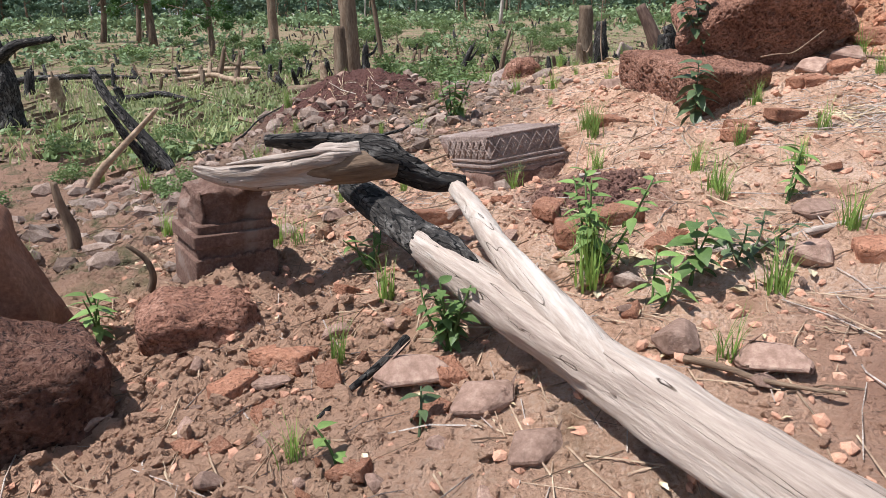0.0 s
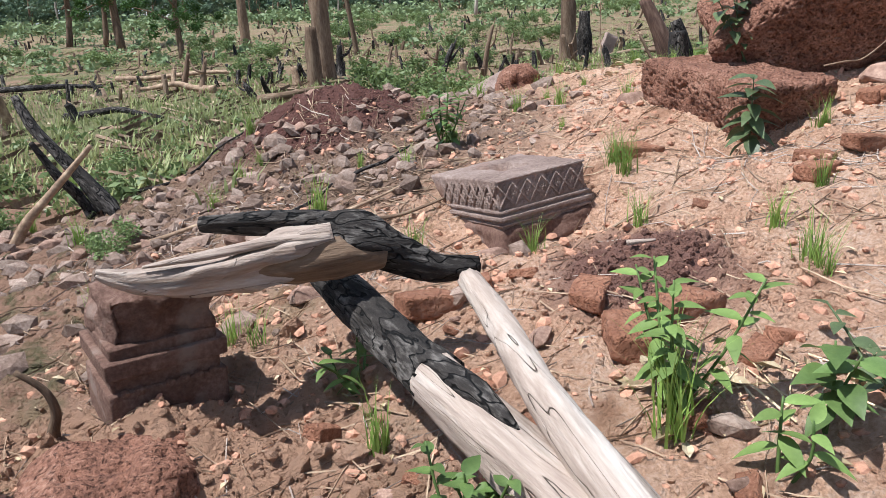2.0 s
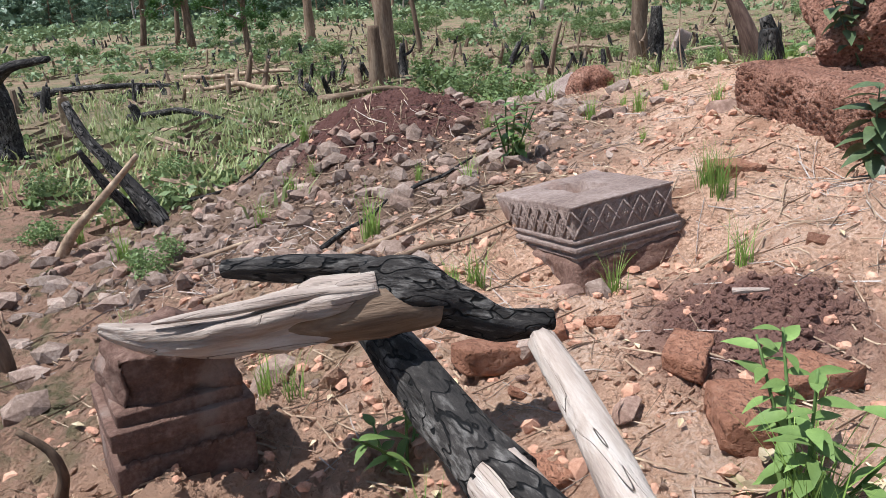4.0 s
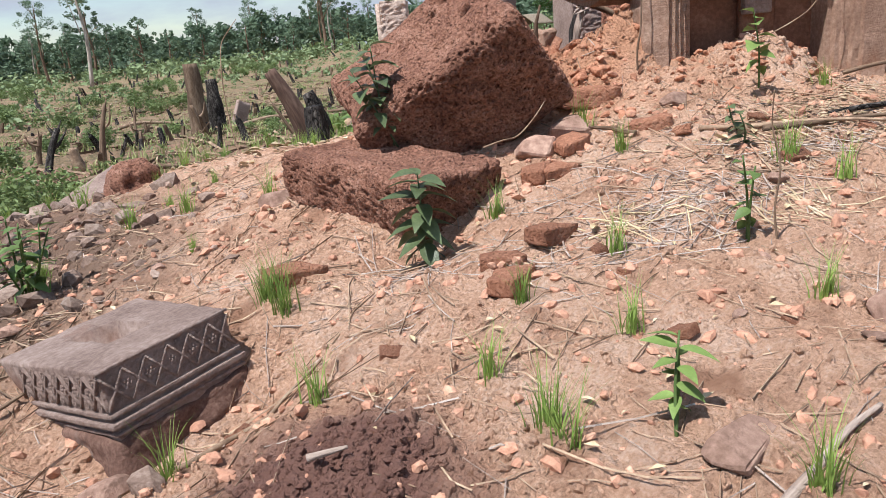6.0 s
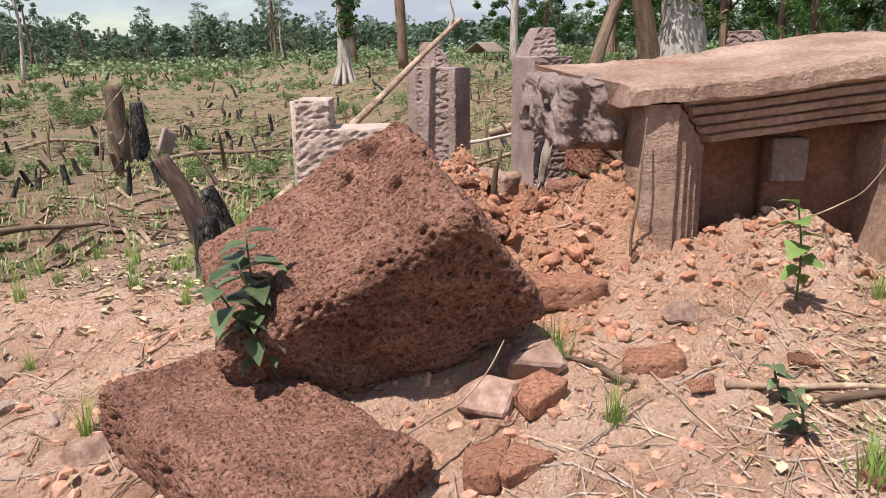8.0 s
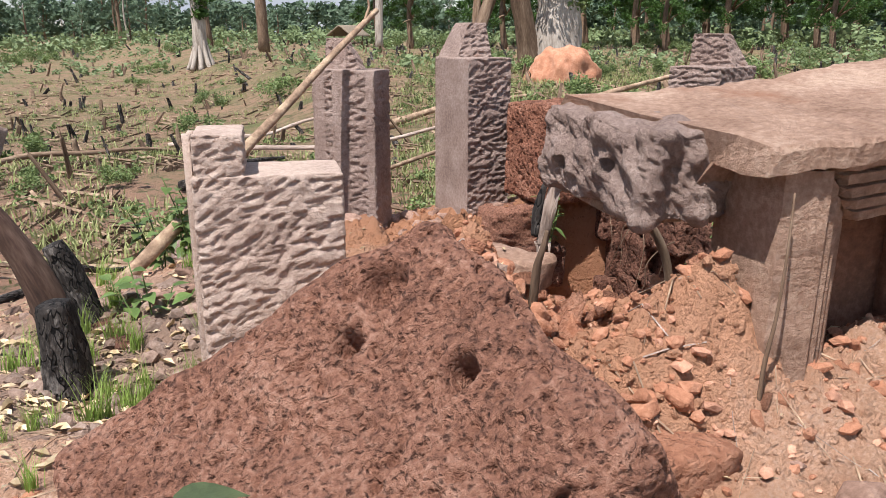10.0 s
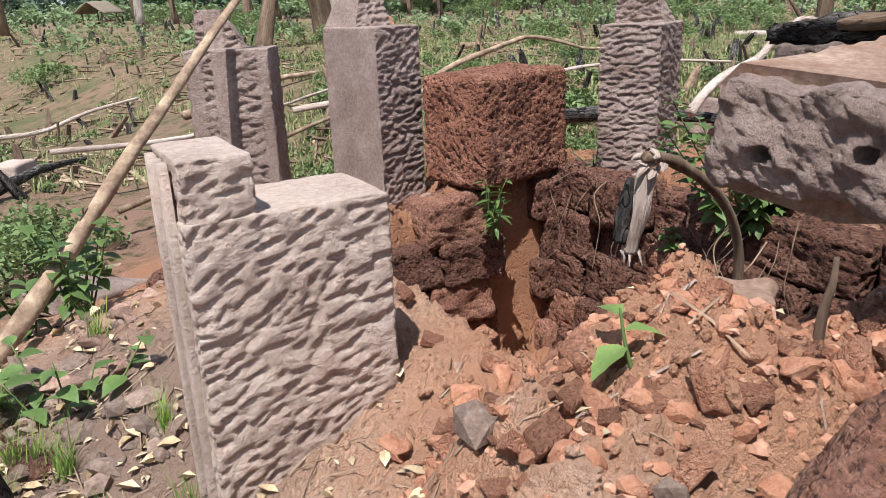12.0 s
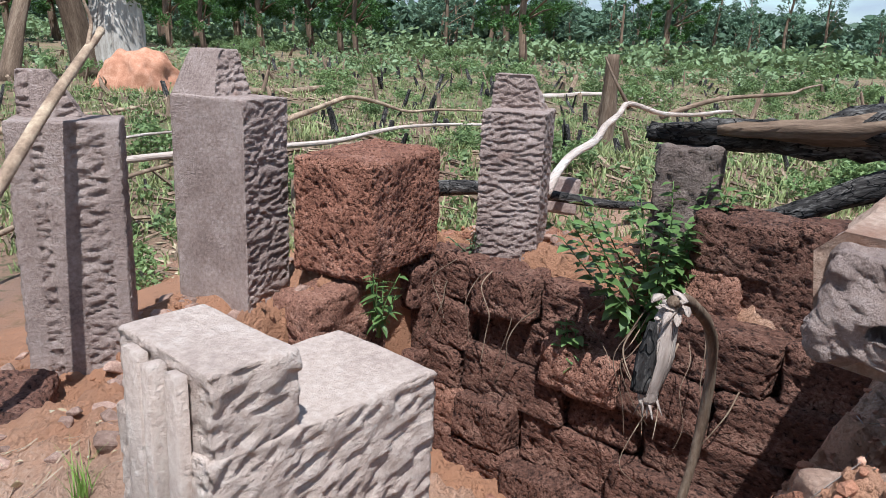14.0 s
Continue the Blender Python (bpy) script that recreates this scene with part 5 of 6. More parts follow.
limb("fork", [(0.62, 2.00, 0.40), (0.50, 2.22, 0.48), (0.36, 2.50, 0.55), (0.24, 2.85, 0.60), (0.16, 3.20, 0.63), (0.08, 3.48, 0.66)], [0.07, 0.072, 0.062, 0.05, 0.045, 0.040], BLEACHED, log, "pale forked branch with grey flaking bark", 20, 0.18, 4, steps=6)
limb("splinter", [(0.55, 2.50, 0.36), (0.64, 2.30, 0.30), (0.74, 2.06, 0.25), (0.83, 1.80, 0.22)], [0.010, 0.022, 0.030, 0.022], BARK, log, "torn strip of dark bark under the trunk", 10, 0.35, 5)
hook = empty("broken_limb", "hooked limb, bleached at one end and burnt at the other", "log")
limb("limb", [(-1.08, 3.28, 0.81), (-0.95, 3.31, 0.77), (-0.74, 3.37, 0.775), (-0.52, 3.42, 0.80), (-0.36, 3.46, 0.82)], [0.018, 0.055, 0.085, 0.098, 0.088], BLEACHED, hook, "bleached ragged end", 28, 0.55, 6, 0.75, 9)
limb("limb", [(-0.40, 3.45, 0.825), (-0.28, 3.48, 0.83), (-0.16, 3.51, 0.76), (-0.03, 3.55, 0.68), (0.11, 3.62, 0.66)], [0.082, 0.076, 0.06, 0.048, 0.03], CHAR, hook, "burnt black end", 22, 0.42, 7, 1.0, 9)
limb("limb", [(-0.66, 3.37, 0.755), (-0.50, 3.41, 0.785), (-0.34, 3.44, 0.80), (-0.20, 3.48, 0.775)], [0.02, 0.075, 0.08, 0.05], BARK, hook, "bare brown wood under the burnt bark", 20, 0.25, 17, 1.0, 7)
limb("limb", [(-0.80, 3.47, 0.90), (-0.62, 3.48, 0.895), (-0.46, 3.49, 0.89), (-0.28, 3.50, 0.85)], [0.03, 0.048, 0.055, 0.05], CHAR, hook, "burnt upper prong", 10, 0.35, 8, 0.8, 6)
limb("limb", [(-0.92, 3.26, 0.83), (-0.72, 3.30, 0.845), (-0.52, 3.36, 0.865), (-0.36, 3.40, 0.86)], [0.008, 0.028, 0.03, 0.02], BLEACHED, hook, "pale splinter", 8, 0.35, 9, 0.6, 6)


def stick(points, r, material, label, seed=0, group="", name="stick", rough=0.2, sides=8, knees=0.045):
    pts = [Vector(p) for p in points]
    if len(pts) > 2 and (pts[-1] - pts[0]).length > 0.3:    # knees between the given points
        jr, bent = random.Random(seed), [pts[0]]
        for a, b in zip(pts, pts[1:]):
            w = knees * (b - a).length
            bent += [a.lerp(b, 0.5) + Vector((jr.gauss(0, w), jr.gauss(0, w), jr.gauss(0, w * 0.6))), b]
        pts = bent
    rad = [r * (1 - 0.6 * i / (len(pts) - 1)) for i in range(len(pts))]
    return tagged(limb(name, pts, rad, material, sides=sides, rough=rough, seed=seed), label, "stick", group)


def lying(pts, r, material, label, seed=0, lift=0.02, **k):
    return stick([(x, y, ground_z(x, y) + lift) for x, y in pts], r, material, label, seed, **k)


lying(((-0.10, 2.74), (-0.22, 2.55), (-0.36, 2.30)), 0.022, CHAR, "dark burnt stick lying on the soil", 1)
lying(((0.86, 2.36), (1.05, 2.22), (1.27, 2.12)), 0.014, BARK, "thin brown stick lying on the soil", 2)
lying(((1.1, 3.12), (1.3, 3.1), (1.62, 3.22)), 0.022, BLEACHED, "bleached piece of branch on the sand", 3)
lying(((1.55, 3.18), (1.78, 3.24), (2.1, 3.3)), 0.018, BLEACHED, "bleached piece of branch on the sand", 4)
lying(((0.40, 4.38), (0.7, 4.5), (0.95, 4.62)), 0.012, DRY, "thin stick before the carved block", 5)
lying(((0.70, 3.90), (0.80, 3.86)), 0.012, BLEACHED, "chip of pale wood on dark soil", 6, lift=0.03)
for x, y, a, n, s in ((-0.6, 5.2, 40, 0.8, 7), (-0.9, 5.5, 70, 0.7, 8), (-0.3, 5.0, 30, 0.6, 9), (-1.6, 5.6, 10, 0.9, 10), (-0.5, 6.1, 55, 0.7, 11), (2.9, 5.45, 110, 0.35, 12), (-1.3, 4.9, 20, 0.5, 13), (-2.2, 7.3, 5, 1.0, 14), (3.9, 4.7, -20, 1.0, 15), (3.6, 4.85, -35, 0.9, 16), (4.3, 4.75, -10, 0.9, 17), (-0.2, 6.9, 60, 0.5, 18)):
    c, d = math.cos(radians(a)) * n / 2, math.sin(radians(a)) * n / 2
    lying(((x - c, y - d), (x + 0.03, y), (x + c, y + d)), 0.016, (BARK, DRY, CHAR)[s % 3], "dead stick lying in the litter", s, group="dead sticks", lift=0.03)

# leaning sticks and snags beside the mound
stick(((-2.66, 6.75, 0.0), (-2.95, 6.82, 0.42), (-3.40, 6.95, 1.02)), 0.085, CHAR, "burnt snag leaning out of the rubble", 20, name="snag", rough=0.3)
stick(((-2.85, 6.72, 0.1), (-3.0, 6.6, 0.45), (-3.12, 6.55, 0.72)), 0.05, CHAR, "burnt fork of the leaning snag", 21, name="snag", rough=0.3)
stick(((-3.2, 6.15, 0.0), (-2.95, 6.2, 0.32), (-2.55, 6.3, 0.72)), 0.045, DRY, "pale dead branch propped against the snag", 22)
stick(((-2.41, 4.49, 0.0), (-2.40, 4.47, 0.25), (-2.44, 4.45, 0.50)), 0.045, BARK, "dark twisted stub in the soil", 23, name="stub", rough=0.3)
stick(((-1.45, 3.45, 0.05), (-1.40, 3.42, 0.25), (-1.50, 3.40, 0.42)), 0.028, BARK, "crooked dead stem in the soil", 24, name="stub", rough=0.3)
stick(((-6.4, 10.2, 0.0), (-6.35, 10.2, 0.6), (-6.45, 10.25, 1.25)), 0.22, CHAR, "charred stump with a side branch", 25, name="stump", rough=0.25, sides=12)
stick(((-6.4, 10.2, 0.95), (-6.0, 10.1, 1.15), (-5.45, 10.0, 1.22)), 0.09, CHAR, "charred branch of the stump", 26, name="branch")
# pole propped between the jambs
stick(((2.55, 9.72, 0.60), (3.40, 9.88, 1.22), (4.28, 10.06, 1.88), (5.20, 10.20, 2.56)), 0.056, DRY, "pale dead pole leaning across the jambs", 27, name="pole", sides=10, knees=0.008)
stick(((5.05, 10.18, 2.45), (5.12, 10.2, 2.6), (5.08, 10.22, 2.82)), 0.014, DRY, "forked tip of the leaning pole", 28)
stick((on_ground(3.12, 6.44, -0.05), on_ground(3.12, 6.43, 0.14), on_ground(3.15, 6.42, 0.28)), 0.016, BARK, "broken dead stub standing in the rubble", 29, name="stub", rough=0.35)
# broken branch standing in the pit
bb = empty("broken_branch", "snapped grey branch with splintered pale wood, standing in the pit", "branch")
limb("limb", [(3.95, 7.11, 1.80), (4.14, 7.04, 1.74), (4.38, 6.93, 1.56), (4.56, 6.88, 1.27), (4.62, 6.9, 0.8), (4.6, 7.0, 0.2)], [0.020, 0.023, 0.022, 0.020, 0.022, 0.026], BARK, bb, sides=10, rough=0.4, seed=2)
sr = random.Random(77)
for k in range(22):
    a = Vector((3.99, 7.10, 1.765)) + Vector((sr.gauss(0, 0.018), sr.gauss(0, 0.018), sr.gauss(0, 0.02)))
    way = Vector((sr.gauss(-0.3, 0.5), sr.gauss(0.1, 0.5), sr.gauss(-0.5, 0.7))).normalized() * sr.uniform(0.03, 0.07)
    limb("splinter", [a, a + way * 0.5 + Vector((0, 0, sr.gauss(0, 0.012))), a + way], [0.014, 0.016, 0.003], BLEACHED, bb, sides=5, rough=0.4, seed=k, steps=2, flat=0.45)
limb("bark_strip", [(3.985, 7.115, 1.75), (3.955, 7.13, 1.62), (3.945, 7.145, 1.53), (3.945, 7.15, 1.44)], [0.030, 0.050, 0.045, 0.036], BLEACHED, bb, "hanging strip of pale torn wood", 12, 0.5, 4, 0.6)
limb("bark_strip", [(3.96, 7.16, 1.72), (3.925, 7.17, 1.60), (3.92, 7.18, 1.48)], [0.014, 0.030, 0.022], CHAR, bb, "charred side of the torn wood", 10, 0.4, 6, 0.6)
for k in range(9):
    a = Vector((3.945, 7.15, 1.455)) + Vector((sr.gauss(0, 0.013), sr.gauss(0, 0.013), 0))
    limb("splinter", [a, a + Vector((sr.gauss(0, 0.02), sr.gauss(0, 0.02), -sr.uniform(0.03, 0.075)))], [0.010, 0.002], BLEACHED, bb, sides=5, rough=0.4, seed=30 + k, steps=2, flat=0.5)
# charred trunk fallen over the broken stone
ct = empty("charred_trunk", "charred fallen trunk lying over the broken stone", "log")
limb("trunk", [(6.75, 7.2, 2.06), (6.6, 6.8, 2.08), (6.45, 6.3, 2.14), (6.36, 5.9, 2.18), (6.2, 5.0, 2.24), (6.1, 4.0, 2.3)], [0.07, 0.11, 0.135, 0.16, 0.18, 0.19], CHAR, ct, sides=24, rough=0.7, seed=12, flat=0.8)
limb("split_wood", [(6.5, 6.8, 2.12), (6.36, 6.35, 2.16), (6.25, 5.9, 2.2), (6.1, 5.2, 2.26)], [0.05, 0.11, 0.13, 0.12], BARK, ct, "pale split wood along the trunk", 14, 0.6, 13, 0.6)
limb("limb", [(6.55, 6.7, 1.52), (6.4, 6.35, 1.64), (6.25, 6.0, 1.84), (6.1, 5.4, 2.05)], [0.03, 0.06, 0.08, 0.09], CHAR, ct, "burnt lower limb", 10, 0.35, 14)
# fallen branches behind the temple
for k, (pts, r, mt) in enumerate((
        (((9.2, 11.6, 1.35), (10.2, 11.2, 1.70), (10.9, 11.0, 1.82), (11.8, 10.5, 1.60), (13.3, 9.6, 1.55)), 0.06, DRY),
        (((7.9, 8.0, 1.35), (8.5, 7.85, 1.62), (9.1, 7.6, 1.85), (9.5, 7.4, 2.05), (10.2, 6.7, 1.93), (11.5, 6.2, 1.9)), 0.07, BLEACHED),
        (((9.5, 7.4, 2.0), (9.45, 7.55, 2.25), (9.7, 7.7, 2.5)), 0.035, BARK),
        (((8.2, 9.3, 1.22), (8.4, 8.0, 1.24), (8.4, 7.0, 1.24)), 0.12, CHAR),
        (((8.8, 13.5, 1.0), (11.2, 11.5, 1.15), (12.6, 10.7, 1.3), (14.5, 9.0, 1.2)), 0.07, BLEACHED),
        (((12.5, 7.0, 1.7), (15.0, 5.0, 2.0), (17.5, 4.0, 2.1)), 0.06, BARK),
        (((6.5, 15.5, 0.7), (9.5, 14.5, 0.9), (12.5, 14.3, 1.0)), 0.06, BLEACHED),
        (((6.0, 13.5, 0.3), (9.0, 13.0, 0.9), (12.0, 12.6, 1.1)), 0.055, DRY))):
    stick(pts, r * 0.65, mt, "fallen bleached branch behind the temple", 40 + k, "fallen branches", "fallen_branch", 0.25, 10)

for i in range(9):                              # ragged courses of the fallen brick wall
    for k in range(8):
        if rng.random() < 0.45:
            u, v = 1.45 + 0.21 * k + rng.uniform(-0.06, 0.06), 0.02 + 0.045 * i + rng.uniform(-0.03, 0.03)
            x, y, _ = temple(u, v)
            loose("brick", rng.choice(brick_meshes + earth_meshes), x, y, rng.uniform(0.6, 1.15), TURN_DEG + rng.uniform(-12, 12), "old orange brick in the earth beside the doorway", "brick", "bricks of the fallen wall", z=1.15 + 0.088 * i, tilt=14)

# ---- plants ----
tufts = [tuft_mesh(i, 30 + 4 * i, 0.24) for i in range(5)]


def tuft(x, y, s, z=None):
    ob = new("grass_tuft", random.choice(tufts))
    ob.matrix_basis = pose(x, y, (ground_z(x, y) if z is None else z) - 0.005, 0, 0, random.uniform(0, 360)) @ Matrix.Scale(s, 4)
    return tagged(ob, "green tuft of young grass growing in the sand", "grass", "grass tufts")


random.seed(8)
for x, y, s in ((-0.36, 2.69, 0.9), (-0.40, 2.10, 0.8), (-0.78, 3.83, 1.0), (-0.22, 3.10, 1.0), (1.30, 2.77, 1.1), (1.01, 2.37, 0.9), (0.92, 4.98, 1.1), (1.35, 3.76, 1.0), (1.74, 3.19, 1.1), (-0.77, 5.26, 1.4), (0.37, 4.33, 0.9), (0.85, 4.32, 0.9), (0.88, 5.08, 1.0), (1.34, 4.05, 0.9)):
    tuft(x, y, s)
for x, y, s in ((1.36, 3.67, 1.0), (1.65, 4.36, 0.8), (0.93, 5.13, 1.1), (2.13, 4.43, 0.9), (1.83, 3.98, 0.9), (2.45, 3.74, 0.9), (3.25, 4.57, 1.1), (3.28, 4.30, 0.9), (2.78, 5.18, 0.9), (2.85, 5.59, 1.2), (1.97, 5.08, 0.9), (1.22, 6.36, 0.9), (0.49, 6.76, 1.0), (4.12, 4.51, 1.6), (0.62, 2.95, 1.5), (0.66, 3.05, 1.4), (-0.9, 3.9, 1.0), (-0.3, 5.9, 0.9), (0.0, 6.2, 1.0)):
    tuft(x, y, s)
for _ in range(110):
    x, y = random.gauss(0.5, 2.6), random.gauss(8.0, 2.4)
    if clear_of(x, y) and y > 4:
        tuft(x, y, random.uniform(0.5, 1.2))
PL = "plants on the mound"
plant("weed", pose(*on_ground(0.07, 2.66)), "bright green leafy weed by the fallen log", 0.30, 70, 0.085, 0.024, LEAF, 1, stems=7, spread=0.07, group=PL)
plant("weed", pose(*on_ground(0.66, 3.06)), "bright green weed among tall grass", 0.42, 76, 0.10, 0.022, LEAF_YOUNG, 2, stems=5, spread=0.09, group=PL)
plant("weed", pose(*on_ground(0.85, 2.74)), "young green weed on the sand", 0.2, 12, 0.12, 0.025, LEAF_YOUNG, 3, stems=2, group=PL)
plant("weed", pose(*on_ground(1.02, 2.88)), "broad-leaved weed on the sand", 0.26, 16, 0.13, 0.04, LEAF, 4, stems=2, group=PL)
plant("weed", pose(*on_ground(1.23, 3.02)), "low leafy weed among dry leaves", 0.2, 40, 0.08, 0.025, LEAF_DARK, 5, stems=5, spread=0.1, group=PL)
plant("weed", pose(*on_ground(-1.52, 3.06)), "yellow-green weed beside the pedestal fragment", 0.25, 20, 0.12, 0.025, LEAF_YOUNG, 6, stems=4, spread=0.07, group=PL)
plant("weed", pose(*on_ground(-0.04, 6.15)), "leafy green bush above the carved block", 0.42, 60, 0.11, 0.03, LEAF, 7, stems=7, spread=0.1, group=PL)
plant("weed", pose(*on_ground(-0.33, 3.42)), "weed in the shade of the log", 0.22, 24, 0.1, 0.02, LEAF_YOUNG, 8, stems=4, spread=0.08, group=PL)
plant("weed", pose(*on_ground(2.55, 4.16)), "thin seedling with lobed leaves", 0.34, 10, 0.09, 0.03, LEAF, 9, stems=2, spread=0.03, group=PL)
plant("weed", pose(*on_ground(3.23, 4.82)), "small dark-leaved seedling on the sand", 0.17, 9, 0.09, 0.025, LEAF_DARK, 10, group=PL)
plant("weed", pose(*on_ground(3.35, 4.95)), "small dark-leaved seedling on the sand", 0.16, 8, 0.08, 0.025, LEAF_DARK, 11, group=PL)
plant("weed", pose(*on_ground(-0.25, 2.08)), "single-leaved seedling on the slope", 0.13, 4, 0.09, 0.032, LEAF_YOUNG, 12, group=PL)
plant("weed", pose(*on_ground(0.0, 2.2)), "small dark-leaved seedling on the sand", 0.13, 6, 0.08, 0.025, LEAF_DARK, 13, group=PL)
plant("weed", pose(*on_ground(1.62, 3.55)), "yellow-green weed on the sand", 0.26, 14, 0.11, 0.028, LEAF_YOUNG, 14, stems=2, group=PL)
plant("broadleaf_plant", pose(1.56, 5.00, ground_z(1.56, 5.0)), "broad-leaved green plant before the low laterite block", 0.44, 26, 0.17, 0.042, LEAF_DARK, 15, spread=0.02, droop=0.35)
plant("broadleaf_plant", pose(1.86, 5.92, 1.10), "large-leaved dark plant between the laterite blocks", 0.55, 44, 0.15, 0.050, LEAF_DARK, 16, stems=3, spread=0.09, droop=0.4)
plant("vine", pose(*temple(0.40, -0.36, 1.22)), "climbing gourd vine with lobed leaves before the doorway", 0.42, 10, 0.11, 0.055, LEAF_YOUNG, 17, spread=0.03, lobes=True, droop=0.4)
plant("vine", pose(*on_ground(2.84, 6.74)), "gourd vine with lobed leaves on the rubble", 0.14, 4, 0.11, 0.05, LEAF_YOUNG, 18, lobes=True, droop=0.4)
plant("shrub", pose(*temple(0.55, 3.55, 0.75)), "green leafy shrub at the pit's edge", 0.45, 60, 0.12, 0.02, LEAF, 19, stems=7, spread=0.1)
plant("shrub", pose(*temple(1.52, 2.12, 0.75)), "tall leafy green shrub in the pit", 1.1, 520, 0.115, 0.038, LEAF, 20, stems=16, spread=0.27)
plant("shrub", pose(*temple(1.36, 2.55, 0.55)), "green seedling rooted in the pit wall", 0.35, 26, 0.12, 0.04, LEAF, 21, stems=3, spread=0.08)
plant("shrub", pose(*temple(1.52, 3.6, 1.05)), "small bush beside the jamb", 0.2, 60, 0.05, 0.015, LEAF_DARK, 22, stems=8, spread=0.07)
plant("shrub", pose(2.75, 9.0, 0.62), "leafy vine beside the jambs", 0.5, 50, 0.13, 0.045, LEAF, 23, stems=6, spread=0.14)
stick([temple(0.42, -0.02, 1.42), temple(0.62, -0.06, 1.5), temple(0.80, -0.12, 1.62), temple(0.93, -0.12, 1.85), temple(0.95, -0.08, 2.08)], 0.005, DRY, "dry creeper stem hanging across the doorway", 60, name="creeper")
stick([temple(-0.22, -0.10, 1.3), temple(-0.20, -0.10, 1.6), temple(-0.17, -0.07, 1.95)], 0.008, BARK, "dead creeper climbing the jamb", 61, name="creeper")
stick([on_ground(2.62, 4.08), on_ground(2.63, 4.09, 0.3), on_ground(2.6, 4.1, 0.58)], 0.005, BARK, "thin dead sapling stem on the sand", 64)
stick([on_ground(1.75, 9.9), (1.7, 10.0, 1.2), (1.75, 10.05, 1.75), (1.95, 10.1, 2.0)], 0.008, DRY, "tall curved dry stem", 65)
stick([(2.05, 5.30, 1.12), (2.28, 5.36, 1.14), (2.5, 5.44, 1.28)], 0.005, DRY, "dry twig before the tipped block", 62)
stick([temple(1.02, -0.10, 1.22), temple(1.5, -0.16, 1.28), temple(2.1, -0.2, 1.32)], 0.014, BARK, "stick leaning below the doorway", 63)

# roots and dead creepers hanging on the pit wall
vr = random.Random(91)
for k in range(16):
    v, z = vr.uniform(1.3, 3.7), vr.uniform(0.85, 1.15)
    u, n = 1.40 - 0.02 * k % 3, vr.uniform(0.3, 0.8)
    stick([temple(u + 0.10, v, z), temple(u - 0.06, v + vr.gauss(0, 0.06), z - n * 0.4), temple(u - 0.10, v + vr.gauss(0, 0.12), z - n)], vr.uniform(0.003, 0.007), (DRY, BARK)[k % 2], "thin dead root hanging down the pit wall", 200 + k, "roots on the pit wall", "root", 0.2, 5, 0.12)
for k, (x, y, z, sx, rz) in enumerate(((3.66, 9.46, 0.50, 0.55, 60), (3.98, 9.85, 0.50, 0.5, 40), (3.35, 9.75, 0.46, 0.6, 75), (2.98, 9.85, 0.44, 0.5, 50), (3.22, 9.30, 0.48, 0.45, 20), (4.3, 10.2, 0.5, 0.5, 30))):
    stone("laterite_block", (sx, 0.38, 0.30), pose(x, y, z, 4, -5, rz), LATERITE_DARK, "dark laterite block half sunk beside the jambs", "stone block", 28, 0.06, None, pitted(120 + k, 0.035, 0.02, 18), "blocks beside the jambs")
for k in range(46):
    x, y, _ = temple(vr.uniform(-1.0, 0.5), vr.uniform(3.9, 5.2))
    loose("rock", vr.choice(rock_meshes), x, y, vr.uniform(0.3, 1.0), vr.uniform(0, 360), "reddish stone on the earth behind the jambs", "stone", "stones behind the jambs", tilt=35)


def big_leaf(r, x, y, v, f):
    """A curled dry leaf of hand length."""
    a, s = r.uniform(0, 6.28), r.uniform(0.018, 0.048)
    d, e = Vector((math.cos(a), math.sin(a), 0)) * s, Vector((-math.sin(a), math.cos(a), 0)) * s * 0.42
    q = Vector((x, y, ground_z(x, y) + clods(x, y) + 0.014))
    up = Vector((0, 0, r.uniform(0.006, 0.022)))
    c = len(v)
    v.extend([q - d, q - d * 0.3 + e + up, q - d * 0.3 - e + up, q - up * 0.2, q + d * 0.4 + e * 0.9 + up * 1.4, q + d * 0.4 - e * 0.9 + up * 0.6, q + d + up * 0.5])
    f.extend([(c, c + 3, c + 1), (c, c + 2, c + 3), (c + 1, c + 3, c + 4), (c + 2, c + 5, c + 3), (c + 3, c + 6, c + 4), (c + 3, c + 5, c + 6)])


litter("dry_leaves", 150, lambda r: (r.gauss(1.75, 0.4), r.gauss(8.3, 0.8)), big_leaf, LEAF_DRY, "large pale dry leaves beside the jambs", "dry leaves", seed=40)
litter("dry_leaves", 40, lambda r: (r.uniform(0.5, 1.5), r.uniform(2.7, 3.3)), big_leaf, LEAF_DRY, "curled dry leaves among the weeds", "dry leaves", seed=41)
litter("dry_leaves", 14, lambda r: (r.gauss(3.6, 0.8), r.gauss(4.8, 0.3)), big_leaf, LEAF_DRY, "curled dry leaves below the doorway", "dry leaves", seed=42)
for k in range(26):
    x, y = vr.gauss(2.2, 0.45), vr.gauss(8.7, 0.7)
    tuft(x, y, vr.uniform(0.6, 1.2))

for k in range(44):
    x, y = vr.gauss(3.4, 0.45), vr.gauss(9.5, 0.4)
    loose("rock", vr.choice(rock_meshes), x, y, vr.uniform(0.25, 0.9), vr.uniform(0, 360), "brown stone in the rubble beside the jambs", "stone", "rubble beside the jambs", tilt=35)

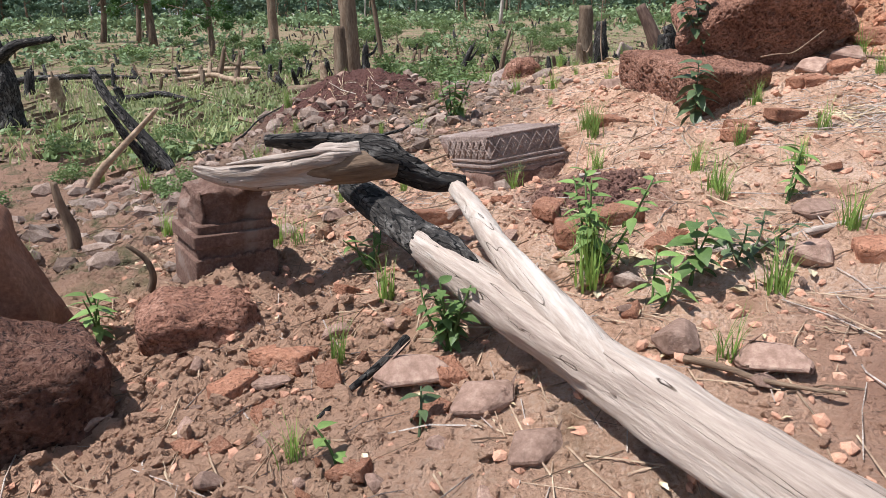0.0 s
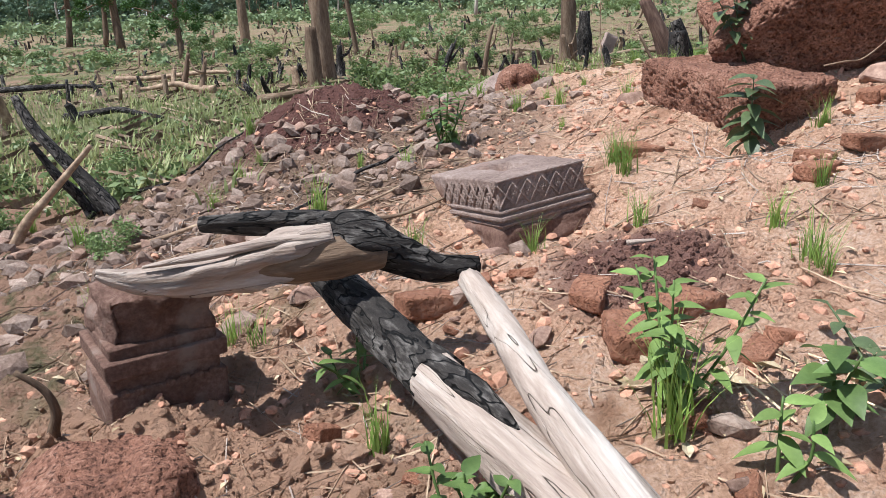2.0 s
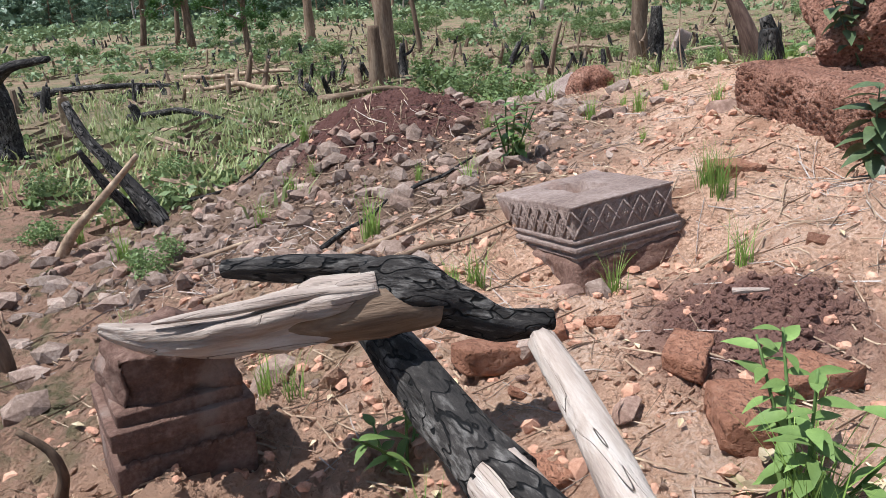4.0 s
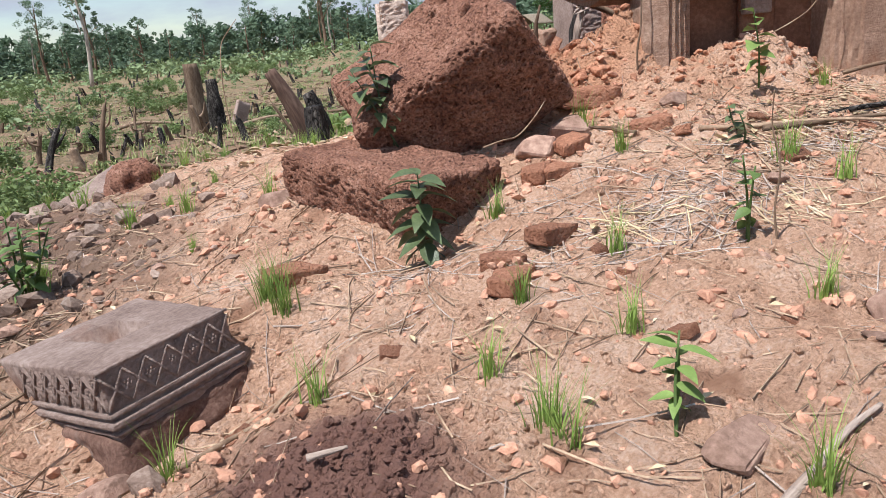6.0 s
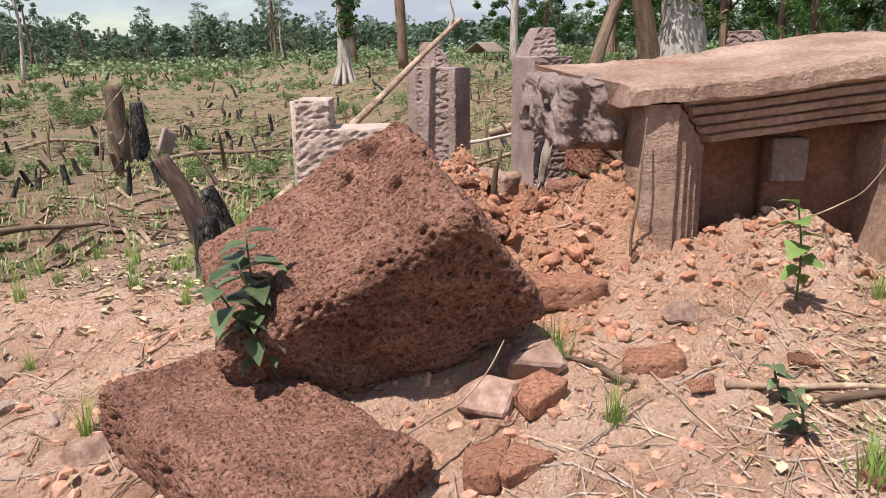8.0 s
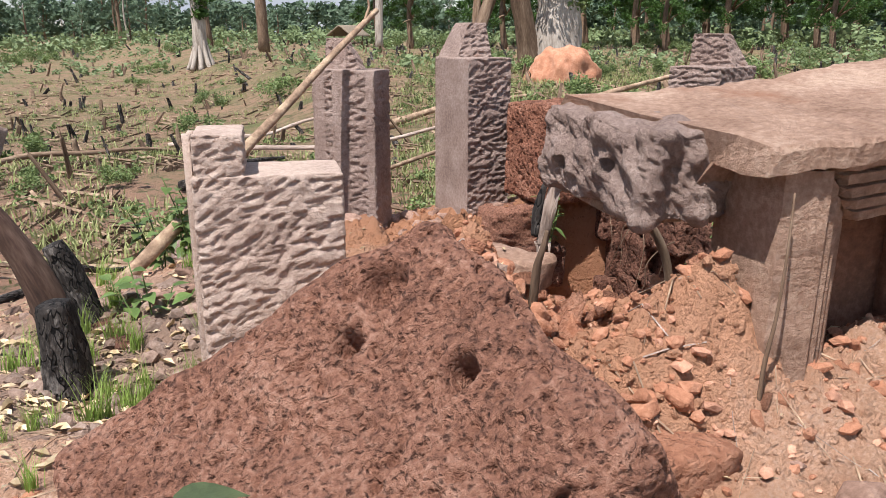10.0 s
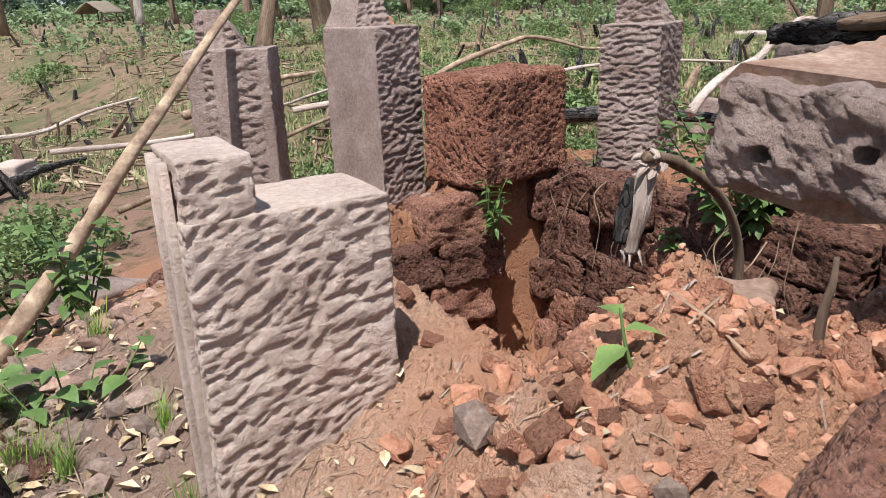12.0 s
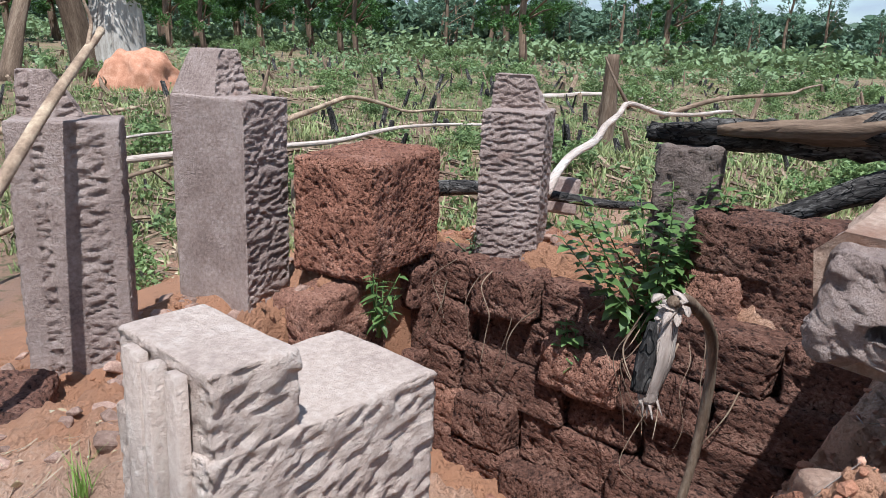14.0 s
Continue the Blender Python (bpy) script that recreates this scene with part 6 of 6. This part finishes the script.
# litter, weeds and stones on the low ground beside the front jamb
litter("rubble", 420, lambda r: (r.gauss(2.6, 0.5), r.gauss(8.7, 0.7)), lambda r, x, y, v, f: crumb(r, x, y, v, f, 0.010, 0.06), RUBBLE, "grey-brown rubble beside the front jamb", "rubble", seed=70)
litter("dry_leaves", 260, lambda r: (r.gauss(2.4, 0.5), r.gauss(8.5, 0.7)), big_leaf, LEAF_DRY, "curled pale leaves beside the front jamb", "dry leaves", seed=71)
litter("twigs", 420, lambda r: (r.gauss(2.4, 0.6), r.gauss(8.6, 0.8)), twig, DRY, "dry twigs beside the front jamb", "twigs", seed=72)
for k in range(20):
    tuft(vr.gauss(2.25, 0.4), vr.gauss(8.4, 0.6), vr.uniform(0.6, 1.1))
for k, (x, y, h) in enumerate(((3.28, 9.72, 0.45), (3.45, 9.95, 0.6), (3.2, 10.1, 0.5))):
    plant("vine", pose(*on_ground(x, y)), "dark green leafy vine beside the front jamb", h, 46, 0.12, 0.045, LEAF, 300 + k, stems=5, spread=0.13, group="vines beside the front jamb")
# dry stalks and fibres in mats on the sand
for k, (x, y, way) in enumerate(((2.35, 4.55, 10), (1.5, 4.9, 40), (2.9, 4.25, -15), (3.5, 4.6, 5), (0.9, 3.1, 20), (-0.3, 4.2, 60))):
    litter("straw", 32, lambda r: (r.gauss(x, 0.13), r.gauss(y, 0.07)), twig, BLEACHED if k % 2 else LEAF_DRY, "mat of pale dead grass on the sand", "straw", seed=80 + k)

# ---- burnt clearing and forest ----
def stump_thing(label, h, r, seed, material, tilt=0.1, fork=False):
    rg = random.Random(seed)
    root = empty("stump", label, "stump", "burnt stumps of the clearing")
    top = Vector((rg.gauss(0, tilt) * h, rg.gauss(0, tilt) * h, h))
    limb("trunk", [Vector((0, 0, -0.1)), top * 0.5 + Vector((rg.gauss(0, 0.03), rg.gauss(0, 0.03), 0)), top], [r * 1.35, r, r * 0.7], material, root, sides=9, rough=0.25, seed=seed, steps=4)
    limb("splinter", [top * 0.85, top + Vector((r * 0.4, 0, 0.18 * h))], [r * 0.5, r * 0.1], material, root, sides=5, rough=0.2, seed=seed, steps=2)
    if fork:
        limb("branch", [top * 0.6, top * 0.75 + Vector((0.25 * h, 0.1 * h, 0)), top * 1.05 + Vector((0.4 * h, 0.1 * h, 0))], [r * 0.5, r * 0.4, r * 0.15], material, root, sides=6, rough=0.2, seed=seed, steps=3)
    return root


stumps = [stump_thing("short charred stump in the clearing", 0.5, 0.09, 1, CHAR), stump_thing("thin grey-brown stump in the clearing", 0.8, 0.06, 2, BARK, 0.15), stump_thing("forked charred stump in the clearing", 0.75, 0.09, 3, CHAR, 0.12, True),
          stump_thing("pale splintered stump in the clearing", 0.55, 0.12, 4, DRY), stump_thing("forked brown stump in the clearing", 1.0, 0.07, 5, BARK, 0.2, True)]
for i, s in enumerate(stumps):
    x, y = -9.0 + 3.1 * i, 15.0 + 2.3 * i
    s.matrix_basis = pose(*on_ground(x, y))
rng = random.Random(31)
n = 0
while n < 270:
    a, d = radians(rng.uniform(-66, 112)), 10.5 + 75 * rng.random() ** 1.5
    x, y = 1.5 + math.sin(a) * d, 5.5 + math.cos(a) * d
    if math.hypot(x - 5, y - 7.7) < 6:
        continue
    copy_thing(rng.choice(stumps), pose(*on_ground(x, y), rng.gauss(0, 13), rng.gauss(0, 13), rng.uniform(0, 360))).scale = [rng.uniform(0.3, 0.95), rng.uniform(0.3, 0.95), rng.uniform(0.25, 1.1)]
    n += 1


def set_stump(x, y, h, r, seed, material, label, top=(0, 0), z=None):
    b = on_ground(x, y) if z is None else Vector((x, y, z))
    p = [b + Vector((0, 0, -0.1)), b + Vector((top[0] * 0.4, top[1] * 0.4, h * 0.5)), b + Vector((top[0], top[1], h))]
    return tagged(limb("stump", p, [r * 1.3, r, r * 0.75], material, sides=12, rough=0.25, seed=seed), label, "stump")


set_stump(3.45, 24.9, 2.05, 0.25, 1, BARK, "tall grey broken stump in the clearing", z=-0.50)
set_stump(4.05, 25.5, 1.55, 0.22, 2, CHAR, "dark stump beside the tall one", z=-0.50)
set_stump(-3.0, 18.5, 2.75, 0.21, 3, BARK, "tall grey broken trunk in the clearing")
set_stump(-2.95, 17.0, 1.2, 0.15, 4, BARK, "split stump beside the tall trunk")
set_stump(2.43, 9.5, 0.85, 0.085, 5, DARK_BARK, "brown stump leaning beside the temple", (-0.33, 0.15), 0.62)
set_stump(2.56, 9.3, 0.62, 0.08, 6, CHAR, "burnt stump leaning beside the temple", (-0.2, 0.05), 0.62)
set_stump(2.2, 8.55, 0.45, 0.10, 7, CHAR, "burnt stump at the foot of the pole", (-0.03, 0.0), 0.72)
set_stump(14.7, 7.83, 1.55, 0.13, 8, BARK, "broken stump with branches behind the temple")
set_stump(-12.6, 47, 5.0, 0.25, 9, BARK, "tall dead trunk in the clearing")
set_stump(-4.6, 36.5, 4.0, 0.10, 10, BARK, "thin dead trunk in the clearing", (-0.6, 0))
white_tree = set_stump(20.9, 51.5, 16, 0.36, 11, WHITE_BARK, "white-barked dead tree wrapped in creepers")
set_stump(29.6, 60.0, 17, 0.36, 12, BARK, "tall dead trunk in the clearing", (-0.8, 0))
set_stump(42.0, 62.0, 17, 0.30, 13, WHITE_BARK, "tall dead trunk in the clearing", (0.4, 0))
set_stump(50.0, 58.0, 17, 0.30, 14, BARK, "tall dead trunk in the clearing", (1.4, 0))
set_stump(23.0, 24.0, 6.0, 0.75, 15, WHITE_BARK, "thick splintered trunk behind the temple", (0.3, 0))
set_stump(22.2, 24.5, 5.0, 0.35, 16, BARK, "thin trunk beside the thick one", (-1.2, 0.3))
set_stump(19.5, 25.0, 4.5, 0.22, 17, BARK, "leaning dead trunk behind the temple", (2.6, 0.5))
# long logs in the clearing
for k, (x, y, ang, n, r, mt) in enumerate(((-9, 27, -10, 6, 0.1, DRY), (-6, 17, 160, 2.2, 0.08, DRY), (2, 31, 5, 7, 0.09, DRY), (-13, 24, 20, 4, 0.12, CHAR), (-2.5, 14.5, 15, 2.0, 0.08, BARK), (5.5, 21, 0, 4, 0.07, BARK), (7, 17, 30, 3, 0.09, CHAR), (11, 24, -15, 5, 0.08, BLEACHED), (1, 14, 20, 2.4, 0.06, BARK), (13, 18, -25, 4, 0.09, DRY), (3, 12, 30, 1.6, 0.05, CHAR), (-5.5, 13, -20, 2, 0.07, CHAR), (22, 16, -50, 5, 0.1, DRY), (26, 9, -70, 5, 0.1, BLEACHED))):
    c, s = math.cos(radians(ang)) * n / 2, math.sin(radians(ang)) * n / 2
    stick((on_ground(x - c, y - s, r), on_ground(x + 0.1, y, r + 0.12), on_ground(x + c, y + s, r)), r, mt, "fallen log in the burnt clearing", 80 + k, "logs of the clearing", "log", 0.2, 9)

to_tree = white_tree.matrix_basis.inverted()
for k in range(9):                              # splayed white roots of the dead tree
    a = 0.7 * k
    b = on_ground(20.9, 51.5)
    root = limb("root", [b + Vector((math.cos(a) * 0.85, math.sin(a) * 0.85, -0.1)), b + Vector((math.cos(a) * 0.5, math.sin(a) * 0.5, 0.7)), b + Vector((math.cos(a) * 0.22, math.sin(a) * 0.22, 2.2))], [0.16, 0.15, 0.08], WHITE_BARK, white_tree, sides=6, rough=0.3, seed=k, steps=3)
    root.matrix_basis = to_tree @ root.matrix_basis
# creeper foliage on the dead tree
cr = tagged(new("creeper_foliage", crown_mesh("leaves", 3, [(0, 0, 3.6, 0.6), (0.1, 0, 4.5, 0.9), (0.3, 0, 5.6, 1.1), (-0.2, 0, 6.6, 1.0), (0.1, 0, 7.8, 0.9), (0.2, 0, 9.5, 1.0), (0, 0, 11.5, 1.0)], 420, 0.16, CROWN)), "dark green creeper on the dead tree", "creeper")
cr.matrix_basis = pose(20.9, 51.2, 0)
cr2 = tagged(new("creeper_foliage", crown_mesh("leaves", 4, [(0.3, 0, 2.6, 0.8), (-0.2, 0, 3.4, 1.0), (0.3, 0, 4.4, 1.1), (-1.4, 0, 4.6, 1.0), (1.4, 0, 4.4, 1.1), (0.2, 0.3, 5.6, 1.3)], 420, 0.10, SHRUB)), "green creeper on the thick trunk", "creeper")
cr2.matrix_basis = pose(23.0, 23.6, 0.9)
mound_mesh = rounded_box((2.4, 2.2, 1.5), 16, 0.5, lambda q, p: (q.x * (1 - 0.42 * (p.z + 1) / 2), q.y * (1 - 0.42 * (p.z + 1) / 2), q.z), lumps(5, 0.16, 2.2))
termite = tagged(part("termite_mound", mound_mesh, EARTH, m=pose(19.6, 20.6, 0.45)), "orange earth termite mound behind the temple", "termite mound")

# shrubs and forest
shrubs = []
for i in range(4):
    rg = random.Random(60 + i)
    ob = tagged(new("shrub", crown_mesh("leaves", 60 + i, [(rg.gauss(0, 0.35), rg.gauss(0, 0.35), rg.uniform(0.15, 0.55), rg.uniform(0.2, 0.42)) for _ in range(7)], 190, 0.045, SHRUB)), "green shrub growing in the clearing", "shrub", "shrubs of the clearing")
    ob.matrix_basis = pose(*on_ground(-5.0 + 5 * i, 20 + 2 * i))
    shrubs.append(ob)
n = 0
while n < 210:
    a = radians(rng.uniform(-66, 112))
    d = 9 + 90 * rng.random() ** 1.4
    if math.degrees(a) < 35 and d < 28 and rng.random() < 0.75:
        continue
    x, y = 1.5 + math.sin(a) * d, 5.5 + math.cos(a) * d
    if math.hypot(x - 5, y - 7.7) < 5.5:
        continue
    ob = copy_thing(rng.choice(shrubs), pose(*on_ground(x, y), 0, 0, rng.uniform(0, 360)))
    ob.scale = [rng.uniform(0.4, 1.0) * (1 + d / 70)] * 3
    n += 1
for x, y, s in ((-0.35, 8.9, 0.6), (0.0, 9.4, 0.6), (-2.9, 7.2, 0.35), (-3.5, 6.6, 0.3), (-4.3, 7.9, 0.4), (-3.4, 8.6, 0.4), (-2.2, 5.6, 0.3), (-3.8, 5.6, 0.35), (4.7, 12.6, 0.9), (5.3, 13.5, 0.9), (7.6, 12.2, 0.7), (9.3, 9.6, 0.6)):
    ob = copy_thing(shrubs[0], pose(*on_ground(x, y), 0, 0, 70 * x))
    ob.scale = [s] * 3
trees = [tree("slender forest tree with a small ragged crown", 15, 0.22, 1, 0.42, 0.17, 26, 70, 0.22), tree("broad forest tree with a dense crown", 13, 0.28, 2, 0.25, 0.30, 36, 80, 0.25), tree("tall forest tree with a high crown", 21, 0.32, 3, 0.5, 0.17, 28, 80, 0.25),
         tree("bushy forest tree branching low", 9, 0.22, 4, 0.12, 0.40, 36, 80, 0.22), tree("thin tall tree with tufts of leaves", 18, 0.2, 5, 0.5, 0.12, 20, 70, 0.2, bark=WHITE_BARK)]
for i, t in enumerate(trees):
    t.matrix_basis = pose(-40 + 45 * i, 175 - 4 * i * i, 0)
n = 0
while n < 290:
    a = rng.uniform(-40, 114)
    d = (175 - 60 * smooth(25, 80, a)) * rng.uniform(0.9, 1.5)
    x, y = 1.5 + math.sin(radians(a)) * d, 5.5 + math.cos(radians(a)) * d
    ob = copy_thing(rng.choice(trees if rng.random() < 0.6 else trees[1:4:2]), pose(*on_ground(x, y), 0, 0, rng.uniform(0, 360)))
    ob.scale = [rng.uniform(0.5, 1.0)] * 3
    n += 1
trees.append(tree("dense dark broadleaf tree behind the temple", 14, 0.35, 6, 0.2, 0.34, 48, 190, 0.18, material=CROWN))
trees[-1].matrix_basis = pose(88, 40, 0.9)
for x, y, k, s in ((2.5, 105, 4, 1.0), (-28, 62, 0, 0.8), (-33, 66, 1, 0.8), (36, 85, 2, 0.9), (62, 70, 5, 1.1), (66, 58, 5, 1.2), (72, 52, 5, 1.2), (55, 80, 5, 1.0), (78, 60, 5, 1.2), (70, 18, 5, 0.9), (95, 24, 5, 1.1), (84, 45, 5, 1.1), (76, 38, 5, 0.8), (-14, 40, 5, 0.4), (-25, 58, 5, 0.8), (100, 5, 5, 1.0), (58, 62, 5, 0.8), (64, 50, 5, 0.75), (68, 66, 5, 1.0), (60, 44, 5, 0.6), (74, 46, 5, 0.9), (80, 52, 5, 1.1), (70, 34, 5, 0.7), (52, 70, 5, 0.7), (86, 66, 5, 1.2)):
    ob = copy_thing(trees[k], pose(*on_ground(x, y), 0, 0, 40 * k))
    ob.scale = [s] * 3


def hedge(r, seed):
    clumps = []
    for i in range(800):
        a = r.uniform(-42, 116)
        d = (150 - 50 * smooth(25, 80, a)) * r.uniform(0.8, 1.25)
        x, y = 1.5 + math.sin(radians(a)) * d, 5.5 + math.cos(radians(a)) * d
        clumps.append((x, y, ground_z(x, y) + r.uniform(0.2, 1.6), r.uniform(1.2, 3.2)))
    return crown_mesh("thicket", seed, clumps, 60, 0.45, THICKET)


tagged(new("thicket", hedge(random.Random(9), 9)), "green scrub along the forest edge", "thicket", kind="stuff")


def weed_patch(r, x, y, v, f):
    """A few bent blades, two faces each."""
    g = ground_z(x, y)
    for _ in range(7):
        h, a, w = r.uniform(0.06, 0.24), r.uniform(0, 6.28), r.uniform(0.007, 0.013)
        p = Vector((x + r.gauss(0, 0.10), y + r.gauss(0, 0.10), g - 0.01))
        out, side = Vector((math.cos(a), math.sin(a), 0)), Vector((-math.sin(a), math.cos(a), 0)) * w
        c = len(v)
        mid = p + out * h * 0.2 + Vector((0, 0, h * 0.6))
        v.extend([p - side, p + side, mid + side, mid - side, p + out * h * r.uniform(0.4, 0.8) + Vector((0, 0, h))])
        f.extend([(c, c + 1, c + 2, c + 3), (c + 3, c + 2, c + 4)])


def behind_temple(r):
    while True:
        a, d = radians(r.uniform(38, 112)), 5.5 + 42 * r.random() ** 1.4
        x, y = 1.5 + math.sin(a) * d, 5.5 + math.cos(a) * d
        u, w = temple_uv(x, y)
        if (u > 3.2 or w > 6.0) and u > -3 and noise.noise(Vector((x * 0.3, y * 0.3, 4))) > -0.22:
            return x, y


def in_field(r):
    while True:
        a, d = radians(r.uniform(-72, 112)), 4.5 + 55 * r.random() ** 1.6
        x, y = 1.5 + math.sin(a) * d, 5.5 + math.cos(a) * d
        if x < 3 and d < 22 and r.random() < 0.6:
            continue
        if math.hypot(x - 4.4, y - 7.2) > 5.4 and noise.noise(Vector((x * 0.25, y * 0.25, 0))) > -0.25:
            return x, y


litter("field_grass", 9000, in_field, weed_patch, FIELD_GRASS, "sparse green grass and weeds in the burnt clearing", "grass", seed=14)


litter("field_grass", 350, lambda r: (r.gauss(-4.5, 2.6), r.gauss(13.0, 2.6)), weed_patch, FIELD_GRASS, "bright young grass in the clearing", "grass", seed=28)


def field_bit(r, x, y, v, f):
    n = r.uniform(0.2, 1.0)
    a, w = r.uniform(0, math.pi), r.uniform(0.008, 0.03)
    d, s = Vector((math.cos(a), math.sin(a), r.uniform(-0.05, 0.3))) * n / 2, Vector((-math.sin(a), math.cos(a), 0)) * w
    q = Vector((x, y, ground_z(x, y) + w + 0.1 * max(0, d.z)))
    c = len(v)
    for e in (q - d, q + d):
        v.extend([e + s, e - s * 0.5 + Vector((0, 0, w)), e - s * 0.5 - Vector((0, 0, w))])
    for j in range(3):
        f.append((c + j, c + (j + 1) % 3, c + 3 + (j + 1) % 3, c + 3 + j))


def field_chip(r, x, y, v, f):
    """A scrap of dry leaf or pale litter."""
    a, s = r.uniform(0, 6.28), r.uniform(0.02, 0.09)
    d, e = Vector((math.cos(a), math.sin(a), r.uniform(-0.2, 0.4))) * s, Vector((-math.sin(a), math.cos(a), 0.1)) * s * 0.5
    q = Vector((x, y, ground_z(x, y) + 0.03))
    c = len(v)
    v.extend([q - d, q + e, q + d, q - e])
    f.append((c, c + 1, c + 2, c + 3))


litter("dry_litter", 7000, in_field, field_chip, LEAF_DRY, "pale dry litter over the burnt clearing", "dry litter", seed=50)
lw = random.Random(51)
low = []
for k in range(1900):
    x, y = in_field(lw) if k % 3 else behind_temple(lw)
    low.append((x, y, ground_z(x, y) + 0.06, lw.uniform(0.08, 0.34)))
tagged(new("low_weeds", crown_mesh("leaves", 52, low, 40, 0.05, SHRUB)), "low green weeds sprouting over the burnt clearing", "weeds", kind="stuff")
litter("field_grass", 4500, behind_temple, weed_patch, FIELD_GRASS, "thick yellow-green grass behind the temple", "grass", seed=62)
sw = random.Random(53)
scrub_clumps = []
while len(scrub_clumps) < 1700:
    a, d = radians(sw.uniform(-45, 112)), sw.uniform(32, 150)
    x, y = 1.5 + math.sin(a) * d, 5.5 + math.cos(a) * d
    if noise.noise(Vector((x * 0.05, y * 0.05, 8))) > -0.12:
        r = sw.uniform(0.25, 0.9)
        scrub_clumps.append((x, y, ground_z(x, y) + 0.35 * r, r))
tagged(new("scrub", crown_mesh("leaves", 54, scrub_clumps, 26, 0.17, THICKET)), "low green scrub over the far clearing", "scrub", kind="stuff")
litter("brushwood", 6500, in_field, field_bit, BARK, "charred and grey brushwood littering the clearing", "brushwood", seed=15)
litter("brushwood", 3200, in_field, field_bit, DRY, "pale dry brushwood in the clearing", "brushwood", seed=16)



def wood_behind(r, seed):
    clumps = []
    for i in range(3200):
        a = r.uniform(-42, 116)
        d = (200 - 60 * smooth(25, 80, a)) * r.uniform(0.95, 1.25)
        x, y = 1.5 + math.sin(radians(a)) * d, 5.5 + math.cos(radians(a)) * d
        h = 9.5 + 5.0 * noise.noise(Vector((a * 0.25, 3, 0)))
        clumps.append((x, y, r.uniform(1, h), r.uniform(1.6, 3.4)))
    return crown_mesh("wood", seed, clumps, 44, 0.85, CROWN_HAZED)


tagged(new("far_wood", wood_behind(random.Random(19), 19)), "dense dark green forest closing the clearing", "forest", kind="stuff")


def far_stub(r, x, y, v, f):
    d = math.hypot(x - 1.5, y - 5.5)
    if d < 12:
        return False
    h, w = r.uniform(0.08, 0.45) * (1 + d / 90), r.uniform(0.015, 0.06) * (1 + d / 60)
    t = Vector((r.gauss(0, 0.35), r.gauss(0, 0.35), 1)) * h
    c = len(v)
    q = Vector((x, y, ground_z(x, y) - 0.03))
    for k, e in ((1.3, q), (0.8, q + t)):
        for j in range(5):
            v.append(e + Vector((math.cos(1.257 * j) * w * k, math.sin(1.257 * j) * w * k, 0.2 * w * (j % 2) if k < 1 else 0)))
    for j in range(5):
        f.append((c + j, c + (j + 1) % 5, c + 5 + (j + 1) % 5, c + 5 + j))
    f.append(tuple(c + 5 + j for j in range(5)))


def far_field(r):
    a, d = radians(r.uniform(-60, 112)), 12 + 110 * r.random() ** 1.3
    return 1.5 + math.sin(a) * d, 5.5 + math.cos(a) * d


litter("small_stubs", 900, far_field, far_stub, CHAR, "countless small charred stubs in the clearing", "stubs", seed=17)
litter("small_stubs", 600, far_field, far_stub, BARK, "countless small brown stubs in the clearing", "stubs", seed=18)

# hut at the edge of the clearing
hut = empty("hut", "small thatched field hut on posts at the forest edge", "hut", m=pose(57, 90, 0, 0, 0, 25))
for x in (-1.6, 1.6):
    for y in (-1.2, 1.2):
        limb("post", [(x, y, -0.2), (x, y, 2.6)], [0.09, 0.08], BARK, hut, sides=6, rough=0.05, steps=2)
part("platform", rounded_box((3.6, 2.8, 0.15), 2, 0.03), DRY, hut, m=pose(0, 0, 1.2))
for sgn in (-1, 1):
    part("roof", rounded_box((4.6, 2.3, 0.15), 4, 0.04, None, lumps(3, 0.05, 2)), THATCH, hut, m=pose(0, sgn * 0.95, 2.75, -sgn * 34, 0, 0))
